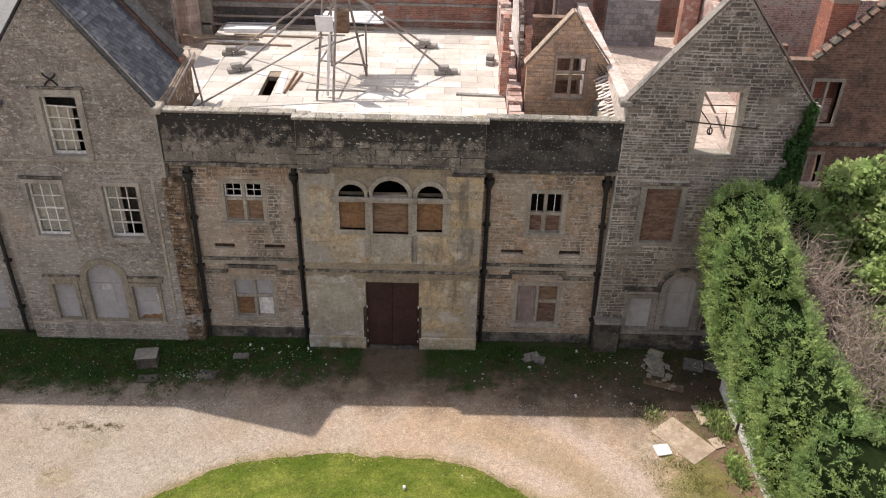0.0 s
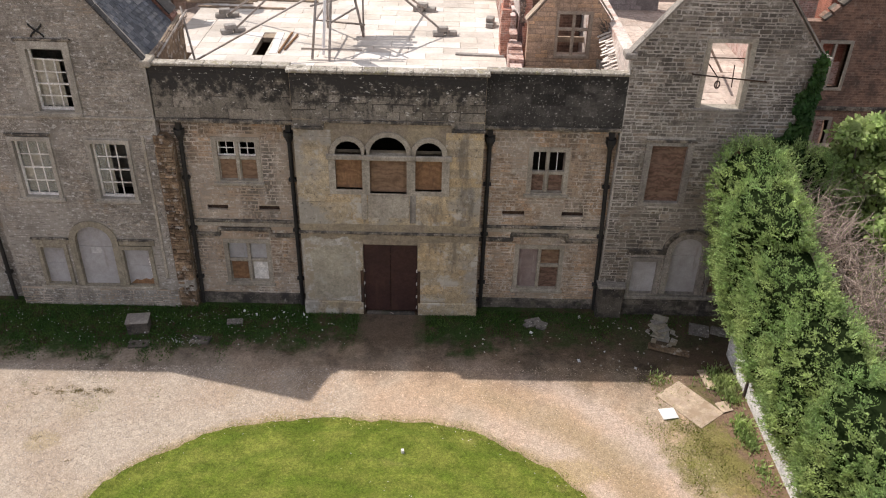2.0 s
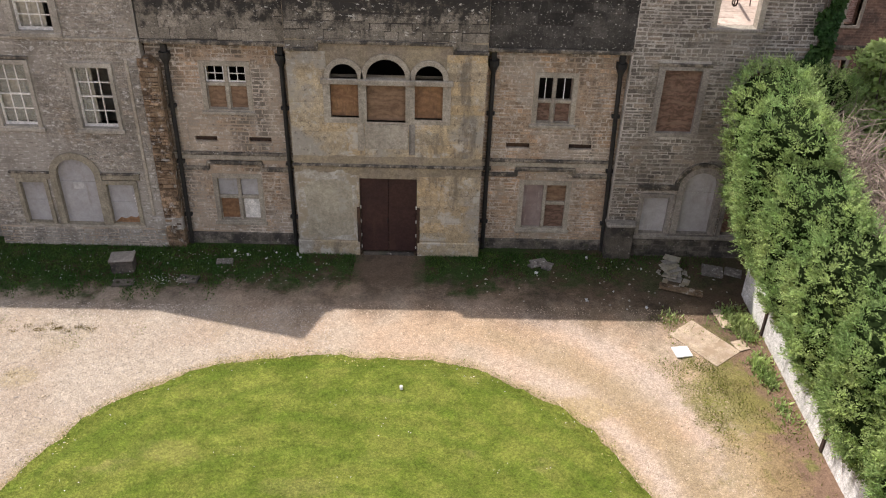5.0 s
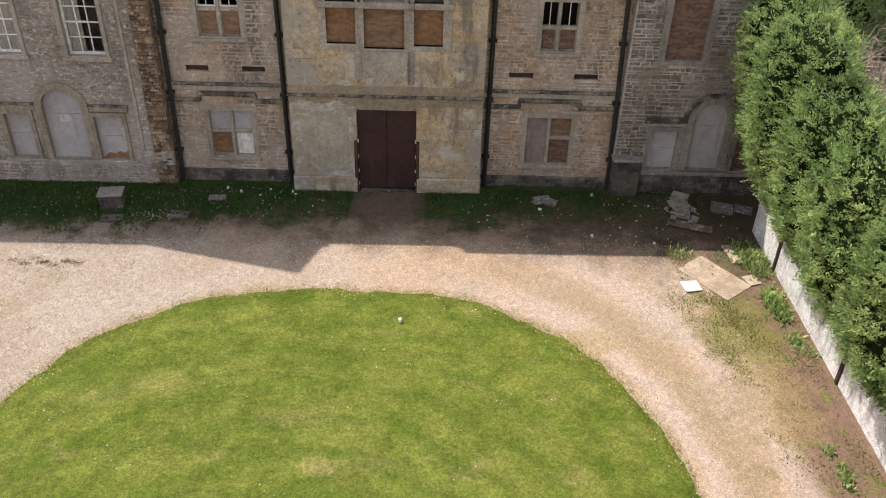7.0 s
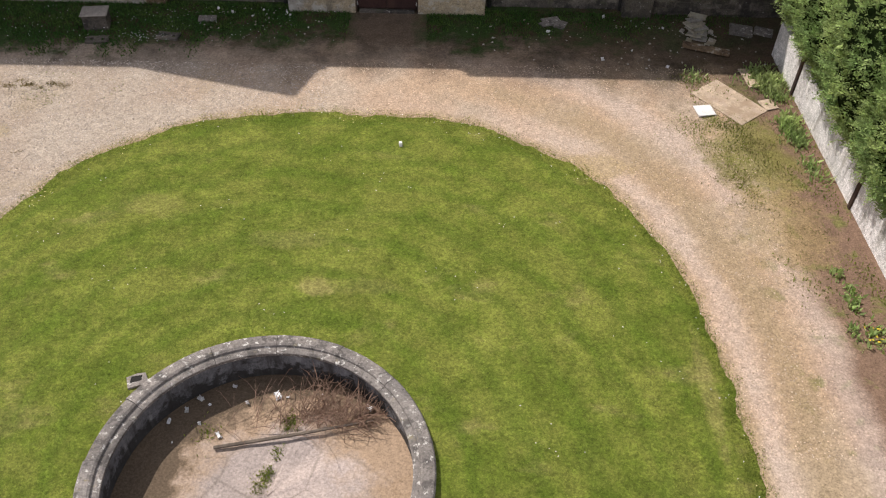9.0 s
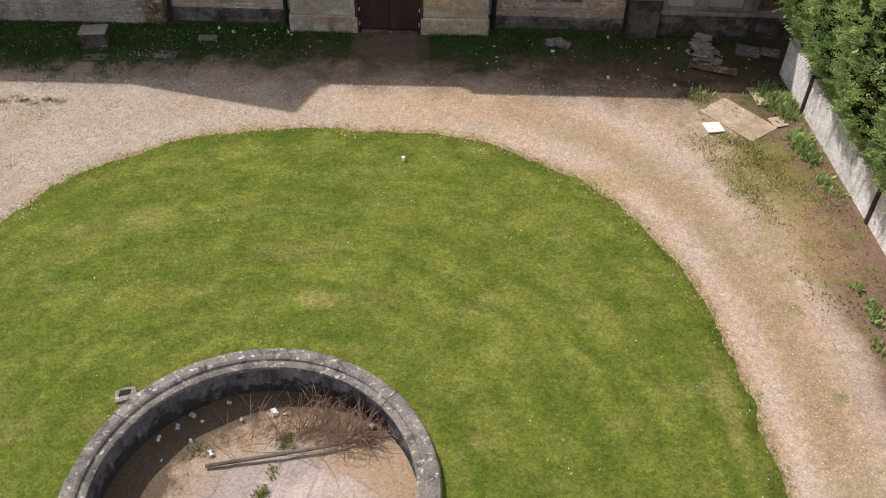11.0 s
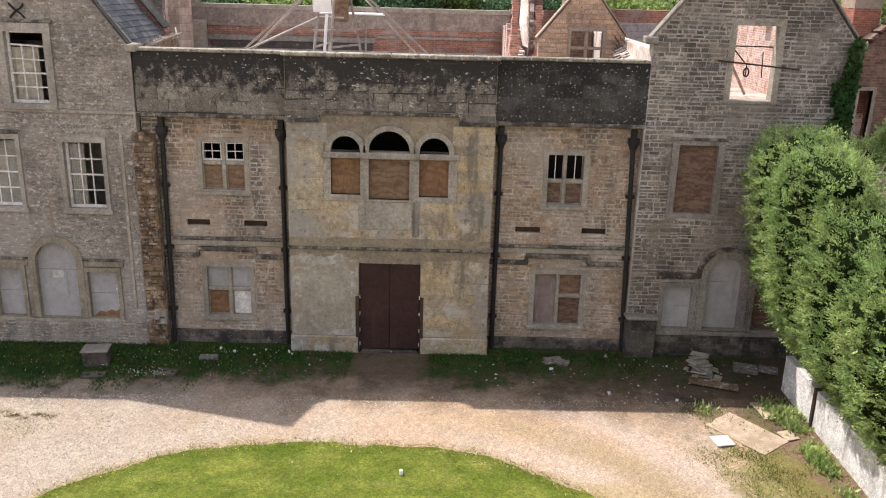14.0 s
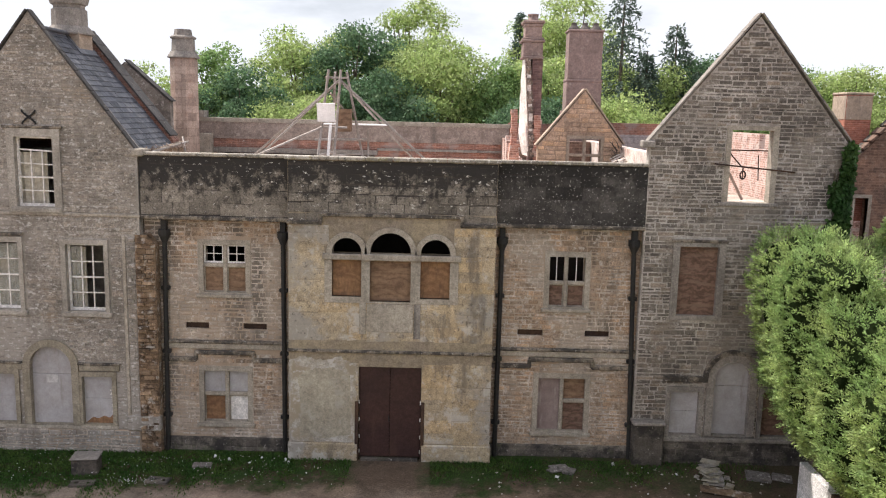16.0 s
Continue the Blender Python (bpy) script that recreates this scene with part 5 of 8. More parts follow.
def bay(name, x0, x1, up, low, up_args, low_args, slots, label_mould, black, seed):
    b = thing(name, ((x0 + x1) / 2, 0.8, 0), "recessed buff stone bay with a dark stained parapet", "house wall", "manor house")
    y = 0.75
    holes = [wide_rect(up), wide_rect(low)] + [rect(*s) for s in slots]
    wall = part("wall", slab(rect(x0, x1, -0.35, 6.56), holes, y, y + 0.5), "mortar_bay", b, "coursed buff stone wall")
    gaps = [(q[0] - 0.15, q[1] + 0.15, q[2] - 0.15, q[3] + 0.16) for q in (up, low)] + slots + [(x0, x1, 2.82, 3.10)]
    cells = courses(0.33, 6.54, x0, x1, (0.085, 0.155), (0.14, 0.40), gaps, joint=0.036, seed=seed)
    lay(wall, "stone", "rubble_bay", cells, 0.009, 300, (3.3, 6.6), seed, Matrix.Translation((0, y, 0)))
    pl = part("plinth", boxes((x0, x1, y - 0.07, y + 0.1, -0.35, 0.30), bevel=0.02), "plinth", b, "dark damp plinth")
    lay(pl, "stone", "plinth", courses(-0.2, 0.29, x0, x1, (0.15, 0.25), (0.3, 0.7), seed=seed + 1), 0.016, 60, None, 2, Matrix.Translation((0, y - 0.07, 0)))
    cross_window(b, *up, y, *up_args)
    cross_window(b, *low, y, *low_args)
    for s in slots:
        part("slot_back", boxes((s[0], s[1], y + 0.12, y + 0.16, s[2], s[3])), "rust", b, "dark iron-lined slot")
    part("string_course", boxes((x0, x1, y - 0.05, y + 0.1, 2.88, 3.08), bevel=0.02), "dressed", b, "projecting stone band")
    part("string_course", boxes((x0, x1, y - 0.10, y + 0.08, 3.04, 3.13), bevel=0.03), "moulding", b)
    l, r, ztop, zlow = label_mould
    part("label_mould", boxes((x0, l + 0.06, y - 0.09, y + 0.08, zlow - 0.02, zlow + 0.11), (l - 0.02, l + 0.08, y - 0.092, y + 0.08, zlow + 0.002, ztop), (l, r, y - 0.09, y + 0.08, ztop - 0.06, ztop + 0.06),
                              (r - 0.08, r + 0.02, y - 0.092, y + 0.08, zlow + 0.002, ztop), (r - 0.06, x1, y - 0.09, y + 0.08, zlow - 0.02, zlow + 0.11), bevel=0.025), "moulding", b, "stepped drip moulding, black with soot")
    # parapet
    yp = 0.50
    par = part("parapet", boxes((x0, x1, yp, yp + 0.28, 6.56, 8.24)), "bed_dark", b, "soot-blackened ashlar parapet")
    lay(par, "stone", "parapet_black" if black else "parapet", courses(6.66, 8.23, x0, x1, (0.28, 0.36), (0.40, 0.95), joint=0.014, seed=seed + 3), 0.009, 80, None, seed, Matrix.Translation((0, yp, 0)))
    part("cornice", boxes((x0, x1, yp - 0.07, yp + 0.3, 6.53, 6.64), bevel=0.025), "moulding", b)
    n = 5
    for i in range(n):
        a, c = x0 + (x1 - x0) * i / n + 0.002, x0 + (x1 - x0) * (i + 1) / n - 0.002
        part("coping_stone", boxes((a, c, yp - 0.08, yp + 0.26, 8.25, 8.34), bevel=0.02), "coping", b, "mossy coping stone")
    # back and floor hold the room's shade in their colour
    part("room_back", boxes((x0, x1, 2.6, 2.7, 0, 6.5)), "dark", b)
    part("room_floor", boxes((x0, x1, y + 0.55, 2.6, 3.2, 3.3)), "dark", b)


bay("recessed_bay", -8.57, -4.55, (-6.98, -5.82, 4.50, 5.82), (-7.03, -5.80, 0.76, 2.24),
    (-6.39, 5.26, {"tl": "casement", "tr": "casement", "bl": "ply", "br": "ply"}),
    (-6.39, 1.56, {"tl": "board_pale", "tr": "board_pale", "bl": "ply_orange", "br": "white_paint"}),
    [(-7.52, -6.86, 3.45, 3.63), (-5.91, -5.25, 3.45, 3.63)], (-7.27, -5.58, 2.78, 2.53), False, 21)
bay("recessed_bay", 1.02, 5.05, (2.56, 3.54, 4.32, 5.72), (2.38, 3.70, 0.72, 2.26),
    (3.02, 4.98, {"tl": "open", "tr": "open", "bl": "ply_dark", "br": "ply_dark"}),
    (3.05, 1.59, {"bl": "board_mauve", "tr": "ply", "br": "ply_dark"}, "dressed", True),
    [(1.74, 2.44, 3.47, 3.65), (3.61, 4.30, 3.47, 3.65)], (2.07, 3.90, 2.80, 2.56), True, 31)

# ---- entrance block ----


def entrance_block():
    b = thing("entrance_block", (-1.76, 0.3, 0), "buff ashlar entrance block with a boarded three-arched window", "house wall", "manor house")
    y, x0, x1 = 0.20, -4.54, 1.02
    door = (-2.62, -0.90, -0.1, 2.63)
    lights = [(-3.36, -2.57, 4.59), (-2.34, -1.24, 4.47), (-0.98, -0.19, 4.57)]
    band0, band1, spring = 5.60, 5.76, 5.80
    holes = [rect(*door)]
    for a, c, z in lights:
        holes += [rect(a, c, z, band0), arch(a, c, band1, spring)]
    wall = part("wall", slab([(x0, -0.35), (x1, -0.35), (x1, 8.24), (x0, 8.24)], holes, y, y + 0.32), "ashlar_joint", b, "buff ashlar wall with grey weathered patches")
    gaps = [(door[0] - 0.02, door[1] + 0.02, -0.4, 2.66), (-3.57, 0.05, 4.42, 5.9), (-3.45, -2.45, 5.8, 6.32), (-2.50, -1.08, 5.8, 6.5), (-1.08, -0.10, 5.8, 6.32), (x0, x1, 2.98, 3.12)]
    cells = courses(0.44, 6.52, x0 + 0.01, x1 - 0.01, (0.26, 0.40), (0.5, 1.05), gaps, joint=0.008, seed=41)
    lay(wall, "stone", "ashlar", cells, 0.006, 300, None, 6, Matrix.Translation((0, y, 0)))
    part("parapet_bed", boxes((x0 + 0.01, x1 - 0.01, y - 0.003, y + 0.01, 6.87, 8.23)), "bed_dark", b, "dark joints behind the parapet blocks")
    pc = courses(6.86, 8.23, x0 + 0.01, x1 - 0.01, (0.22, 0.30), (0.32, 0.8), [(-3.66, 0.10, 6.6, 6.85)], joint=0.020, seed=42)
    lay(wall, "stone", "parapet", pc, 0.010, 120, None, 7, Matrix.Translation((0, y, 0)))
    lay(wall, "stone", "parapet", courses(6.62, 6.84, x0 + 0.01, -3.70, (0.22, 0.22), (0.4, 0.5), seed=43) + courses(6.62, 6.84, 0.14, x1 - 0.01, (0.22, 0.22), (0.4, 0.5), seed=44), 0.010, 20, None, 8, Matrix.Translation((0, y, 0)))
    part("flank", boxes((x0, x0 + 0.4, y + 0.32, 0.9, -0.3, 8.22), (x1 - 0.4, x1, y + 0.32, 0.9, -0.3, 8.22)), "ashlar", b)
    part("plinth", boxes((x0 - 0.04, door[0] - 0.02, y - 0.045, y + 0.2, -0.35, 0.42), bevel=0.03), "ashlar", b, "worn plinth block")
    part("plinth", boxes((door[1] + 0.02, x1 + 0.04, y - 0.045, y + 0.2, -0.35, 0.42), bevel=0.03), "ashlar", b, "worn plinth block")
    rl = random.Random(23)
    edge = [(-4.50, 0.46), (-2.70, 0.46), (-2.66, 1.2), (-2.68, 2.0), (-2.72, 2.62), (-3.1, 2.88), (-3.7, 2.80), (-4.2, 2.90), (-4.50, 2.76)]
    rag = []
    for (ax, az), (bx, bz) in zip(edge, edge[1:] + edge[:1]):
        for k in range(7):
            rag.append((ax + (bx - ax) * k / 7 + rl.uniform(-0.035, 0.035), az + (bz - az) * k / 7 + rl.uniform(-0.035, 0.035)))
    part("lime_skim", slab(rag, [], y - 0.011, y), "lime_pale", b, "flaking pale lime wash beside the door")
    edge = [(-4.26, 0.62), (-3.5, 0.56), (-2.84, 0.66), (-2.80, 1.5), (-2.86, 2.40), (-3.3, 2.58), (-3.9, 2.54), (-4.28, 2.34), (-4.22, 1.4)]
    pts = []
    for (ax, az), (bx, bz) in zip(edge, edge[1:] + edge[:1]):
        for k in range(6):
            pts.append((ax + (bx - ax) * k / 6 + rl.uniform(-0.03, 0.03), az + (bz - az) * k / 6 + rl.uniform(-0.03, 0.03)))
    part("lime_patch", slab(pts, [], y - 0.017, y), "lime", b, "smooth olive grey patch of plaster")
    part("string_course", boxes((x0 - 0.04, x1 + 0.04, y - 0.07, y + 0.1, 3.02, 3.10), bevel=0.02), "moulding", b, "chipped string course")
    part("label_mould", boxes((x0 - 0.03, -3.62, y - 0.08, y + 0.1, 6.54, 6.63), (-3.72, -3.62, y - 0.082, y + 0.1, 6.542, 6.80), (-3.70, 0.14, y - 0.08, y + 0.1, 6.76, 6.85),
                              (0.06, 0.16, y - 0.082, y + 0.1, 6.542, 6.80), (0.06, x1 + 0.03, y - 0.08, y + 0.1, 6.54, 6.63), bevel=0.015), "moulding", b, "stepped drip moulding, black with soot")
    # three-arched window
    win = part("window", slab(rect(-3.56, 0.04, 4.42, band0), [rect(a, c, z, band0 - 0.001) for a, c, z in lights], y - 0.03, y + 0.15), "dressed", b, "three-light round-arched window boarded up")
    part("impost", boxes((-3.62, -3.36 + 0.79, y - 0.09, y + 0.14, band0, band1), (-2.57, -0.98, y - 0.10, y + 0.15, band0 - 0.004, band1 + 0.004), (-0.98, 0.10, y - 0.09, y + 0.14, band0, band1), bevel=0.02), "dressed", win, "moulded impost band")
    for (a, c, z), board in zip(lights, ("ply_orange", "ply", "ply_orange")):
        g = 0.15
        part("arch_mould", slab([(a - g, band1), (a, band1)] + list(reversed(arch(a, c, band1, spring)[2:])) + [(c, band1), (c + g, band1)] + arch(a, c, band1, spring, g)[2:], [], y - 0.05, y + 0.12), "dressed", win, "plain round arch mould")
        part("board", boxes((a - 0.01, c + 0.01, y + 0.11, y + 0.13, z - 0.01, band0 + 0.01), bevel=0.003), board, win)
    part("apron", boxes((-2.42, -1.16, y - 0.025, y + 0.1, 3.62, 4.40), bevel=0.01), "dressed", b, "worn carved apron panel")
    part("apron_pier", boxes((-2.62, -2.44, y - 0.03, y + 0.1, 3.55, 4.42), bevel=0.01), "dressed", b)
    part("apron_pier", boxes((-1.14, -0.96, y - 0.03, y + 0.1, 3.45, 4.42), bevel=0.01), "dressed_dark", b)
    # coping
    n = 8
    for i in range(n):
        a, c = x0 - 0.08 + (x1 - x0 + 0.16) * i / n + 0.004, x0 - 0.08 + (x1 - x0 + 0.16) * (i + 1) / n - 0.004
        part("coping_stone", boxes((a, c, y - 0.09, y + 0.30, 8.25, 8.35), bevel=0.02), "coping", b, "mossy coping stone")
    # the unlit room behind, painted as near-black planes
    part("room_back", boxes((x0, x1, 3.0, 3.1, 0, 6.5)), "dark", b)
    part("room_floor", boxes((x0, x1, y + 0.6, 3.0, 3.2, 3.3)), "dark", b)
    # door
    d = thing("double_door", (-1.76, 0.3, 0), "dark red-brown sheeted double door with white hinge marks", "door")
    for a, c in ((-2.61, -1.765), (-1.755, -0.91)):
        leaf = part("door_leaf", boxes((a, c, 0.29, 0.34, 0.02, 2.62), bevel=0.006), "door", d)
        for z in (0.12, 0.55, 1.05, 1.55):
            x = a - 0.03 if a < -2 else c - 0.02
            part("hinge", boxes((x, x + 0.05, 0.265, 0.30, z, z + 0.10), bevel=0.004), "white_paint", leaf, "white paint-marked hinge")
    part("door_handle", boxes((-1.80, -1.775, 0.262, 0.29, 1.05, 1.2), bevel=0.004), "iron", d)
    part("threshold", boxes((-2.55, -0.97, 0.16, 0.3, -0.2, 0.0), bevel=0.015), "plinth", d, "worn stone door step")
    part("frame", boxes((-2.72, -2.62, 0.17, 0.30, -0.1, 1.65), (-0.90, -0.80, 0.17, 0.30, -0.1, 1.65), bevel=0.01), "rust", d, "rusty iron door guard")


entrance_block()

# ---- right gabled wing, roofless ----


def right_wing():
    w = thing("gabled_wing", (7.7, 0.5, 0), "roofless dark stone gabled wing with an empty attic window", "house wing", "manor house")
    y = 0.50
    x0, x1, eave, apex, ax = 5.03, 10.36, 8.92, 12.2, 7.72
    attic = (7.20, 8.30, 7.36, 9.28)
    wins = [(6.03, 7.09, 4.22, 6.13), (8.42, 9.46, 4.22, 6.13)]
    squares = [(6.05, 6.84, 0.80, 2.05), (8.62, 9.40, 0.80, 2.08)]
    a0, a1, spring = 7.23, 8.22, 2.45
    half = lambda z: max(0.02, 2.66 * (1 - max(0.0, z - eave) / (apex - eave)))
    outline = [(x0, -0.35), (x1, -0.35), (x1, eave), (ax, apex), (x0, eave)]
    holes = [wide_rect(h) for h in [attic] + wins + squares] + [arch(a0, a1, 0.80, spring, 0.02)]
    wall = part("wall", slab(outline, holes, y, y + 0.3), "mortar_right", w, "dark coursed rubble wall")
    gaps = [(q[0] - 0.17, q[1] + 0.17, q[2] - 0.14, q[3] + 0.16) for q in wins] + [(attic[0] - 0.15, attic[1] + 0.15, attic[2] - 0.12, attic[3] + 0.13)]
    gaps += [(q[0] - 0.13, q[1] + 0.13, 0.6, 2.22) for q in squares] + [(a0 - 0.2, a1 + 0.2, 0.6, 2.5), (a0 - 0.14, a1 + 0.14, 2.5, 2.76), (a0 + 0.02, a1 - 0.02, 2.76, 3.05)]
    cells = courses(0.70, 12.05, x0 + 0.01, x1 - 0.01, (0.075, 0.155), (0.13, 0.46), gaps, lambda z: (ax - half(z), ax + half(z)), joint=0.038, seed=51)
    lay(wall, "stone", "rubble_right", cells, 0.010, 300, (6.2, 8.6), 13, Matrix.Translation((0, y, 0)))
    pl = part("plinth", boxes((x0, x1, y - 0.10, y + 0.1, -0.35, 0.66), bevel=0.03), "plinth", w, "dark projecting plinth")
    lay(pl, "stone", "plinth", courses(-0.2, 0.64, x0, x1, (0.14, 0.22), (0.25, 0.6), seed=52), 0.016, 90, None, 4, Matrix.Translation((0, y - 0.10, 0)))
    part("sill_band", boxes((5.88, 9.6, y - 0.13, y + 0.1, 0.62, 0.74), bevel=0.02), "dressed_dark", w)
    part("pier", boxes((5.02, 5.86, y - 0.30, y + 0.1, -0.35, 1.12), bevel=0.03), "plinth", w, "low stone pier")
    part("pier_cap", boxes((4.98, 5.90, y - 0.34, y + 0.1, 1.12, 1.22), bevel=0.03), "dressed_dark", w)
    part("window", slab(rect(attic[0] - 0.13, attic[1] + 0.15, attic[2] - 0.12, attic[3] + 0.12), [rect(*attic)], y - 0.03, y + 0.3), "dressed", w, "empty stone window opening")
    part("sill", boxes((attic[0] - 0.25, attic[1] + 0.25, y - 0.07, y + 0.2, attic[2] - 0.10, attic[2] - 0.005), bevel=0.015), "dressed_dark", w)
    for q in wins:
        boarded(w, *q, y, "ply_dark", "dressed_dark", False, grow=0.19)
        part("drip_stone", boxes((q[0] - 0.24, q[1] + 0.24, y - 0.08, y + 0.1, q[3] + 0.12, q[3] + 0.20), bevel=0.015), "moulding", w)
    boarded(w, *squares[0], y, "board_pale", "dressed_dark", grow=0.12)
    boarded(w, *squares[1], y, "ply_dark", "dressed_dark", False, grow=0.12)
    arched(w, a0, a1, 0.80, spring, y, "dressed_dark", "round-arched recess closed with pale boards")
    part("hood_mould", slab([(a0 - 0.20, spring - 0.1)] + [(a0 - 0.20, spring)] + list(reversed(arch(a0, a1, 0.8, spring, 0.20)[2:]))[1:] + [(a1 + 0.20, spring - 0.1), (a1 + 0.33, spring - 0.1)] + arch(a0, a1, 0.8, spring, 0.33)[2:] + [(a0 - 0.33, spring - 0.1)], [], y - 0.11, y + 0.02), "moulding", w, "black weathered hood mould")
    part("drip_stone", boxes((5.80, 7.02, y - 0.09, y + 0.1, 2.34, 2.50), bevel=0.025), "moulding", w, "eroded black drip stone")
    for s in (1, -1):
        gable_coping(w, ax + s * 2.76, eave - 0.06, ax, apex + 0.08, y - 0.07, y + 0.28, "dressed_dark")
        xk = ax + s * 2.72
        part("kneeler", boxes((xk - 0.17, xk + 0.17, y - 0.12, y + 0.3, eave - 0.16, eave + 0.03), bevel=0.03), "dressed_dark", w)
    # iron bars across the opening
    bm = tube(bmesh.new(), (6.78, y - 0.08, 8.38), (8.92, y - 0.08, 8.20), 0.022, 6)
    tube(bm, (6.80, y - 0.08, 8.38), (6.80, y + 0.05, 8.38), 0.02, 6)
    tube(bm, (8.90, y - 0.08, 8.2), (8.90, y + 0.05, 8.2), 0.02, 6)
    part("tie_bar", bm, "rust", w, "rusty tie bar across the opening")
    bm = tube(bmesh.new(), (7.15, y + 0.3, 8.74), (8.35, y + 0.3, 8.74), 0.018, 6)
    tube(bm, (7.22, y + 0.1, 8.66), (7.50, y - 0.05, 8.32), 0.018, 6)
    tube(bm, (7.98, y + 0.1, 8.62), (8.02, y + 0.1, 7.95), 0.016, 6)
    part("tie_bar", bm, "rust", w)
    bm = bmesh.new()
    for i in range(10):
        a, b = 2 * math.pi * i / 10, 2 * math.pi * (i + 1) / 10
        tube(bm, (7.53 + 0.07 * math.cos(a), y - 0.1, 8.10 + 0.11 * math.sin(a)), (7.53 + 0.07 * math.cos(b), y - 0.1, 8.10 + 0.11 * math.sin(b)), 0.022, 5)
    tube(bm, (7.52, y - 0.1, 8.02), (7.52, y - 0.1, 8.33), 0.018, 5)
    part("pulley", bm, "rust", w, "rusty hanging pulley")
    bm = tube(bmesh.new(), (7.35, 3.2, 9.3), (8.9, 4.2, 7.1), 0.045, 6)
    part("fallen_timber", bm, "pole", w, "pale slanting timber inside the roofless wing")
    # side walls
    part("side_wall", boxes((5.03, 5.40, y + 0.3, 13.4, 0, 8.62)), "plaster", w, "bright broken side wall top")
    part("side_wall", boxes((9.96, 10.36, y + 0.3, 4.6, 0, 8.85), (9.96, 10.36, 5.0, 5.5, 0, 9.1), (9.96, 10.36, 6.0, 13.3, 0, 9.1), (9.962, 10.358, 4.6, 6.0, 0, 8.62)), "pink_rubble", w, "broken sunlit pink brick side wall")
    return w


right_wing()


def drainpipe(x, z_top, lean=0.0):
    d = thing("drainpipe", (x, 0.66, 0), "black cast-iron drainpipe with a hopper head", "drainpipe", "drainpipes on the front")
    y = 0.66
    bm = tube(bmesh.new(), (x - lean, y, -0.12), (x, y, z_top - 0.5), 0.066, 10)
    part("pipe", bm, "iron", d, smooth=False)
    bm = bmesh.new()
    box(bm, x - 0.075, x + 0.075, y - 0.08, y + 0.09, z_top - 0.28, z_top + 0.02, 0.01)
    part("outlet", bm, "iron", d)
    bm = bmesh.new()
    tube(bm, (x, y, z_top - 0.62), (x, y, z_top - 0.42), 0.07, 10, 0.15)
    tube(bm, (x, y, z_top - 0.42), (x, y, z_top - 0.26), 0.16, 10)
    part("hopper", bm, "iron", d, "fluted hopper head")
    for z in (0.9, 2.75, 4.55):
        f = (z_top - 0.5 - z) / (z_top - 0.4)
        part("bracket", boxes((x - lean * f - 0.12, x - lean * f + 0.12, y - 0.03, y + 0.12, z, z + 0.11), bevel=0.02), "iron", d)
    return d


for px, lean in ((-8.0, 0.06), (-4.76, -0.02), (1.22, 0.02), (4.82, -0.20)):
    drainpipe(px, 6.5, lean)
drainpipe(-14.33, 6.3)

# ---- roof deck and the ruined parts behind the front ----


def deck(name, x0, x1, y0, y1, z, hole=None, seed=1, material="deck"):
    base = part(name, boxes((x0, x1, y0, y1, z - 0.2, z - 0.03)) if hole is None else boxes((x0, hole[0], y0, y1, z - 0.2, z - 0.03), (hole[1], x1, y0, y1, z - 0.2, z - 0.03), (hole[0], hole[1], y0, hole[2], z - 0.2, z - 0.03), (hole[0], hole[1], hole[3], y1, z - 0.2, z - 0.03)), "timber", None)
    tagged(base, "sun-bleached temporary board deck over the roofless rooms", "deck", kind="structure")
    rng = random.Random(seed)
    me = bpy.data.meshes.new("board")
    v = [(0, 0, 0), (1, 0, 0), (1, 1, 0), (0, 1, 0), (0, 0, 1), (1, 0, 1), (1, 1, 1), (0, 1, 1)]
    me.from_pydata(v, [], [(3, 2, 1, 0), (4, 5, 6, 7), (0, 1, 5, 4), (1, 2, 6, 5), (2, 3, 7, 6), (3, 0, 4, 7)])
    me.materials.append(M[material])
    w, l = 0.6, 1.2
    r, y = 0, y0
    while y < y1 - 0.05:
        x = x0 - (l / 2 if r % 2 else 0)
        while x < x1 - 0.05:
            a, b, c, d = max(x, x0), min(x + l, x1), y, min(y + w, y1)
            spans = [(a, b)]
            if hole and a < hole[1] and b > hole[0] and c < hole[3] and d > hole[2]:
                spans = [(a, min(b, hole[0])), (max(a, hole[1]), b)]
            for a, b in spans:
                if b - a > 0.06:
                    ob = put("board", me, base)
                    ob.matrix_basis = Matrix.Translation((a + 0.006, c + 0.006, z - 0.03)) @ Matrix.Diagonal((b - a - 0.012, d - c - 0.012, 0.03 + rng.uniform(-0.004, 0.006), 1))
            x += l
        y += w
        r += 1
    return base


deck("roof_deck", -8.62, 1.9, 0.78, 12.9, 7.0, (-6.62, -6.20, 5.1, 6.9))
deck("roof_deck", 5.4, 9.96, 0.8, 13.3, 7.0, None, 5, "deck_tan")
deck("roof_deck", -12.2, -9.62, 9.4, 12.9, 6.6, None, 9, "deck_tan")
deck("roof_deck", -9.6, -8.63, 5.1, 12.9, 7.0, None, 11)


def plain_wall(name, lots, material, label, category="wall"):
    ob = part(name, boxes(*lots), material, None)
    return tagged(ob, label, category, kind="structure")


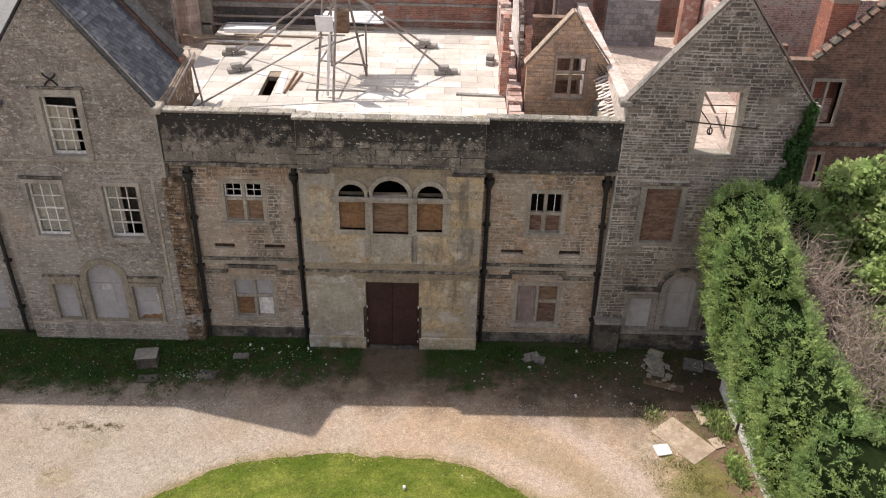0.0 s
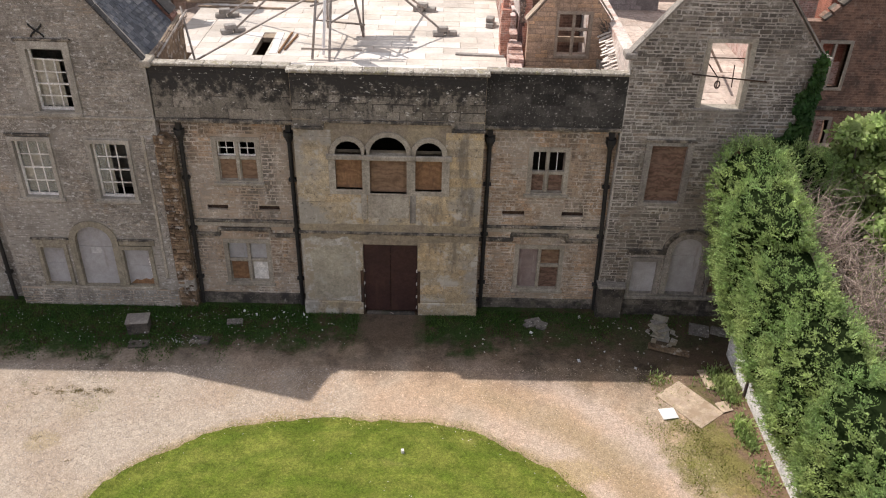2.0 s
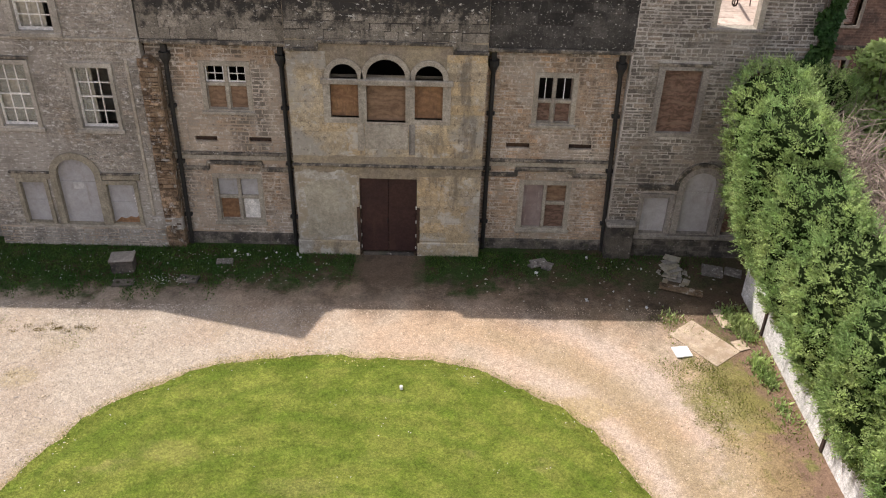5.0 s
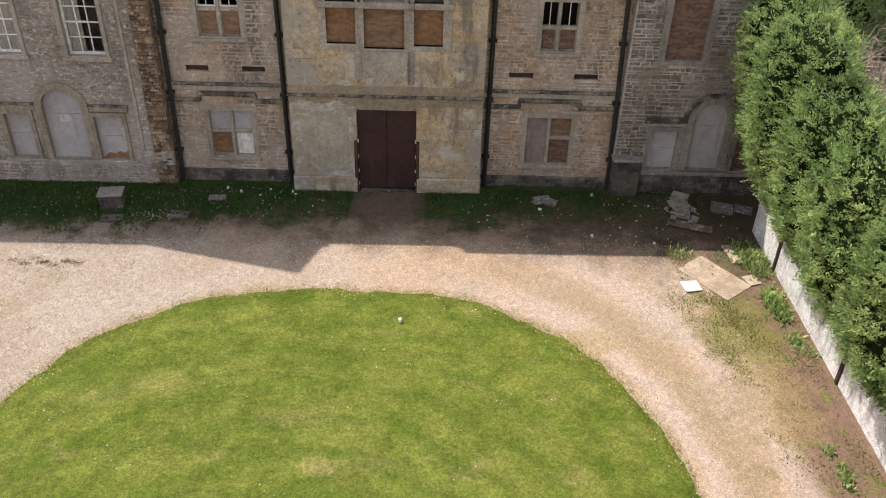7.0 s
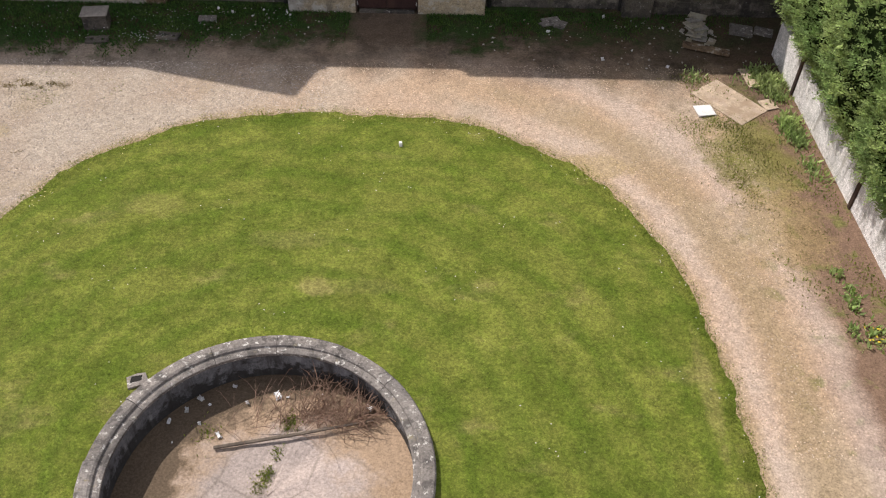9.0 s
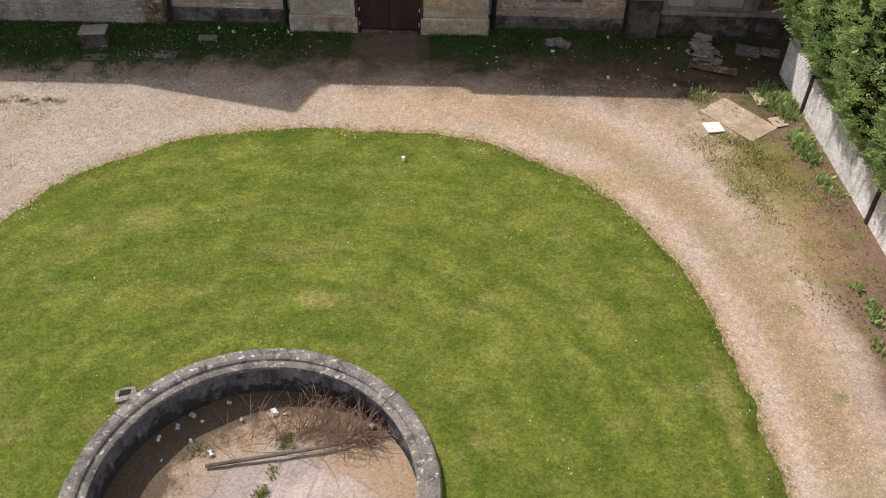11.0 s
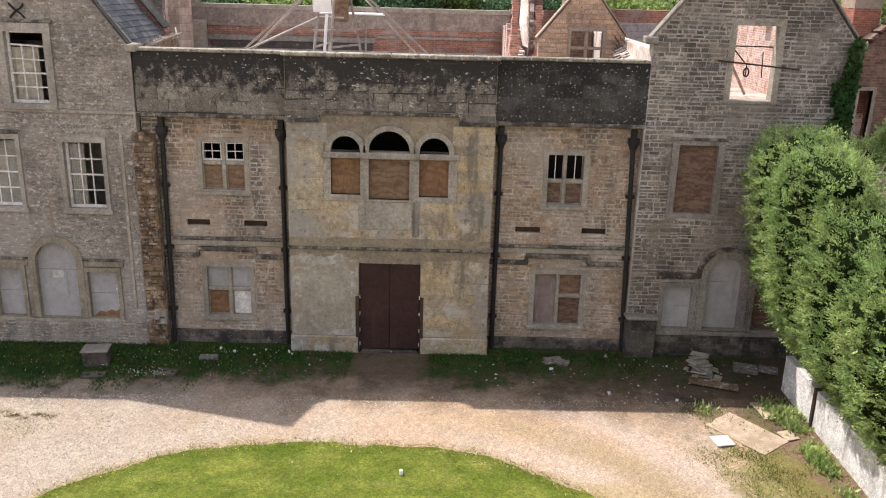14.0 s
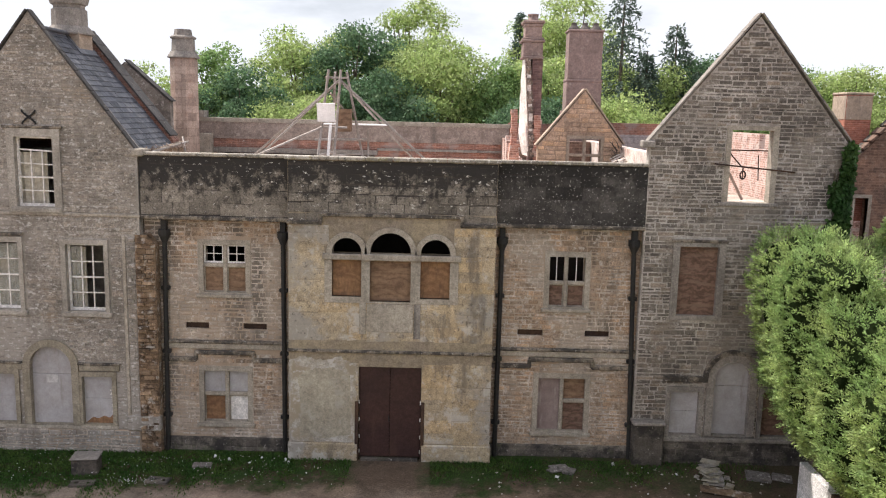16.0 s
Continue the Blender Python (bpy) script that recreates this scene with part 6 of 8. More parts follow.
plain_wall("wall_back", [(-12.4, 2.2, 12.95, 13.4, 0, 8.98)], "brick", "patched red brick back wall with a stone coping")
plain_wall("trim", [(-12.4, 2.25, 12.85, 13.5, 8.98, 9.14)], "dressed", "stone coping on the back wall", "coping")
plain_wall("trim", [(-12.4, -3.2, 12.8, 12.95, 7.75, 7.95), (-3.2, 2.0, 12.84, 12.95, 7.95, 8.05)], "dressed_dark", "dark stone ledge on the back wall", "ledge")
plain_wall("wall_back_east", [(5.4, 11, 13.3, 13.7, 0, 9.3), (2.2, 5.2, 13.3, 13.7, 0, 9.2)], "brick", "red brick rear wall")
plain_wall("wall_back_west", [(-12.6, -12.2, 5.6, 13.4, 0, 8.9)], "brick_brown", "dark brick rear side wall")
plain_wall("wall_pillar", [(-10.40, -9.95, 12.35, 12.85, 6.5, 8.5)], "dressed", "pale stone pier on the deck", "pillar")


plain_wall("trim", [(-12.4, -10.3, 12.8, 13.45, 9.14, 9.42)], "dressed_dark", "higher stone coping at the end of the back wall", "coping")
# the left panel paints the dark of an opening beside the pier
plain_wall("wall_niche", [(-12.2, -10.5, 12.70, 12.94, 6.6, 7.9), (-9.8, -3.3, 12.86, 12.945, 7.0, 7.72)], "soot_stone", "dark panels at the foot of the back wall, one stained, one for an unlit opening")
plain_wall("wall_back_band", [(-12.4, 2.2, 12.90, 12.95, 8.30, 8.98)], "render_brown", "grey brown render band on the back wall")
plain_wall("trim", [(-12.4, 2.0, 12.55, 12.62, 7.40, 7.47), (-12.4, 2.0, 12.35, 12.42, 7.10, 7.17)], "pole", "weathered rails along the back wall", "rail")


def ragged_wall():
    """The broken cross wall between the deck and the void."""
    rng = random.Random(5)
    bm = bmesh.new()
    y = 1.3
    while y < 12.9:
        d = rng.uniform(0.25, 0.6)
        h = 7.42 + 0.25 * noise.noise((y * 0.8, 0, 2)) + rng.uniform(-0.12, 0.12) + (0.5 if y > 7 else 0) + (0.6 if y > 9.5 else 0)
        box(bm, 1.9 + rng.uniform(0, 0.05), 2.35 + rng.uniform(-0.05, 0.06), y, min(y + d, 12.95), 0, h)
        y += d
    return tagged(part("wall_cross", bm, "pink_rubble", None), "broken plastered brick cross wall with ragged top", "wall", kind="structure")


ragged_wall()
plain_wall("wall_void", [(2.4, 5.0, 9.5, 9.9, 0, 8.6)], "brick_brown", "dark brick wall behind the dormer")
plain_wall("wall_block", [(6.2, 8.30, 11.25, 11.5, 6.9, 8.86)], "block_grey", "grey concrete block wall on the deck")
plain_wall("wall_pier", [(9.2, 9.86, 11.2, 11.75, 6.9, 9.3)], "brick_bright", "broken red brick pier", "pillar")
# near-black floors paint the shade down in the void
plain_wall("floor_void", [(2.35, 5.03, 1.0, 13.3, 3.8, 4.0), (-8.6, 5.0, 0.9, 13.0, 0.0, 0.1)], "dark", "near-black floor standing for the shade in the roofless rooms", "floor")


def dormer():
    d = thing("dormer_gable", (3.8, 4.3, 6.9), "small orange-brown stone dormer gable with an empty window", "gable")
    x0, x1, ax = 2.47, 5.08, 3.86
    hole = (3.44, 4.42, 7.5, 8.86)
    wall = part("wall", slab([(x0, 6.4), (x1, 6.4), (x1, 8.72), (ax, 10.33), (x0, 8.62)], [rect(*hole)], 4.25, 4.6), "mortar_dormer", d)
    half = lambda z: (x0 + max(0, z - 8.62) * (ax - x0) / 1.71, x1 - max(0, z - 8.72) * (x1 - ax) / 1.61)
    lay(wall, "stone", "rubble_dormer", courses(6.45, 10.2, x0, x1, (0.11, 0.17), (0.2, 0.45), [(hole[0] - 0.09, hole[1] + 0.09, hole[2] - 0.1, hole[3] + 0.10)], half, seed=61), 0.014, 200, None, 3, Matrix.Translation((0, 4.25, 0)))
    win = part("window", slab(rect(hole[0] - 0.08, hole[1] + 0.08, hole[2] - 0.08, hole[3] + 0.09), [rect(hole[0] + 0.006, hole[1] - 0.006, hole[2] + 0.006, hole[3] - 0.006)], 4.22, 4.4), "buff_stone", d, "empty mullioned window")
    part("mullion", boxes((3.87, 3.97, 4.27, 4.4, hole[2], hole[3]), bevel=0.015), "buff_stone", win)
    part("transom", boxes((hole[0], hole[1], 4.28, 4.39, 8.30, 8.39), bevel=0.015), "buff_stone", win)
    for a, za in ((x0 - 0.06, 8.60), (x1 + 0.06, 8.70)):
        gable_coping(d, a, za, ax, 10.36, 4.23, 4.62, "buff_stone")
    part("jamb", boxes((x1 - 0.3, x1 + 0.0, 1.0, 4.25, 6.4, 7.4)), "dressed", d, "low sloping side wall")
    rng = random.Random(3)
    for i in range(18):
        y = 1.1 + i * 0.16
        for k in range(2):
            bm = bmesh.new()
            box(bm, -0.17, 0.17, -0.06, 0.06, 0, 0.025, 0.006, pose(4.80 + 0.2 * k + rng.uniform(-0.04, 0.04), y, 7.52 + 0.048 * i + 0.10 * k, rng.uniform(-12, 12), -25 + rng.uniform(-10, 10), rng.uniform(-16, 16)))
            part("tile", bm, "pale_tile", d, "loose pale tile")
    bm = bmesh.new()
    for i in range(26):
        a = Vector((4.95 + rng.uniform(-0.15, 0.15), 4.1 + rng.uniform(-0.25, 0.1), 8.35 + rng.uniform(-0.3, 0.3)))
        stick(bm, a, a + Vector((rng.uniform(-0.3, 0.3), rng.uniform(-0.3, 0.2), rng.uniform(-0.1, 0.3))), 0.014, rng)
    part("twigs", bm, "bark", d, "dead climber at the gable's shoulder")
    return d


dormer()


def chimney(name, x0, x1, y0, y1, z0, z1, material, bands, pots=0, label="", cap=0.1):
    c = thing(name, ((x0 + x1) / 2, (y0 + y1) / 2, z0), label, "chimney", "chimneys")
    part("shaft", boxes((x0, x1, y0, y1, z0, z1), bevel=0.015), material, c)
    for z, grow, h in bands:
        bm = bmesh.new()
        box(bm, x0 - grow, x1 + grow, y0 - grow, y1 + grow, z, z + h, min(0.04, h / 3))
        part("band", bm, {"pink_stone": "pink_stone", "brick_red": "buff_stone"}.get(material, "dressed_dark"), c)
    for i in range(pots):
        px = x0 + (x1 - x0) * (i + 0.5) / pots
        bm = tube(bmesh.new(), (px, (y0 + y1) / 2, z1), (px, (y0 + y1) / 2, z1 + 0.2), 0.13, 10, 0.11)
        tube(bm, (px, (y0 + y1) / 2, z1 + 0.18), (px, (y0 + y1) / 2, z1 + 0.23), 0.13, 10)
        part("pot", bm, "brick_brown", c, "clay chimney pot")
    return c


def prism(sides, rows, cx, cy):
    """A column of so many sides: rows of height and half width, from the bottom up."""
    bm = bmesh.new()
    k = 1 / math.cos(math.pi / sides)
    loops = []
    for z, r in rows:
        loops.append([bm.verts.new((cx + r * k * math.cos(2 * math.pi * (i + 0.5) / sides), cy + r * k * math.sin(2 * math.pi * (i + 0.5) / sides), z)) for i in range(sides)])
    for a, b in zip(loops, loops[1:]):
        for i in range(sides):
            bm.faces.new((a[i], a[(i + 1) % sides], b[(i + 1) % sides], b[i]))
    bm.faces.new(loops[-1])
    bm.faces.new(list(reversed(loops[0])))
    return bm


def eight_sided_chimney(cx, cy, z0, base, skirt, drum, crown, shaft, cap, label, flue=False):
    """Square or eight-sided foot, sloping skirt, drum and moulded crown."""
    c = thing("chimney", (cx, cy, z0), label, "chimney", "chimneys")
    part("shaft", prism(*base, cx, cy), shaft, c)
    part("skirt", prism(8, skirt, cx, cy), cap, c, "sloping lichened skirt stone")
    part("drum", prism(8, drum, cx, cy), cap, c)
    part("crown", prism(8, crown, cx, cy), cap, c, "moulded crown")
    if flue:
        part("flue", prism(8, [(crown[-1][0], 0.22), (crown[-1][0] + 0.12, 0.2)], cx, cy), "soot_stone", c)
    return c


eight_sided_chimney(-11.40, 3.12, 10.6, (4, [(10.6, 0.45), (11.57, 0.45)]), [(11.53, 0.62), (11.57, 0.625), (11.77, 0.48)], [(11.77, 0.455), (12.23, 0.45), (12.27, 0.41)],
                    [(12.27, 0.39), (12.35, 0.40), (12.39, 0.47), (12.69, 0.55), (12.75, 0.55), (12.77, 0.46), (13.28, 0.44), (13.33, 0.52), (13.45, 0.52)], "buff_stone", "dressed_dark", "tall moulded eight-sided stone chimney on the slate roof")
eight_sided_chimney(-10.76, 11.75, 6.5, (8, [(6.5, 0.50), (11.46, 0.485)]), [(11.42, 0.57), (11.46, 0.575), (11.68, 0.45)], [(11.68, 0.42), (12.16, 0.40)],
                    [(12.16, 0.45), (12.22, 0.47), (12.27, 0.40), (12.30, 0.33), (12.52, 0.29)], "chimney_buff", "dressed_dark", "slender eight-sided stone chimney with a dark moulded cap")


def slim_chimney():
    c = thing("chimney", (2.34, 5.9, 7.0), "slim pinkish chimney with one torn white side", "chimney", "chimneys")
    part("shaft", boxes((2.32, 2.66, 5.5, 6.25, 7.0, 11.32), bevel=0.01), "brick_plum", c, "dark plum brick flue")
    part("shaft", boxes((2.02, 2.64, 5.48, 6.27, 11.40, 11.84), bevel=0.012), "pink_stone", c)
    part("band", boxes((1.98, 2.68, 5.44, 6.31, 11.32, 11.40), bevel=0.02), "pink_stone", c)
    part("band", boxes((1.95, 2.70, 5.42, 6.33, 11.84, 11.92), (2.00, 2.66, 5.46, 6.29, 11.92, 11.99), bevel=0.02), "pink_stone", c)
    part("neck", boxes((2.06, 2.60, 5.52, 6.23, 11.99, 12.32), bevel=0.012), "pink_stone", c)
    part("cap", boxes((2.03, 2.63, 5.48, 6.27, 12.32, 12.42), (1.98, 2.68, 5.44, 6.31, 12.42, 12.52), bevel=0.025), "pink_stone", c, "moulded chimney cap")
    part("pot", prism(8, [(12.52, 0.20), (12.66, 0.14), (12.70, 0.17), (12.74, 0.17)], 2.33, 5.88), "pink_stone", c)


slim_chimney()


def broad_chimney():
    x0, x1, y0, y1 = 4.32, 5.64, 11.6, 12.5
    c = thing("chimney", (4.98, 12.05, 6.5), "broad reddish rendered chimney with clay pots", "chimney", "chimneys")
    part("shaft", boxes((x0, x1, y0, y1, 10.98, 12.78), bevel=0.015), "pink_stone", c)
    part("foot", boxes((x0 - 0.03, x1 + 0.03, y0 - 0.03, y1 + 0.03, 6.5, 10.86), (x0 - 0.14, x0, y0 + 0.1, y1 - 0.1, 6.5, 9.75), bevel=0.015), "pink_stone", c)
    part("band", boxes((x0 - 0.05, x1 + 0.05, y0 - 0.05, y1 + 0.05, 10.86, 10.98), bevel=0.03), "pink_stone", c)
    part("cap", boxes((x0 - 0.05, x1 + 0.05, y0 - 0.05, y1 + 0.05, 12.78, 12.87), bevel=0.02), "pink_stone", c)
    for px in (4.55, 4.98, 5.41):
        part("pot", prism(8, [(12.87, 0.24), (12.94, 0.21), (13.04, 0.12), (13.08, 0.10), (13.16, 0.10)], px, 12.05), "soot_stone", c, "squat dark chimney pot")


broad_chimney()
chimney("chimney", 13.92, 14.86, 8.6, 9.7, 6.0, 10.60, "brick_red", [(9.62, 0.012, 0.9), (10.52, 0.04, 0.1)], 0, "square chimney of red brick with a tan upper part")


def torn_side():
    """White plaster on the torn edge, the rubble core beside it and a stump of red brick."""
    bm = bmesh.new()
    rng = random.Random(19)
    split = lambda z: 2.12 + 0.22 * (11.32 - z) / 2.9
    rows = []
    for k in range(19):
        z = 8.2 + 3.1 * k / 18
        deep = (1.75 if z < 9.8 else 1.75 - 0.62 * (z - 9.8)) + rng.uniform(-0.10, 0.10)
        left = 2.10 + 0.14 * max(0.0, (8.9 - z) / 0.7) + rng.uniform(-0.012, 0.012) - 0.04 * (1.75 - deep)
        front = split(z) + rng.uniform(-0.02, 0.02)
        rows.append([bm.verts.new(p) for p in ((left, 5.36 + deep, z), (front, 5.36, z), (front + 0.12, 5.36, z), (left + 0.22, 5.36 + deep, z))])
    for a, b in zip(rows, rows[1:]):
        for i in range(4):
            bm.faces.new((a[i], a[(i + 1) % 4], b[(i + 1) % 4], b[i]))
    bm.faces.new(rows[-1])
    bm.faces.new(list(reversed(rows[0])))
    tagged(part("wall_torn", bm, "torn_white", None), "torn plaster edge of a lost gable wall", "wall", kind="structure")
    bm = bmesh.new()
    z = 8.2
    while z < 11.3:
        h = min(rng.uniform(0.07, 0.15), 11.32 - z)
        box(bm, split(z) - 0.04, split(z) + 0.13 + rng.uniform(-0.03, 0.05), 5.30 + rng.uniform(0, 0.08), 5.58, z, z + h)
        z += h
    tagged(part("wall_torn_core", bm, "speckled", None), "dark broken rubble core of a lost gable wall", "wall", kind="structure")
    bm = bmesh.new()
    for x0, x1, y0, y1, z0, z1 in ((1.74, 1.93, 5.6, 6.0, 7.0, 9.72), (1.70, 1.98, 5.4, 6.2, 7.0, 8.6), (2.44, 2.66, 5.32, 5.5, 7.0, 9.55)):
        z = z0
        while z < z1:
            box(bm, x0 + rng.uniform(-0.03, 0.02), x1 + rng.uniform(-0.02, 0.03), y0, y1, z, min(z + 0.15, z1))
            z += 0.15
    tagged(part("wall_stump", bm, "brick_bright", None), "broken stump of bright red brick", "wall", kind="structure")


torn_side()


def second_gable():
    g = thing("rear_gable", (-11.6, 9.4, 6), "dark rear gable wall with sloping coping", "gable")
    part("wall", slab([(-13.9, 5), (-10.45, 5), (-10.45, 9.72), (-12.05, 11.10), (-13.9, 9.5)], [], 9.0, 9.35), "rubble_right", g)
    gable_coping(g, -10.40, 9.72, -12.05, 11.16, 8.92, 9.45, "slate_edge")


second_gable()


def right_building():
    b = thing("east_building", (14, 8, 0), "red brick side range with empty windows and a tiled verge", "house wing", "manor house")
    holes = [rect(13.75, 14.75, 5.2, 6.9), rect(11.6, 12.5, 5.2, 6.9), rect(13.75, 14.75, 2.2, 3.9)]
    part("wall", slab([(10.4, -0.4), (20, -0.4), (20, 14.3), (13.6, 7.70), (10.4, 7.70)], holes, 8.0, 8.4), "brick_brown", b)
    for x0, x1, z0, z1 in ((13.75, 14.75, 5.2, 6.9), (11.6, 12.5, 5.2, 6.9), (13.75, 14.75, 2.2, 3.9)):
        win = part("window", slab(rect(x0 - 0.12, x1 + 0.12, z0 - 0.1, z1 + 0.12), [rect(x0, x1, z0, z1)], 7.96, 8.2), "dressed", b, "empty stone window")
        part("mullion", boxes(((x0 + x1) / 2 - 0.05, (x0 + x1) / 2 + 0.05, 8.0, 8.15, z0, z1), bevel=0.015), "dressed", win)
    part("string_course", boxes((10.4, 20, 7.9, 8.1, 4.3, 4.45), bevel=0.02), "moulding", b)
    rng = random.Random(2)
    d = Vector((6.4, 0, 6.6))
    ang = math.atan2(d.z, d.x)
    for r in range(2):
        for i in range(17):
            m = Matrix.Translation((13.5 + d.x * i / 24, 7.75 + 0.3 * r, 7.72 + d.z * i / 24 + 0.06 - 0.02 * r)) @ Matrix.Rotation(-ang + rng.uniform(-0.05, 0.05), 4, "Y")
            bm = bmesh.new()
            box(bm, 0, 0.30, 0, 0.30, 0, 0.09, 0.01, m)
            part("tile", bm, "brick_brown" if rng.random() < 0.7 else "plinth", b)
    part("back_wall", boxes((10.4, 20, 13.0, 13.4, 0, 8.6)), "pink_rubble", b, "ragged inner brick wall")
    part("inner_wall", boxes((10.4, 13.5, 10.6, 10.9, 0, 7.4)), "brick_brown", b, "dark inner cross wall")


right_building()


def courtyard_wall():
    """A low wall in the gap beside the gabled wing, with a ball at its end."""
    w = thing("courtyard_wall", (12.8, 3.6, 0), "low stone courtyard wall with round coping and a ball finial", "wall")
    part("wall", boxes((10.5, 13.3, 3.45, 3.75, -0.3, 4.66)), "rust_stone", w)
    part("pier", boxes((13.3, 13.8, 3.35, 3.85, -0.3, 4.78), bevel=0.02), "buff_stone", w)
    part("pier_cap", boxes((13.24, 13.86, 3.29, 3.91, 4.784, 4.90), bevel=0.03), "buff_stone", w)
    # the first four stones are darker, with the ivy's shade in their colour
    for i in range(7):
        part("coping_stone", tube(bmesh.new(), (10.52 + 0.39 * i, 3.6, 4.70), (10.89 + 0.39 * i, 3.6, 4.71 + 0.01 * (i % 2)), 0.19, 12), "pink_stone" if i < 4 else "buff_stone", w)
    bm = bmesh.new()
    bmesh.ops.create_uvsphere(bm, u_segments=20, v_segments=12, radius=0.24, matrix=Matrix.Translation((13.55, 3.6, 5.17)))
    tube(bm, (13.55, 3.6, 4.89), (13.55, 3.6, 5.0), 0.13, 12)
    part("ball_finial", bm, "buff_stone", w, "weathered stone ball", True)


courtyard_wall()

# ---- round basin ----


def ring(r0, r1, z0, z1, a0=0.0, a1=2 * math.pi, n=96, bevel=0.0):
    """A curved block between two radii, two heights and two angles round the basin's centre."""
    bm = bmesh.new()
    closed = a1 - a0 > 6.28
    k = n if closed else n + 1
    cols = []
    prof = ((r0, z0), (r1, z0), (r1, z1 - bevel), (r1 - bevel, z1), (r0 + bevel, z1), (r0, z1 - bevel))
    if bevel:
        # a rounded top, a step and a lip towards the water
        prof = ((r0 + 0.03, z0), (r1, z0), (r1, z1 - 0.05), (r1 - 0.03, z1 - 0.01), (r1 - 0.10, z1), (r0 + 0.17, z1 - 0.004), (r0 + 0.13, z1 - 0.03), (r0 + 0.12, z1 - 0.075), (r0 + 0.05, z1 - 0.085), (r0, z1 - 0.11), (r0, z1 - 0.16))
    m = len(prof)
    for i in range(k):
        a = a0 + (a1 - a0) * i / n
        c, s = math.cos(a), math.sin(a)
        cols.append([bm.verts.new((BASIN[0] + r * c, BASIN[1] + r * s, z)) for r, z in prof])
    for i in range(n):
        p, q = cols[i], cols[(i + 1) % k]
        for j in range(m):
            bm.faces.new((p[j], p[(j + 1) % m], q[(j + 1) % m], q[j]))
    if not closed:
        bm.faces.new(cols[0])
        bm.faces.new(list(reversed(cols[-1])))
    return bm


def basin():
    b = thing("round_basin", (BASIN[0], BASIN[1], -0.6), "empty round stone basin with a lichened rim", "basin")
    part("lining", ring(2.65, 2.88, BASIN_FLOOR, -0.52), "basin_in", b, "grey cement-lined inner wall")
    bm = bmesh.new()
    cells = 40
    grid = [[bm.verts.new((BASIN[0] + 2.72 * f * math.cos(2 * math.pi * i / 60), BASIN[1] + 2.72 * f * math.sin(2 * math.pi * i / 60), BASIN_FLOOR + 0.14 + 0.05 * noise.noise((f * 5, i * 0.3, 1)))) for i in range(60)] for f in (0.02, 0.15, 0.3, 0.45, 0.6, 0.75, 0.9, 1.0)]
    for p, q in zip(grid, grid[1:]):
        for i in range(60):
            bm.faces.new((p[i], p[(i + 1) % 60], q[(i + 1) % 60], q[i]))
    bm.faces.new(grid[0])
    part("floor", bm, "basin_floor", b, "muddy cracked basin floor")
    rng = random.Random(6)
    a = 0.2
    n = 13
    cuts = [a + 2 * math.pi * (i + rng.uniform(-0.18, 0.18)) / n for i in range(n)]
    for i in range(n):
        z = -0.36 + rng.uniform(-0.01, 0.01)
        end = cuts[i + 1] if i + 1 < n else cuts[0] + 2 * math.pi
        part("rim_stone", ring(2.56, 2.94 + rng.uniform(-0.012, 0.012), z - 0.22, z, cuts[i] + 0.0016, end - 0.0016, 12, 0.04), "basin", b)
    return b


basin()


def twig_pile(name, at, spread, reach, count, label, material="deadwood", thick=0.008, up=0.35, seed=1):
    rng = random.Random(seed)
    bm = bmesh.new()
    for _ in range(count):
        a = Vector(at) + Vector((rng.gauss(0, spread[0]), rng.gauss(0, spread[1]), abs(rng.gauss(0, spread[2]))))
        d = Vector((rng.uniform(-1, 1), rng.uniform(-1, 1), rng.uniform(-0.1, 1) * up)).normalized() * rng.uniform(0.4, 1) * reach
        stick(bm, a, a + d, thick * rng.uniform(0.6, 1.6), rng, reach * 0.08)
    return tagged(part(name, bm, material, None), label, "twigs", kind="stuff")


floor_z = BASIN_FLOOR + 0.16


def bramble(at, spread, count, reach, seed, lean):
    """Thin arching stems that rise from the floor and lean one way."""
    rng = random.Random(seed)
    bm = bmesh.new()
    for _ in range(count):
        a = Vector(at) + Vector((rng.gauss(0, spread[0]), rng.gauss(0, spread[1]), 0))
        d = (Vector(lean) + Vector((rng.gauss(0, 0.55), rng.gauss(0, 0.45), rng.uniform(0, 0.5)))).normalized() * reach * rng.uniform(0.4, 1)
        r = rng.uniform(0.0035, 0.0075)
        mid = a + d * 0.55 + Vector((0, 0, 0.12 * reach))
        tube(bm, a, mid, r, 4)
        tube(bm, mid, a + d + Vector((0, 0, -0.05 * reach)), r, 4, r * 0.5)
    tagged(part("dry_brambles", bm, "twig_red", None), "reddish dry bramble stems on the basin floor", "twigs", kind="stuff")


bramble((-2.1, -12.95, floor_z), (0.36, 0.16), 170, 0.95, 3, (0.35, 0.5, 0.35))
bramble((-3.2, -12.95, floor_z), (0.40, 0.22), 45, 0.9, 4, (0.5, 0.7, 0.12))
bramble((-1.55, -12.95, floor_z), (0.2, 0.15), 60, 0.6, 5, (0.7, 0.1, 0.1))
bramble((-2.3, -12.2, floor_z), (0.25, 0.08), 26, 0.8, 6, (0.25, 0.15, 0.9))
bm = tube(bmesh.new(), (-4.13, -13.62, floor_z + 0.05), (-2.6, -13.32, floor_z + 0.10), 0.035, 7)
tube(bm, (-2.6, -13.32, floor_z + 0.10), (-1.3, -12.98, floor_z + 0.07), 0.033, 7, 0.018)
tagged(part("wooden_pole", bm, "bark", None), "long brown wooden pole lying on the basin floor", "pole")


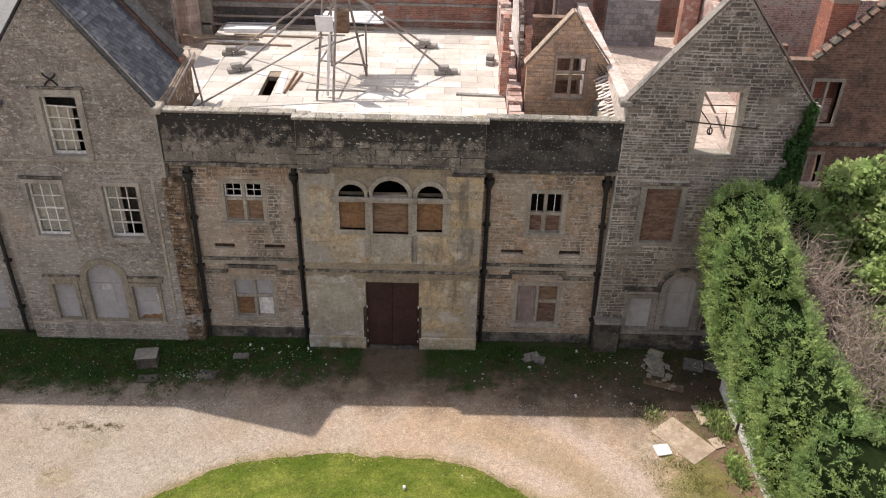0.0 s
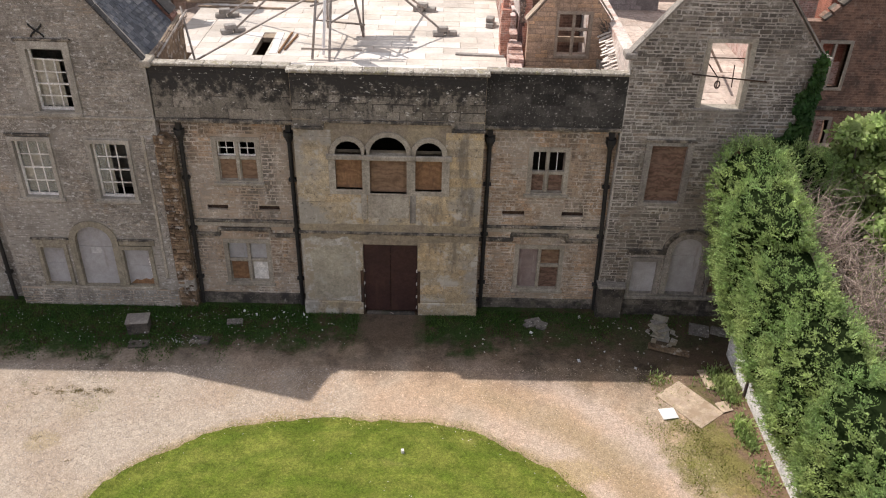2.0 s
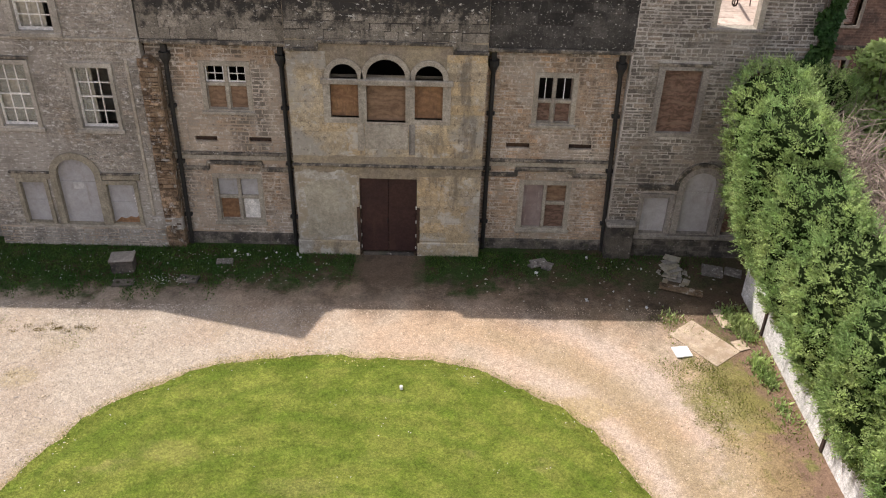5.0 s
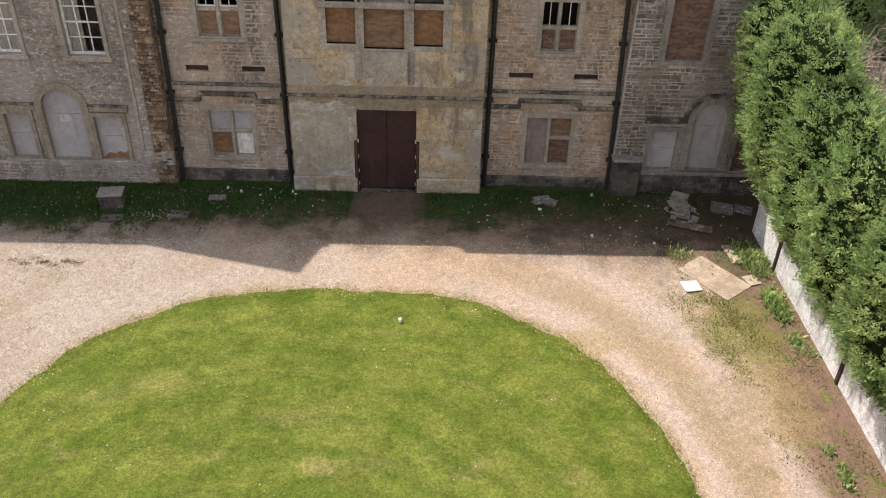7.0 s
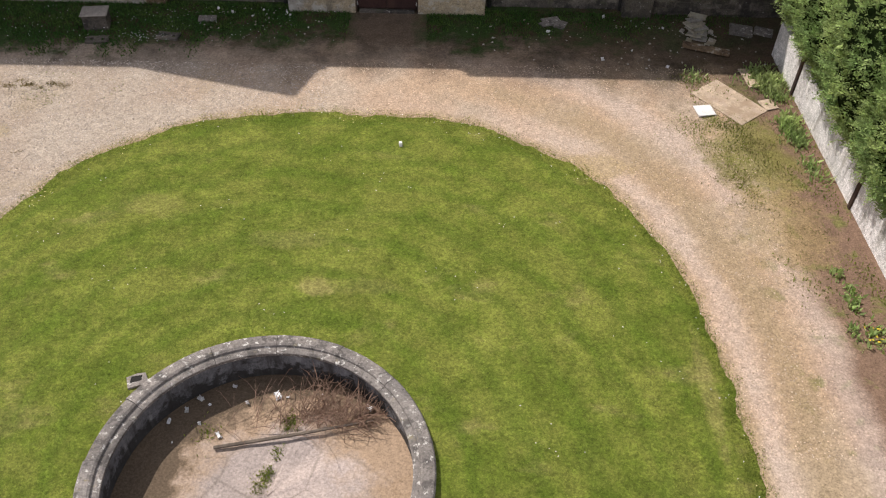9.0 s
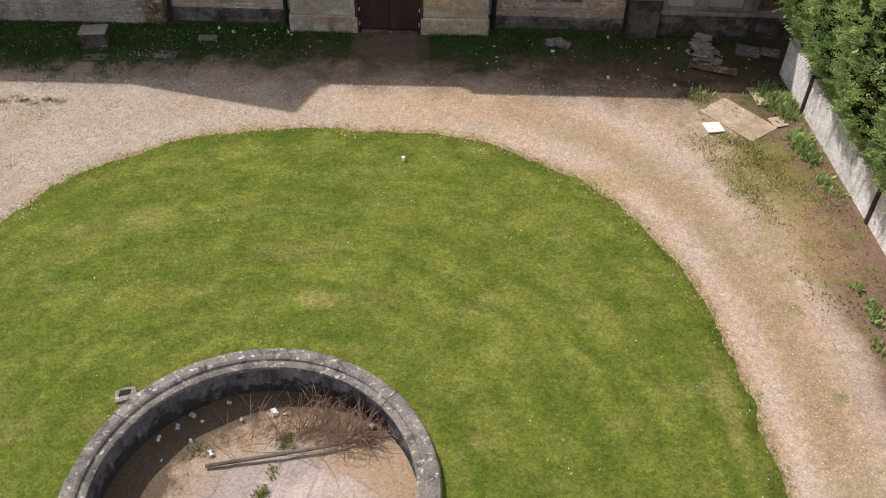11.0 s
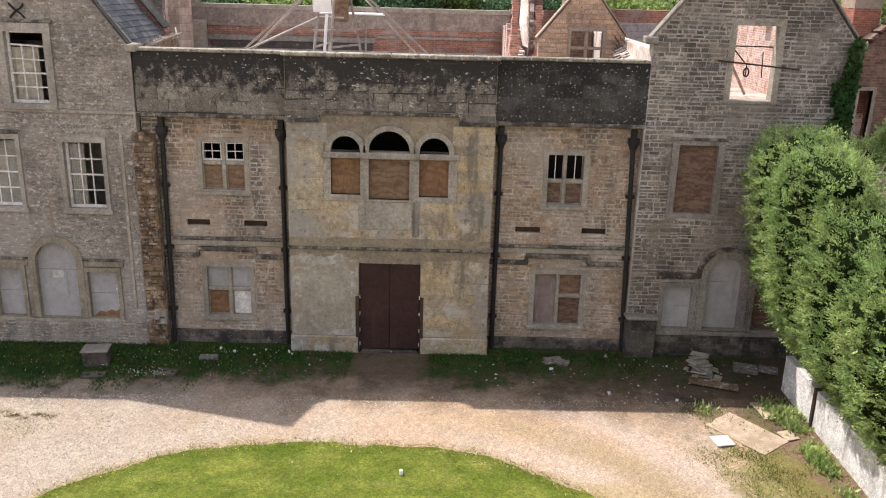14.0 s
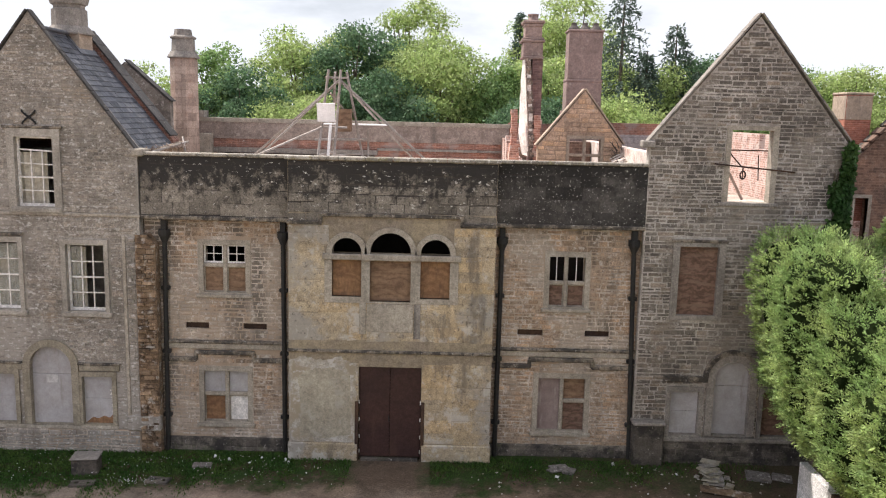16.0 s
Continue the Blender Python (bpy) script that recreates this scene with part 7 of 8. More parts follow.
def rubbish(name, at, size, material, label, category, turn=0.0, tilt=0.0, bevel=0.006, group=""):
    bm = bmesh.new()
    sx, sy, sz = size
    box(bm, -sx / 2, sx / 2, -sy / 2, sy / 2, 0, sz, min(bevel, sz / 3), pose(*at, tilt, tilt * 0.6, turn))
    rng = random.Random(int(at[0] * 100) + int(at[1] * 37))
    for v in bm.verts:
        v.co += Vector((rng.uniform(-1, 1), rng.uniform(-1, 1), 0)) * min(sx, sy) * (0.05 if name != "litter_scrap" else 0.22)
    return tagged(part(name, bm, material, None), label, category, group)


rng = random.Random(12)
for x, y, s in ((-3.16, -12.44, 0.20), (-2.95, -12.46, 0.10), (-4.60, -12.53, 0.14), (-4.80, -12.80, 0.10), (-5.06, -13.05, 0.17), (-4.40, -12.66, 0.08), (-4.10, -13.33, 0.16), (-1.40, -12.65, 0.17), (-4.0, -12.24, 0.09), (-4.5, -13.1, 0.05), (-4.9, -13.5, 0.06), (-3.7, -12.6, 0.06), (-2.3, -12.4, 0.07)):
    rubbish("litter_scrap", (x, y, floor_z + 0.0), (s * 0.7, s * rng.uniform(0.3, 0.6), 0.04), "litter", "crumpled white litter on the basin floor", "litter", rng.uniform(0, 180), rng.uniform(-28, 28), 0.018, group="litter in the basin")

bm = slab([(-0.17, -0.15), (0.10, -0.17), (0.20, -0.10), (0.19, 0.08), (0.05, 0.12), (-0.15, 0.10)], [[(-0.12, -0.05), (0.09, -0.07), (0.13, 0.05), (-0.06, 0.085)]], 0, 0.12)
bmesh.ops.transform(bm, matrix=pose(-5.62, -12.66, ground_z(-5.7, -12.5) + 0.064, -90, 0, 25), verts=bm.verts)
hole_stone = tagged(part("drain_stone", bm, "basin", None), "pierced drain stone set in the lawn", "stone")
# black plate paints the shade down the drain
bm = bmesh.new()
box(bm, -0.15, 0.13, -0.095, 0.07, -0.02, 0.0, 0, pose(-5.62, -12.66, ground_z(-5.7, -12.5) + 0.056, 0, 0, 25))
part("drain_mouth_shade", bm, "dark", hole_stone, "black plate for the shade in the drain mouth")

# ---- garden wall ----


def garden_wall():
    w = thing("garden_wall", (9.1, -8, -0.3), "low white pebbledashed garden wall with dark posts", "wall")
    line = lambda y: 8.90 + 0.03 * max(0, -2 - y)
    ys = [-1.55, -3.40, -7.65, -11.95, -16.3]
    for y0, y1 in zip(ys, ys[1:]):
        bm = bmesh.new()
        n = 8
        for i in range(n):
            a, b = y0 + (y1 - y0) * i / n, y0 + (y1 - y0) * (i + 1) / n
            xa, xb = line(a), line(b)
            za, zb = ground_z(xa, a), ground_z(xb, b)
            vs = [bm.verts.new(p) for p in ((xa, a, za - 0.2), (xb, b, zb - 0.2), (xb, b, zb + 1.0), (xa, a, za + 1.0), (xa + 0.2, a, za - 0.2), (xb + 0.2, b, zb - 0.2), (xb + 0.2, b, zb + 1.0), (xa + 0.2, a, za + 1.0))]
            for q in ((0, 1, 2, 3), (7, 6, 5, 4), (3, 2, 6, 7), (0, 4, 5, 1)) + (((0, 3, 7, 4),) if i == 0 else ()) + (((1, 5, 6, 2),) if i == n - 1 else ()):
                bm.faces.new([vs[k] for k in q])
        bmesh.ops.remove_doubles(bm, verts=bm.verts, dist=0.001)
        part("panel", bm, "pebbledash", w)
        part("post", boxes((line(y1) - 0.045, line(y1) + 0.24, y1 - 0.06, y1 + 0.06, ground_z(9, y1) - 0.2, ground_z(9, y1) + 1.04), bevel=0.01), "rust", w, "dark post")


garden_wall()

# ---- foliage ----


def quads(name, centre, along, across, material, parent, label="", kind="stuff"):
    """Many small leaf blades: a pointed quad at each centre."""
    n = len(centre)
    v = np.empty((n, 4, 3))
    v[:, 0], v[:, 1], v[:, 2], v[:, 3] = centre, centre + along * 0.5 + across, centre + along, centre + along * 0.5 - across
    me = bpy.data.meshes.new(name)
    me.vertices.add(n * 4)
    me.vertices.foreach_set("co", v.reshape(-1))
    me.loops.add(n * 4)
    me.loops.foreach_set("vertex_index", np.arange(n * 4, dtype=np.int32))
    me.polygons.add(n)
    me.polygons.foreach_set("loop_start", np.arange(0, n * 4, 4, dtype=np.int32))
    me.polygons.foreach_set("loop_total", np.full(n, 4, dtype=np.int32))
    me.update(calc_edges=True)
    me.materials.append(M[material])
    return tagged(put(name, me, parent, label), kind=kind)


def unit(a):
    return a / np.maximum(np.linalg.norm(a, axis=1, keepdims=True), 1e-6)


def lumps(rs, p, waves, k):
    """A smooth bumpy field on points, from a few random waves."""
    f = np.zeros(len(p))
    for _ in range(waves):
        f += np.sin(p @ rs.normal(0, k, 3) + rs.uniform(0, 6.28))
    return f / waves


def cypress(cx, cy, h, rl, rr, ry, lean, seed, group="cypresses along the garden wall"):
    """A cypress that leans over the wall: shell painted dark as inner shade, feathery upright tufts of small sprays."""
    rs = np.random.RandomState(seed)
    z0 = ground_z(cx, cy) - 0.1
    t = thing("cypress_tree", (cx, cy, z0), "dense bright green cypress tree behind the garden wall", "tree", group)
    prof = lambda f: np.interp(f, [0.0, 0.17, 0.23, 0.33, 0.5, 0.68, 0.84, 0.92, 0.97, 1.0], [0.05, 0.10, 0.26, 0.52, 0.78, 0.93, 1.0, 0.96, 0.84, 0.25])
    part("trunk", tube(bmesh.new(), (cx, cy, z0), (cx - lean * 0.6, cy, z0 + h * 0.8), 0.16, 8, 0.05), "bark", t)

    def place(f, a, inset):
        c = np.cos(a)
        r = prof(f)
        p = np.stack([np.where(c < 0, rl, rr) * r * c, ry * r * np.sin(a), h * f], 1)
        rs2 = np.random.RandomState(seed + 77)
        bump = 1 + 0.09 * lumps(rs2, p, 5, 1.5) + 0.19 * lumps(rs2, p, 5, 3.2) + 0.17 * lumps(rs2, p, 5, 6.5)
        p[:, :2] *= (bump * inset)[:, None]
        p[:, 2] *= 0.92 + 0.08 * bump
        p[:, 0] -= lean * np.clip((f - 0.15) / 0.3, 0, 1)
        return p + np.array([cx, cy, z0])

    # closed shell whose near-black colour paints the shade between the sprays
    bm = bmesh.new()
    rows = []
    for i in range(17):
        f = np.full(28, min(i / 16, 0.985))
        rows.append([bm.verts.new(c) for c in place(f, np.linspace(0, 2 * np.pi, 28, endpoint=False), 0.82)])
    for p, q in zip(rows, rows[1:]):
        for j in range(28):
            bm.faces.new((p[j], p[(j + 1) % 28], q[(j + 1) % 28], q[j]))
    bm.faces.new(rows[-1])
    part("inner_crown", bm, "cypress_core", t, "dark shell for the shade inside the crown")
    tufts = int(56 * math.pi * (rl + rr + ry) * 0.75 * h * 0.75)
    f = rs.uniform(0.10, 1, tufts) ** 0.8
    a = rs.uniform(0, 2 * np.pi, tufts)
    root = place(f, a, 0.80 + 0.17 * rs.uniform(0, 1, tufts) ** 0.7)
    out = unit(np.stack([np.cos(a), np.sin(a), 0.25 + 1.2 * f ** 7], 1))
    axis = unit(out * 0.85 + np.array([0, 0, 0.25]) + rs.normal(0, 0.30, (tufts, 3)))
    size = rs.uniform(0.18, 0.40, (tufts, 1)) * (1 + 0.3 * (f > 0.93))[:, None]
    # each spray is a flat fan of branchlets that lies across its own face
    face = unit(np.array([0, 0, 1.0]) + out * 0.6 + rs.normal(0, 0.45, (tufts, 3)))
    wide = unit(np.cross(axis, face))
    per = 36
    k = np.repeat(np.arange(tufts), per)
    n = len(k)
    twig = rs.randint(0, 7, (n, 1))
    ang = (twig - 3) * 0.30 + rs.normal(0, 0.04, (n, 1))
    start = 0.10 + 0.42 * (1 - np.abs(twig - 3) / 3.0)
    s = rs.uniform(0, 1, (n, 1))
    way = axis[k] * np.cos(ang) + wide[k] * np.sin(ang)
    p = root[k] + size[k] * (axis[k] * start + way * s * (0.62 - 0.07 * np.abs(twig - 3))) + rs.normal(0, 0.012, (n, 3))
    p[:, 2] -= (0.16 * size[k] * s ** 2)[:, 0]
    turn = rs.choice([-1.0, 1.0], (n, 1)) * rs.uniform(0.2, 0.9, (n, 1))
    d = unit(way + np.cross(way, face[k]) * turn + rs.normal(0, 0.16, (n, 3)))
    ln = rs.uniform(0.05, 0.095, (n, 1)) * (1.1 - 0.35 * s)
    side = unit(np.cross(d, face[k] + rs.normal(0, 0.35, (n, 3))))
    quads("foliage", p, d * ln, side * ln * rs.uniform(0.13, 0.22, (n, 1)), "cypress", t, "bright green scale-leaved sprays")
    return t


for i, (cx, cy, h, rl, rr, ry, lean) in enumerate(((9.45, -1.3, 6.9, 1.35, 0.35, 1.6, 0.55), (9.45, -3.2, 6.8, 1.2, 0.45, 1.6, 0.85), (9.45, -5.2, 6.1, 1.15, 0.45, 1.7, 0.8), (9.5, -7.2, 5.7, 1.15, 0.7, 1.7, 0.75), (9.6, -9.3, 5.4, 1.3, 1.2, 1.8, 0.55), (9.7, -11.4, 5.3, 1.3, 1.5, 1.8, 0.5), (9.8, -13.6, 5.2, 1.3, 1.6, 1.8, 0.4))):
    cypress(cx, cy, h, rl, rr, ry, lean, 100 + i)


def broadleaf(name, cx, cy, h, r, material, seed, label, leaf=0.19, clumps=52, per=370, base=None, low=0.32, group="trees behind the house", squash=1.0):
    """A trunk that forks into limbs, with leaf clumps round their ends."""
    rs = np.random.RandomState(seed)
    rng = random.Random(seed)
    z0 = ground_z(cx, cy) - 0.1 if base is None else base
    t = thing(name, (cx, cy, z0), label, "tree" if h > 5 else "bush", group)
    bm = bmesh.new()
    fork = Vector((cx, cy, z0 + h * low))
    tube(bm, (cx, cy, z0), fork, h * 0.022, 8, h * 0.015)
    centres = []
    for k in range(clumps):
        u = rs.normal(0, 1, 3)
        u /= np.linalg.norm(u)
        u[2] = u[2] * 0.9 + 0.1
        rad = 0.88 * rs.uniform(0.05, 1.0) ** 0.42
        c = np.array([cx, cy, z0 + h * (low + 1) / 2]) + u * np.array([r, r * squash, h * (1 - low) / 2]) * rad
        centres.append(c)
        if k % 2 == 0:
            mid = fork.lerp(Vector(c), 0.5) + Vector((rng.uniform(-1, 1), rng.uniform(-1, 1), 0.4)) * r * 0.08
            tube(bm, fork, mid, h * 0.009, 6, h * 0.006)
            tube(bm, mid, c, h * 0.006, 5, h * 0.002)
    part("trunk", bm, "bark", t, "branching trunk")
    cen, alo, acr = [], [], []
    for c in centres:
        n = int(per * rs.uniform(0.7, 1.4))
        size = r * rs.uniform(0.30, 0.46)
        u = unit(rs.normal(0, 1, (n, 3)))
        u[:, 2] = np.abs(u[:, 2]) * 0.9 - 0.25
        p = c + u * size * rs.uniform(0.55, 1.05, (n, 1))
        d = unit(u * 0.6 + rs.normal(0, 0.6, (n, 3)) - np.array([0, 0, 0.25]))
        ln = leaf * rs.uniform(0.6, 1.3, (n, 1))
        cen.append(p), alo.append(d * ln), acr.append(unit(np.cross(d, unit(u + rs.normal(0, 0.7, (n, 3))) + 0.01)) * ln * 0.34)
        m = n // 7
        u = unit(rs.normal(0, 1, (m, 3)))
        d = unit(rs.normal(0, 1, (m, 3)))
        cen.append(c + u * size * 0.45), alo.append(d * leaf * 2.2), acr.append(unit(np.cross(d, u)) * leaf * 0.8)
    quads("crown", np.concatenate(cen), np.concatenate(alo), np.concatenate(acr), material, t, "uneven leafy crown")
    return t


def fir(cx, cy, h, r, seed):
    rs = np.random.RandomState(seed)
    z0 = -0.1
    t = thing("fir_tree", (cx, cy, z0), "tall dark conifer behind the house", "tree", "trees behind the house")
    part("trunk", tube(bmesh.new(), (cx, cy, z0), (cx, cy, z0 + h), h * 0.018, 8, 0.03), "bark", t)
    cen, alo, acr = [], [], []
    for k in range(70):
        f = 0.10 + 0.90 * (k + rs.uniform(-0.5, 0.5)) / 70
        for a in rs.uniform(0, 6.28, 5):
            reach = 1.15 * r * (1.04 - f) ** 0.85 * rs.uniform(0.7, 1.15) + 0.15
            n = max(8, int(44 * reach / r) + 8)
            s = np.sort(rs.uniform(0.1, 1, n))
            p = np.stack([cx + np.cos(a) * reach * s, cy + np.sin(a) * reach * s, z0 + h * f - 0.35 * reach * s ** 2 + rs.normal(0, 0.05, n)], 1)
            d = unit(np.array([np.cos(a) * 0.6, np.sin(a) * 0.6, -0.35]) + rs.normal(0, 0.55, (n, 3)))
            cen.append(p), alo.append(d * rs.uniform(0.18, 0.42, (n, 1))), acr.append(unit(np.cross(d, rs.normal(0, 1, (n, 3)))) * 0.06)
    quads("crown", np.concatenate(cen), np.concatenate(alo), np.concatenate(acr), "fir", t, "dark drooping needles")


TREES = ((-24, 45, 12.3, 4.2, "leaf_light"), (-18.0, 44, 13.6, 3.6, "leaf_mid"), (-15.0, 40, 12.2, 3.8, "leaf_dark"), (-11.3, 47, 16.0, 4.8, "leaf_light"), (-7.6, 45, 15.9, 4.4, "leaf_dark"),
         (-5.2, 40, 12.2, 4.0, "leaf_dark"), (-3.2, 58, 19.2, 4.2, "leaf_light"), (-1.3, 44, 14.4, 4.7, "leaf_light"), (3.8, 46, 13.6, 4.6, "leaf_mid"), (7.6, 48, 14.5, 4.6, "leaf_light"), (10.2, 56, 20.5, 5.0, "leaf_light"),
         (15.2, 47, 14.3, 4.4, "leaf_light"), (20.2, 46, 14.0, 4.0, "leaf_dark"), (26.5, 50, 15.0, 5.0, "leaf_mid"), (31.5, 46, 13.5, 5.0, "leaf_light"), (-30, 46, 12.0, 5.0, "leaf_mid"), (-10.5, 38, 10.6, 4.0, "leaf_light"), (6.5, 38, 10.8, 4.0, "leaf_dark"), (12, 38, 10.8, 4.2, "leaf_light"), (18, 38, 10.6, 4.2, "leaf_mid"), (24, 38, 10.2, 4.2, "leaf_light"))
WORDS = {"leaf_light": "broad tree in fresh light green leaf", "leaf_mid": "broad tree in mid green leaf", "leaf_dark": "dense tree with dark green leaves"}
for i, (x, y, h, r, mat) in enumerate(TREES):
    broadleaf("broadleaf_tree", x, y, h * 1.05, r * 1.08, mat, 300 + i, WORDS[mat])
for x, y, h, r, s in ((12.9, 44, 19.4, 6.0, 1), (17.3, 45, 16.8, 4.4, 2), (14.4, 42, 14.5, 3.4, 3), (5.9, 54, 18.6, 1.9, 4), (18.6, 43, 13.2, 2.4, 5)):
    fir(x, y, h, r, 500 + s)

broadleaf("sycamore_bush", 12.7, 0.0, 8.1, 1.7, "leaf_light", 41, "light green sycamore bush behind the cypresses", leaf=0.17, clumps=40, per=260, low=0.25, group="shrubs by the garden wall")
broadleaf("sycamore_bush", 13.4, -2.2, 7.2, 1.8, "leaf_light", 42, "light green sycamore bush behind the cypresses", leaf=0.17, clumps=38, per=250, low=0.25, group="shrubs by the garden wall")
cypress(10.05, -0.30, 6.45, 0.95, 1.15, 0.75, 0.0, 120)
broadleaf("evergreen_bush", 12.8, -4.4, 5.9, 1.6, "leaf_light", 44, "green shrub among dead stems", leaf=0.14, clumps=34, per=240, low=0.2, group="shrubs by the garden wall")
broadleaf("evergreen_bush", 11.4, -4.2, 4.3, 1.5, "leaf_light", 45, "green shrub under dead stems", leaf=0.13, clumps=34, per=260, low=0.15, group="shrubs by the garden wall")
broadleaf("evergreen_bush", 12.2, -7.0, 4.2, 1.7, "leaf_mid", 46, "green shrub under dead stems", leaf=0.13, clumps=34, per=260, low=0.15, group="shrubs by the garden wall")
for x, y, z, k in ((9.95, -1.5, 4.7, 21), (10.1, -2.8, 4.6, 22), (10.4, -4.1, 4.3, 23), (10.4, -5.7, 4.0, 24)):
    twig_pile("dead_stems", (x, y, z), (0.50, 0.75, 0.45), 1.15, 420, "tangle of dead brown stems behind the cypresses", thick=0.0065, up=1.0, seed=k)


def ivy():
    rs = np.random.RandomState(9)
    n = 5200
    z = rs.uniform(4.6, 9.0, n)
    reach = np.interp(z, [4.6, 6.2, 7.0, 8.0, 9.0], [1.25, 0.80, 0.52, 0.42, 0.16]) * (1 + 0.25 * np.sin(z * 5.1) + 0.15 * np.sin(z * 13))
    x = 10.42 - reach * rs.uniform(0, 1, n) ** 1.1
    p = np.stack([x, 0.44 - 0.16 * rs.uniform(0, 1, n), z], 1)
    m = n // 3
    p[:m, 0] = 10.40 + 0.12 * rs.uniform(0, 1, m)
    p[:m, 1] = rs.uniform(0.4, 1.2, m)
    d = unit(np.array([0, -0.35, -0.6]) + rs.normal(0, 0.5, (n, 3)))
    t = thing("ivy", (10.2, 0.45, 4.6), "dark green ivy climbing the corner of the gabled wing", "climber")
    quads("leaves", p, d * rs.uniform(0.09, 0.17, (n, 1)), unit(np.cross(d, np.array([0.1, -1, 0.2]) + rs.normal(0, 0.4, (n, 3)))) * 0.055, "ivy", t)
    rng = random.Random(4)
    bm = bmesh.new()
    for k in range(5):
        pts = [Vector((10.3 - 0.06 * k + rng.uniform(-0.1, 0.1), 0.45, 0.2 + i * 1.0)) for i in range(9)]
        for a, b in zip(pts, pts[1:]):
            tube(bm, a, b, 0.025, 5)
    part("stem", bm, "bark", t)


ivy()

# ---- hoist and clutter on the deck ----


def hoist():
    h = thing("timber_hoist", (-4.0, 6.3, 7.0), "rough pole hoist tower braced on the roof deck", "hoist")
    z = 7.02
    top = 10.85
    legs = [((-4.55, 4.68, z), (-4.28, 6.1, top)), ((-3.98, 4.62, z), (-3.88, 6.1, top)), ((-4.45, 8.1, z), (-4.12, 6.5, top - 0.05)), ((-3.05, 7.1, z), (-3.72, 6.4, top - 0.05))]
    for a, b in legs:
        part("leg", tube(bmesh.new(), a, b, 0.045, 7), "pole", h)
    tie = ((-4.9, 4.75, 7.35), (-2.9, 4.75, 7.35)), ((-4.5, 5.2, 8.1), (-4.3, 7.6, 8.1)), ((-3.95, 5.2, 8.1), (-3.25, 7.0, 8.1)), ((-4.6, 5.3, 8.6), (-3.1, 6.9, 8.6)), ((-4.5, 5.55, 9.0), (-3.6, 5.55, 9.0)), ((-4.35, 6.9, 9.5), (-3.5, 6.7, 9.5)), ((-4.4, 6.1, 10.6), (-3.65, 6.2, 10.6)), ((-4.2, 6.0, 10.1), (-3.7, 6.6, 9.4)), ((-3.9, 6.0, 10.2), (-4.3, 6.7, 9.3)), ((-3.05, 7.1, 7.1), (-3.05, 7.1, 8.9)), ((-2.9, 6.0, 7.8), (-4.6, 6.4, 7.8))
    for a, b in tie:
        part("ledger", tube(bmesh.new(), a, b, 0.035, 7), "pole", h)
    for b in ((-0.15, 7.5, 7.08), (-0.95, 10.4, 7.08), (-7.7, 7.25, 7.08), (-8.3, 9.05, 7.08)):
        part("brace", tube(bmesh.new(), (-3.95, 6.4, 10.55), b, 0.04, 7), "pole", h, "long slanting brace")
    part("brace", tube(bmesh.new(), (-8.5, 3.6, 7.05), (-4.4, 5.4, 9.0), 0.035, 7), "pole", h)
    bm = bmesh.new()
    box(bm, -0.29, 0.29, -0.02, 0.02, 0, 0.62, 0.005, pose(-4.24, 5.35, 9.18, 20, 0, 0))
    part("panel", bm, "sheet", h, "white sheet board")
    bm = bmesh.new()
    for i in range(5):
        box(bm, -0.75 + 0.12 * (i % 3), 1.45 - 0.15 * (i % 2), i * 0.26, i * 0.26 + 0.23, 0, 0.04, 0.004, pose(-3.85, 6.75, 9.06, 0, 0, 2 * i - 3))
    part("platform", bm, "sheet", h, "pale plank platform")
    part("winch_box", boxes((-4.0, -3.55, 6.2, 6.6, 8.85, 9.6), bevel=0.02), "ply", h, "brown boarded winch box")
    bm = tube(bmesh.new(), (-4.22, 5.0, 7.05), (-4.1, 5.3, 9.1), 0.05, 7)
    part("guide", bm, "sheet", h, "white guide rail")


hoist()


def counterweight(x, y, turn):
    c = thing("concrete_block", (x, y, 7.0), "grey concrete counterweight blocks on the deck", "block", "counterweights on the deck")
    for dx, dy, dz in ((-0.25, 0, 0), (0.22, 0.05, 0), (-0.1, 0.02, 0.16)):
        bm = bmesh.new()
        box(bm, dx - 0.2, dx + 0.2, dy - 0.14, dy + 0.14, dz, dz + 0.155, 0.015, pose(x, y, 7.005, 0, 0, turn))
        part("block", bm, "cblock", c)


for x, y, a in ((-8.3, 9.05, 10), (-7.7, 7.25, 25), (-0.95, 10.4, -8), (-0.15, 7.5, 5), (1.55, 8.9, 80)):
    counterweight(x, y, a)
rubbish("loose_plank", (1.03, 5.45, 7.005), (1.65, 0.16, 0.06), "cblock", "dark grey plank on the roof deck", "plank", -3)
for k, (a, b) in enumerate((((-5.75, 5.2, 7.04), (-5.62, 7.3, 7.04)), ((-5.6, 5.5, 7.04), (-5.4, 7.1, 7.04)))):
    tagged(part("loose_pole", tube(bmesh.new(), a, b, 0.04, 7), "ply_orange", None), "orange wooden pole on the roof deck", "pole", "loose poles on the deck")
rubbish("hatch_board", (-6.0, 6.3, 7.002), (0.24, 2.2, 0.02), "sheet", "pale board beside the deck hatch", "board", 2)
rubbish("sheet_board", (-8.3, 12.2, 7.005), (2.1, 0.9, 0.14), "sheet", "thick white sheet board on the deck", "board", 2)
for i, (x, y, l, t) in enumerate(((-9.2, 11.1, 3.2, 1), (-7.0, 11.3, 3.6, -2), (-9.0, 10.8, 2.6, 0), (-6.2, 12.3, 2.8, 3), (-8.0, 10.2, 3.4, -1), (-4.4, 12.4, 2.4, 2))):
    rubbish("loose_timber", (x, y, 7.005), (l, 0.1, 0.07), "timber", "weathered timber lying on the deck", "timber", t, group="timbers on the deck")
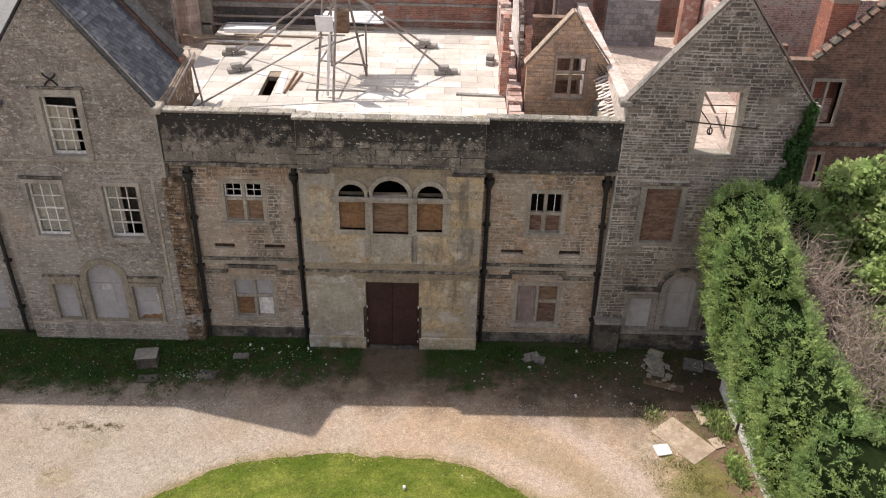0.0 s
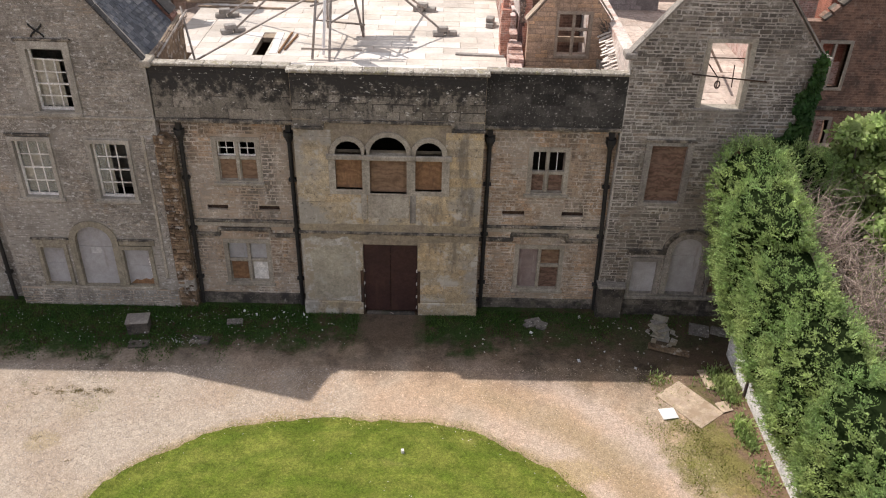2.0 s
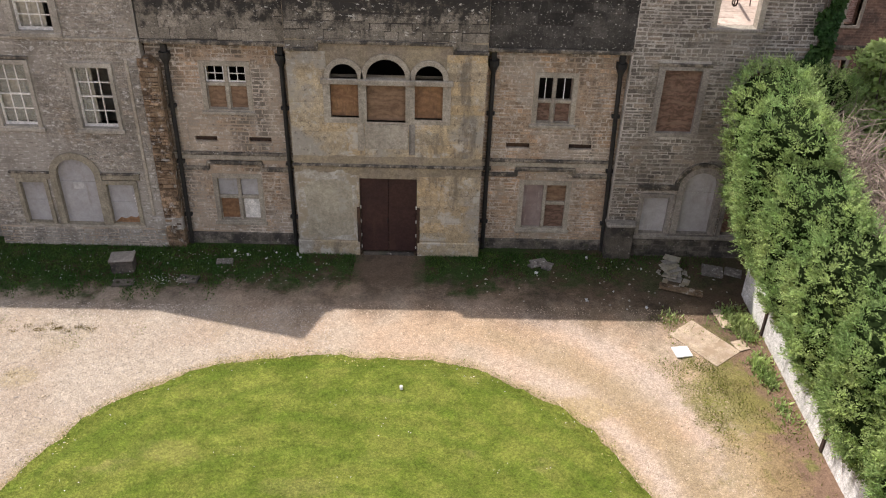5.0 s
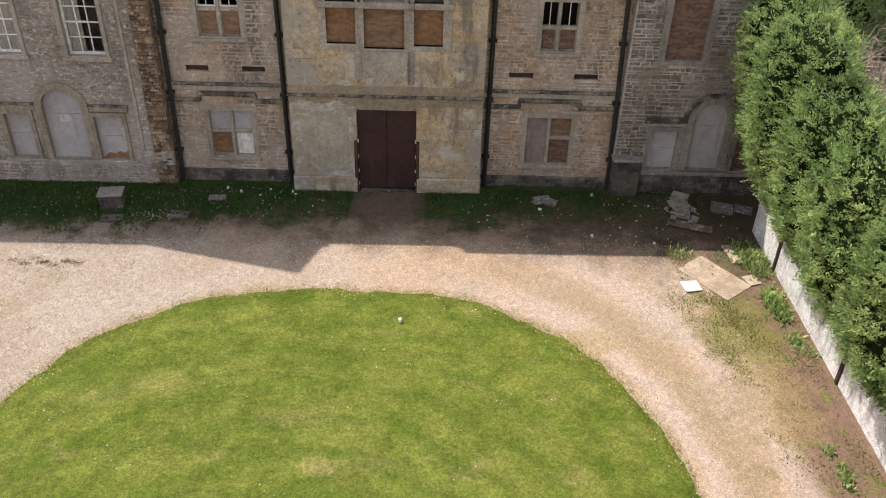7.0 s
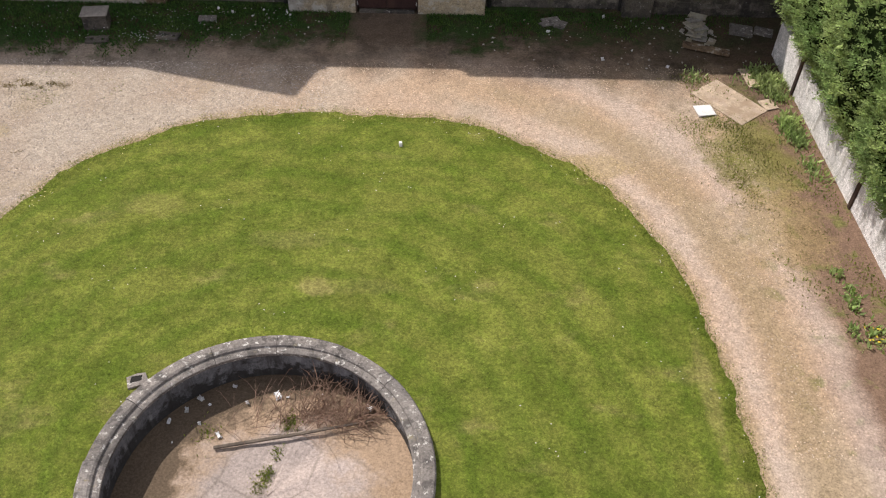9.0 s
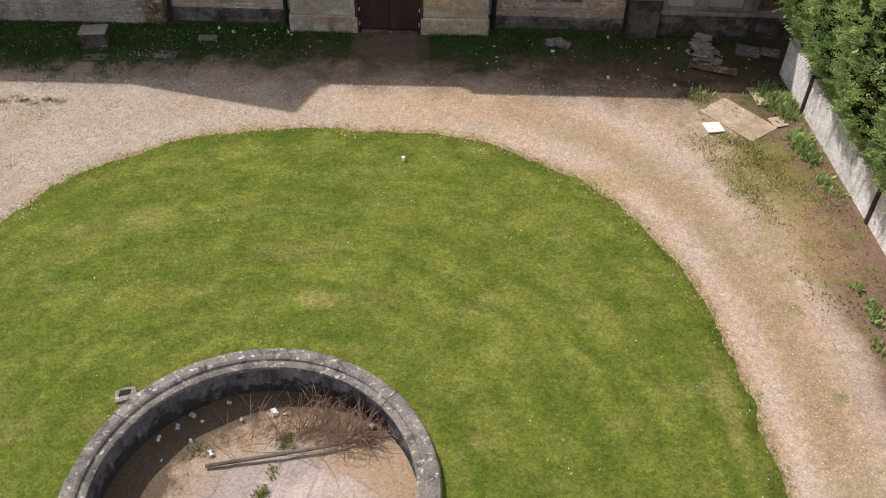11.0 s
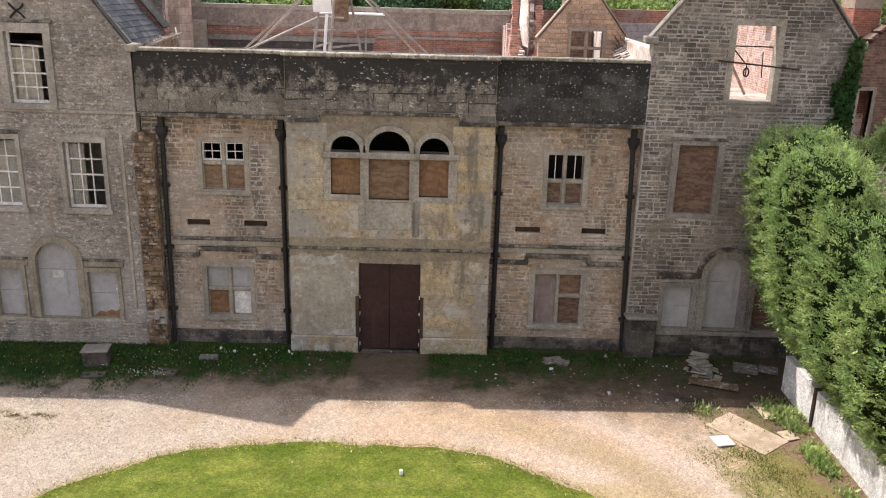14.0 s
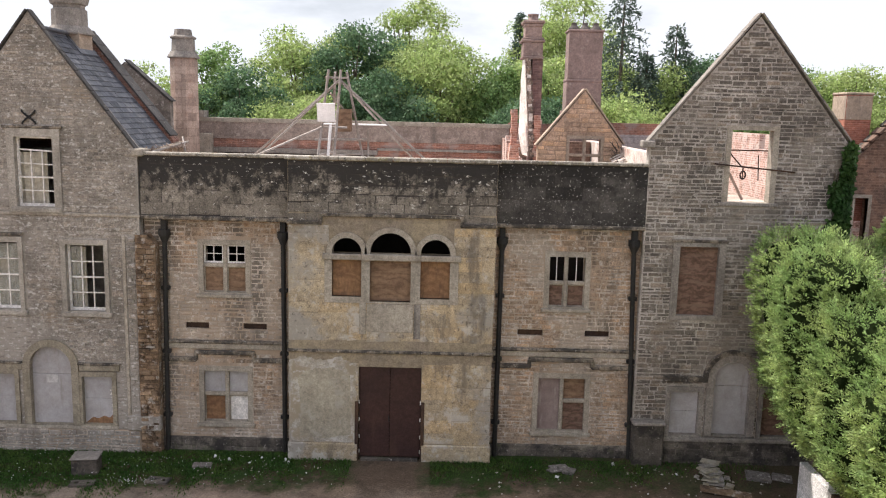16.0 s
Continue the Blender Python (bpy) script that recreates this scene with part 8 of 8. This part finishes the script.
for a, b in (((-8.75, 4.9, 8.6), (-7.95, 3.2, 7.03)), ((-8.4, 0.95, 8.3), (-8.6, 5.0, 8.45))):
    tagged(part("scaffold_pole", tube(bmesh.new(), a, b, 0.035, 7), "pole", None), "slanting scaffold pole beside the slate roof", "pole", "loose poles on the deck")
for i in range(5):
    y = 2.0 + i * 2.1
    tagged(part("floor_joist", boxes((2.4, 5.0, y, y + 0.1, 6.5 + 0.1 * (i % 2), 6.7 + 0.1 * (i % 2))), "timber", None), "old floor joist across the void", "joist", "joists in the void")

# ---- clutter on the ground ----
gz = ground_z


def stone_block():
    b = thing("stone_block", (-9.75, -0.85, gz(-9.7, -0.9)), "weathered grey stone block on the grass", "stone")
    z = gz(-9.7, -0.9)
    bm = bmesh.new()
    box(bm, -0.33, 0.33, -0.25, 0.25, -0.05, 0.42, 0.03, pose(-9.75, -0.85, z, 0, 0, 8))
    part("block", bm, "plinth", b)
    bm = bmesh.new()
    box(bm, -0.36, 0.36, -0.28, 0.28, 0.42, 0.47, 0.02, pose(-9.75, -0.85, z, 0, 0, 8))
    part("cap", bm, "dressed_dark", b)


stone_block()
for x, y, sx, sy, t in ((-6.8, -0.4, 0.5, 0.25, 5), (2.95, -0.15, 0.50, 0.36, 20), (3.2, -0.32, 0.4, 0.3, 70), (2.75, -0.30, 0.3, 0.2, 40), (8.31, -0.42, 0.62, 0.55, -15), (8.94, -0.48, 0.5, 0.4, -20)):
    rubbish("stone_slab", (x, y, gz(x, y) + 0.01), (sx, sy, 0.05), "basin", "flat broken stone slab on the ground", "stone", t, 2, group="slabs by the house")
def drain_slab(x, y, turn):
    """A worn slab with two holes over a plate painted black as their shade."""
    d = thing("drain_slab", (x, y, gz(x, y)), "worn stone drain slab with two dark holes in the grass", "stone", "slabs by the house")
    bm = slab(rect(-0.30, 0.30, -0.17, 0.17), [rect(-0.21, -0.09, -0.05, 0.06), rect(0.10, 0.21, -0.06, 0.05)], 0, 0.08)
    bmesh.ops.transform(bm, matrix=pose(x, y, gz(x, y) + 0.05, -90, 0, turn), verts=bm.verts)
    part("slab", bm, "plinth", d)
    bm = bmesh.new()
    box(bm, -0.26, 0.26, -0.13, 0.13, -0.02, 0.0, 0, pose(x, y, gz(x, y) + 0.0, 0, 0, turn))
    part("hole", bm, "dark", d, "black plate for the shade below the drain holes")


drain_slab(-9.56, -1.58, 6)
drain_slab(-7.68, -1.32, -8)
rng = random.Random(77)
for x, y in ((-5.28, 0.12), (-5.55, -0.22), (-6.15, -0.02), (-4.62, 0.02), (-4.5, -0.12), (-6.6, 0.16), (-3.9, -0.75), (4.48, 0.15), (5.25, -0.05), (5.05, -1.56), (6.1, -0.4), (2.82, -0.7), (6.3, -1.6), (4.2, -2.0), (5.9, -2.3)):
    w = rng.uniform(0.03, 0.08)
    rubbish("litter_scrap", (x, y, gz(x, y) + 0.02), (w, w * 0.7, 0.04), "litter", "crumpled white scrap on the ground by the house", "litter", rng.uniform(0, 180), rng.uniform(-25, 25), 0.012, group="litter by the house")
rng = random.Random(31)
for k in range(11):
    x, y = 7.0 + rng.gauss(0, 0.07), -0.85 + 0.055 * k + rng.gauss(0, 0.05)
    rubbish("broken_slab", (x, y, gz(x, y) + 0.03 * k), (rng.uniform(0.35, 0.58), rng.uniform(0.22, 0.34), 0.04), "lime" if k % 3 else "cblock", "pale grey slab in a small rubble heap", "rubble", rng.uniform(-35, 35), rng.uniform(-8, 8), group="rubble heap")
for x, y, w in ((6.72, -0.98, 0.22), (7.35, -1.02, 0.30), (7.42, -0.55, 0.2), (6.62, -0.5, 0.16), (7.2, -1.18, 0.18)):
    rubbish("broken_slab", (x, y, gz(x, y) + 0.01), (w, w * 0.7, 0.05), "lime_pale", "pale stone piece at the foot of a rubble heap", "rubble", x * 131 % 90, 6, group="rubble heap")
rubbish("timber_plank", (7.08, -1.50, gz(7, -1.5) + 0.06), (1.28, 0.22, 0.09), "rust_stone", "weathered brown plank lying on the ground", "plank", -17, 3)
bm = bmesh.new()
box(bm, -0.83, 0.83, -0.51, 0.51, 0, 0.012, 0.003, pose(7.22, -3.78, gz(7.22, -3.78) + 0.008, 2.06, 0, 0) @ pose(0, 0, 0, 0, 0, -52))
tagged(part("board_sheet", bm, "board_tan", None), "tan board lying flat on the ground", "board")
rubbish("board_strip", (7.98, -2.72, gz(8, -2.7) + 0.02), (0.85, 0.28, 0.02), "board_tan", "narrow pale board beside the weeds", "board", -82, 1)
rubbish("board_sheet", (8.2, -3.88, gz(8, -3.9) + 0.02), (0.35, 0.4, 0.02), "board_tan", "small tan board offcut on the ground", "board", 20, 2)
rubbish("white_board", (6.50, -4.21, gz(6.4, -4.3) + 0.03), (0.46, 0.40, 0.03), "sheet", "white board scrap on the gravel", "board", 12, 3)
rubbish("white_marker", (-1.10, -5.85, gz(-1.1, -5.8) + 0.04), (0.07, 0.08, 0.11), "sheet", "small white marker on the lawn", "marker", 8)


def scatter(n, x0, x1, y0, y1, seed, keep=None):
    rs = np.random.RandomState(seed)
    p = np.stack([rs.uniform(x0, x1, n), rs.uniform(y0, y1, n)], 1)
    if keep is not None:
        p = p[keep(p)]
    return p, rs


def heights(p):
    y = np.clip(p[:, 1] - 0.3, -17, 0)
    return -0.05 + 0.036 * y + 0.004 * np.clip(p[:, 0] + 1.9, -12, 12)


def in_lawn(p, grow=1.0):
    cx, cy, a, b, k = LAWN
    r = (np.abs((p[:, 0] - cx) / a) ** k + np.abs((p[:, 1] - cy) / b) ** k) ** (1 / k)
    return (r < grow) & (np.hypot(p[:, 0] - BASIN[0], p[:, 1] - BASIN[1]) > 3.0)


def blades(name, p, rs, high, material, label, lift=0.03):
    n = len(p)
    c = np.concatenate([p, (heights(p) + lift)[:, None]], 1)
    d = unit(np.array([0, 0, 1.0]) + rs.normal(0, 0.55, (n, 3)))
    ln = rs.uniform(high[0], high[1], (n, 1))
    side = unit(np.cross(d, rs.normal(0, 1, (n, 3))))
    ob = quads(name, c - d * 0.015, d * ln, side * ln * 0.16, material, None)
    return tagged(ob, label, "grass")


rs0 = np.random.RandomState(70)
for x, y, s, n in ((-2.84, -13.0, 0.08, 260), (-3.08, -14.1, 0.06, 160), (-2.98, -13.7, 0.06, 110), (-3.2, -14.3, 0.08, 160), (-4.35, -13.28, 0.12, 110)):
    rs = np.random.RandomState(int(-x * 100))
    q = np.stack([rs.normal(x, s, n), rs.normal(y, s * 1.4, n)], 1)
    blades("weeds", q, rs, (0.03, 0.09), "blade", "green weeds growing in the basin floor", floor_z - heights(q))
p, rs = scatter(112000, -12, 5.6, -17.5, -4.3, 3, in_lawn)
blades("grass_blades", p, rs, (0.02, 0.05), "blade", "short mown grass blades of the lawn")
rs = np.random.RandomState(4)
p = []
for a, f in zip(rs.uniform(0, math.pi * 1.25, 26000) - 0.4, 1.022 - 0.06 * rs.uniform(0, 1, 26000) ** 0.6):
    ex, ey = lawn_rim(a)
    f += 0.006 * math.sin(a * 61) + 0.005 * math.sin(a * 143 + 1)
    p.append((LAWN[0] + (ex - LAWN[0]) * f, LAWN[1] + (ey - LAWN[1]) * f))
p = np.array(p)
blades("grass_blades", p, rs, (0.025, 0.055), "blade", "longer grass blades along the lawn's edge", 0.012)
p, rs = scatter(38000, -16, -2.8, -2.4, 0.5, 5, lambda q: q[:, 1] > -1.75 + 1.3 * np.clip((q[:, 0] + 9) / 5, 0, 1) + 0.35 * np.sin(q[:, 0] * 3) + 0.3 * np.sin(q[:, 0] * 7.7 + 1) + rs0.normal(0, 0.35, len(q)))
blades("grass_blades", p, rs, (0.04, 0.11), "blade_dark", "rough dark grass along the wall", 0.0)
p, rs = scatter(15000, -0.6, 8.9, -1.2, 0.4, 6, lambda q: (q[:, 1] > -0.45 + 0.28 * np.sin(q[:, 0] * 2.3) + 0.2 * np.sin(q[:, 0] * 5.9) + rs0.normal(0, 0.32, len(q))) & (rs0.uniform(0, 1, len(q)) > (q[:, 0] - 3.0) / 6.5))
blades("grass_blades", p, rs, (0.04, 0.11), "blade_dark", "rough dark grass beside the doorway", 0.0)
p, rs = scatter(16000, 5.8, 9.0, -11.5, -2.6, 7, lambda q: (np.sin(q[:, 0] * 2.1 + 1) + np.sin(q[:, 1] * 1.7) + np.sin(q[:, 0] * 4.3 + q[:, 1] * 3.1) * 0.8 + rs0.normal(0, 0.9, len(q)) > 0.95) & (q[:, 0] > 6.2 + 0.12 * (-3 - q[:, 1])))
blades("weeds", p, rs, (0.03, 0.09), "blade", "patchy weeds on the soil by the garden wall", 0.0)
p, rs = scatter(2600, -12.5, -8.3, -4.5, -3.1, 17, lambda q: np.sin(q[:, 0] * 2.9) + np.sin(q[:, 1] * 5.3 + q[:, 0] * 2) + 0.6 * np.sin(q[:, 0] * 7 - q[:, 1] * 6) + rs0.normal(0, 0.7, len(q)) > 1.0)
blades("weeds", p, rs, (0.02, 0.06), "blade", "small weeds coming through the gravel", 0.0)
for x, y, s, n in ((8.45, -2.85, 0.26, 900), (8.5, -3.5, 0.14, 200), (8.54, -4.6, 0.16, 380), (8.56, -5.3, 0.13, 260), (8.5, -5.0, 0.12, 110), (8.56, -6.2, 0.11, 80), (8.7, -6.7, 0.14, 60), (8.13, -9.7, 0.07, 40), (8.25, -10.2, 0.1, 60), (8.21, -10.5, 0.09, 60), (8.0, -11.2, 0.08, 50), (8.38, -11.35, 0.14, 90), (6.5, -2.75, 0.15, 60)):
    rs = np.random.RandomState(int(x * 100 - y * 10))
    q = np.stack([rs.normal(x, s, n), rs.normal(y, s * 1.3, n)], 1)
    blades("weed_clump", q, rs, (0.08, 0.22), "leaf_light", "leafy green weeds beside the garden wall", 0.0)


for x, y, sx, sy, n in ((6.75, -4.95, 0.55, 0.40, 3600), (7.5, -5.5, 0.55, 0.6, 3400), (6.9, -6.6, 0.45, 0.8, 2600), (6.2, -2.9, 0.3, 0.18, 500), (7.9, -8.2, 0.35, 0.9, 1200)):
    rs = np.random.RandomState(int(x * 90 - y * 13))
    q = np.stack([rs.normal(x, sx, n), rs.normal(y, sy, n)], 1)
    q = q[np.sin(q[:, 0] * 5.1 + q[:, 1] * 2) + np.sin(q[:, 1] * 6.3 - q[:, 0]) + rs.normal(0, 0.8, n) > -0.2]
    blades("weeds", q, rs, (0.025, 0.07), "blade_olive" if n < 3500 else "blade", "low grassy weeds on the sandy soil", 0.0)
for x, y, n in ((-11.9, -3.8, 90), (-11.55, -3.62, 110), (-11.2, -3.74, 240), (-10.95, -3.5, 110), (-10.7, -3.68, 340), (-10.1, -3.6, 260), (-9.8, -3.68, 160), (-10.4, -3.8, 120), (-11.2, -5.5, 60), (-10.05, -6.35, 50)):
    rs = np.random.RandomState(int(-x * 90 - y * 13))
    q = np.stack([rs.normal(x, 0.10, n), rs.normal(y, 0.055, n)], 1)
    blades("weeds", q, rs, (0.02, 0.06), "blade_drab", "low weed rosettes in the gravel", 0.0)


def daisies(p, rs, name, material, label, size=0.012):
    n = len(p)
    c = np.concatenate([p, (heights(p) + 0.085)[:, None]], 1)
    a = rs.uniform(0, 6.28, n)
    d = np.stack([np.cos(a), np.sin(a), rs.normal(0, 0.2, n)], 1) * size * 2
    s = np.stack([-np.sin(a), np.cos(a), rs.normal(0, 0.2, n)], 1) * size
    tagged(quads(name, c - d / 2, d, s, material, None), label, "flowers")


def patchy(q):
    return np.sin(q[:, 0] * 1.9 + 2 * np.sin(q[:, 1])) + np.sin(q[:, 1] * 2.3 + q[:, 0]) > 0.9


p, rs = scatter(700, -12, 5.5, -17, -4.5, 8, lambda q: in_lawn(q, 0.99) & patchy(q))
daisies(p, rs, "daisies", "daisy", "white daisies scattered over the lawn")
p, rs = scatter(5200, -12, 5.5, -17, -4.3, 29, lambda q: in_lawn(q, 1.012) & ~in_lawn(q, 0.955) & (np.sin(q[:, 0] * 2.3 + q[:, 1] * 1.1) + np.sin(q[:, 1] * 3.7) > 0.75))
daisies(p, rs, "dandelions", "dandelion", "small yellow flowers along the lawn's edge", 0.014)
p, rs = scatter(1200, -12, 5.5, -17, -4.3, 9, lambda q: in_lawn(q, 1.01) & ~in_lawn(q, 0.95))
daisies(p, rs, "daisies", "daisy", "white daisies along the lawn's edge")
p, rs = scatter(260, -15, -3, -1.6, 0.2, 10)
p = np.concatenate([p, np.random.RandomState(3).normal((-8.2, -1.45), (0.35, 0.12), (60, 2))])
rs = np.random.RandomState(18)
daisies(p, rs, "daisies", "daisy", "white daisies in the shaded grass", 0.014)
p, rs = scatter(11, 8.2, 8.55, -11.5, -11.1, 11)
daisies(p, rs, "daffodils", "yellow", "yellow flowers by the garden wall", 0.032)


def pebbles(n, x0, x1, y0, y1, size, seed, keep, material, label):
    """Loose stones: low four-sided chips on the gravel."""
    p, rs = scatter(n, x0, x1, y0, y1, seed, keep)
    n = len(p)
    z = heights(p)
    r = rs.uniform(size[0], size[1], n)
    a = rs.uniform(0, 6.28, n)
    v = np.empty((n, 5, 3))
    for k in range(4):
        q = r * rs.uniform(0.7, 1.2, n)
        v[:, k] = np.stack([p[:, 0] + q * np.cos(a + k * 1.57), p[:, 1] + q * np.sin(a + k * 1.57), z - 0.004], 1)
    v[:, 4] = np.stack([p[:, 0] + rs.normal(0, 0.2, n) * r, p[:, 1] + rs.normal(0, 0.2, n) * r, z + r * rs.uniform(0.4, 0.9, n)], 1)
    base = np.arange(n)[:, None] * 5
    tri = np.concatenate([base + np.array([[k, (k + 1) % 4, 4]]) for k in range(4)])
    me = bpy.data.meshes.new("pebbles")
    me.from_pydata(v.reshape(-1, 3).tolist(), [], tri.tolist())
    me.materials.append(M[material])
    tagged(put("pebbles", me, None), label, "gravel", kind="stuff")


M["pebble"] = surface("mixed gravel stones", (0.50, 0.43, 0.36), (0.42, 0.35, 0.29), piece=0.40, piece_col=(0.50, 0.455, 0.41))
M["pebble_east"] = surface("sandy gravel stones", (0.50, 0.39, 0.28), (0.42, 0.32, 0.23), piece=0.40, piece_col=(0.52, 0.43, 0.34))
off_lawn = lambda q: ~in_lawn(q, 1.0) & (np.hypot(q[:, 0] - BASIN[0], q[:, 1] - BASIN[1]) > 3.1)
pebbles(26000, -14, -3, -9, -2.5, (0.010, 0.026), 1, off_lawn, "pebble", "loose grey gravel on the drive")
pebbles(22000, -3, 7.3, -14, -2.3, (0.010, 0.026), 2, off_lawn, "pebble_east", "loose sandy gravel on the drive")
pebbles(90, 4.5, 8.7, -2.6, 0.1, (0.015, 0.055), 3, None, "lime_pale", "rubble fragments by the gabled wing")
pebbles(45, 0.5, 5.0, -2.2, 0.1, (0.012, 0.045), 4, None, "lime_pale", "rubble fragments by the house wall")
pebbles(40, -7.5, -3.5, -1.2, 0.3, (0.015, 0.05), 5, None, "lime_pale", "rubble fragments by the house wall")
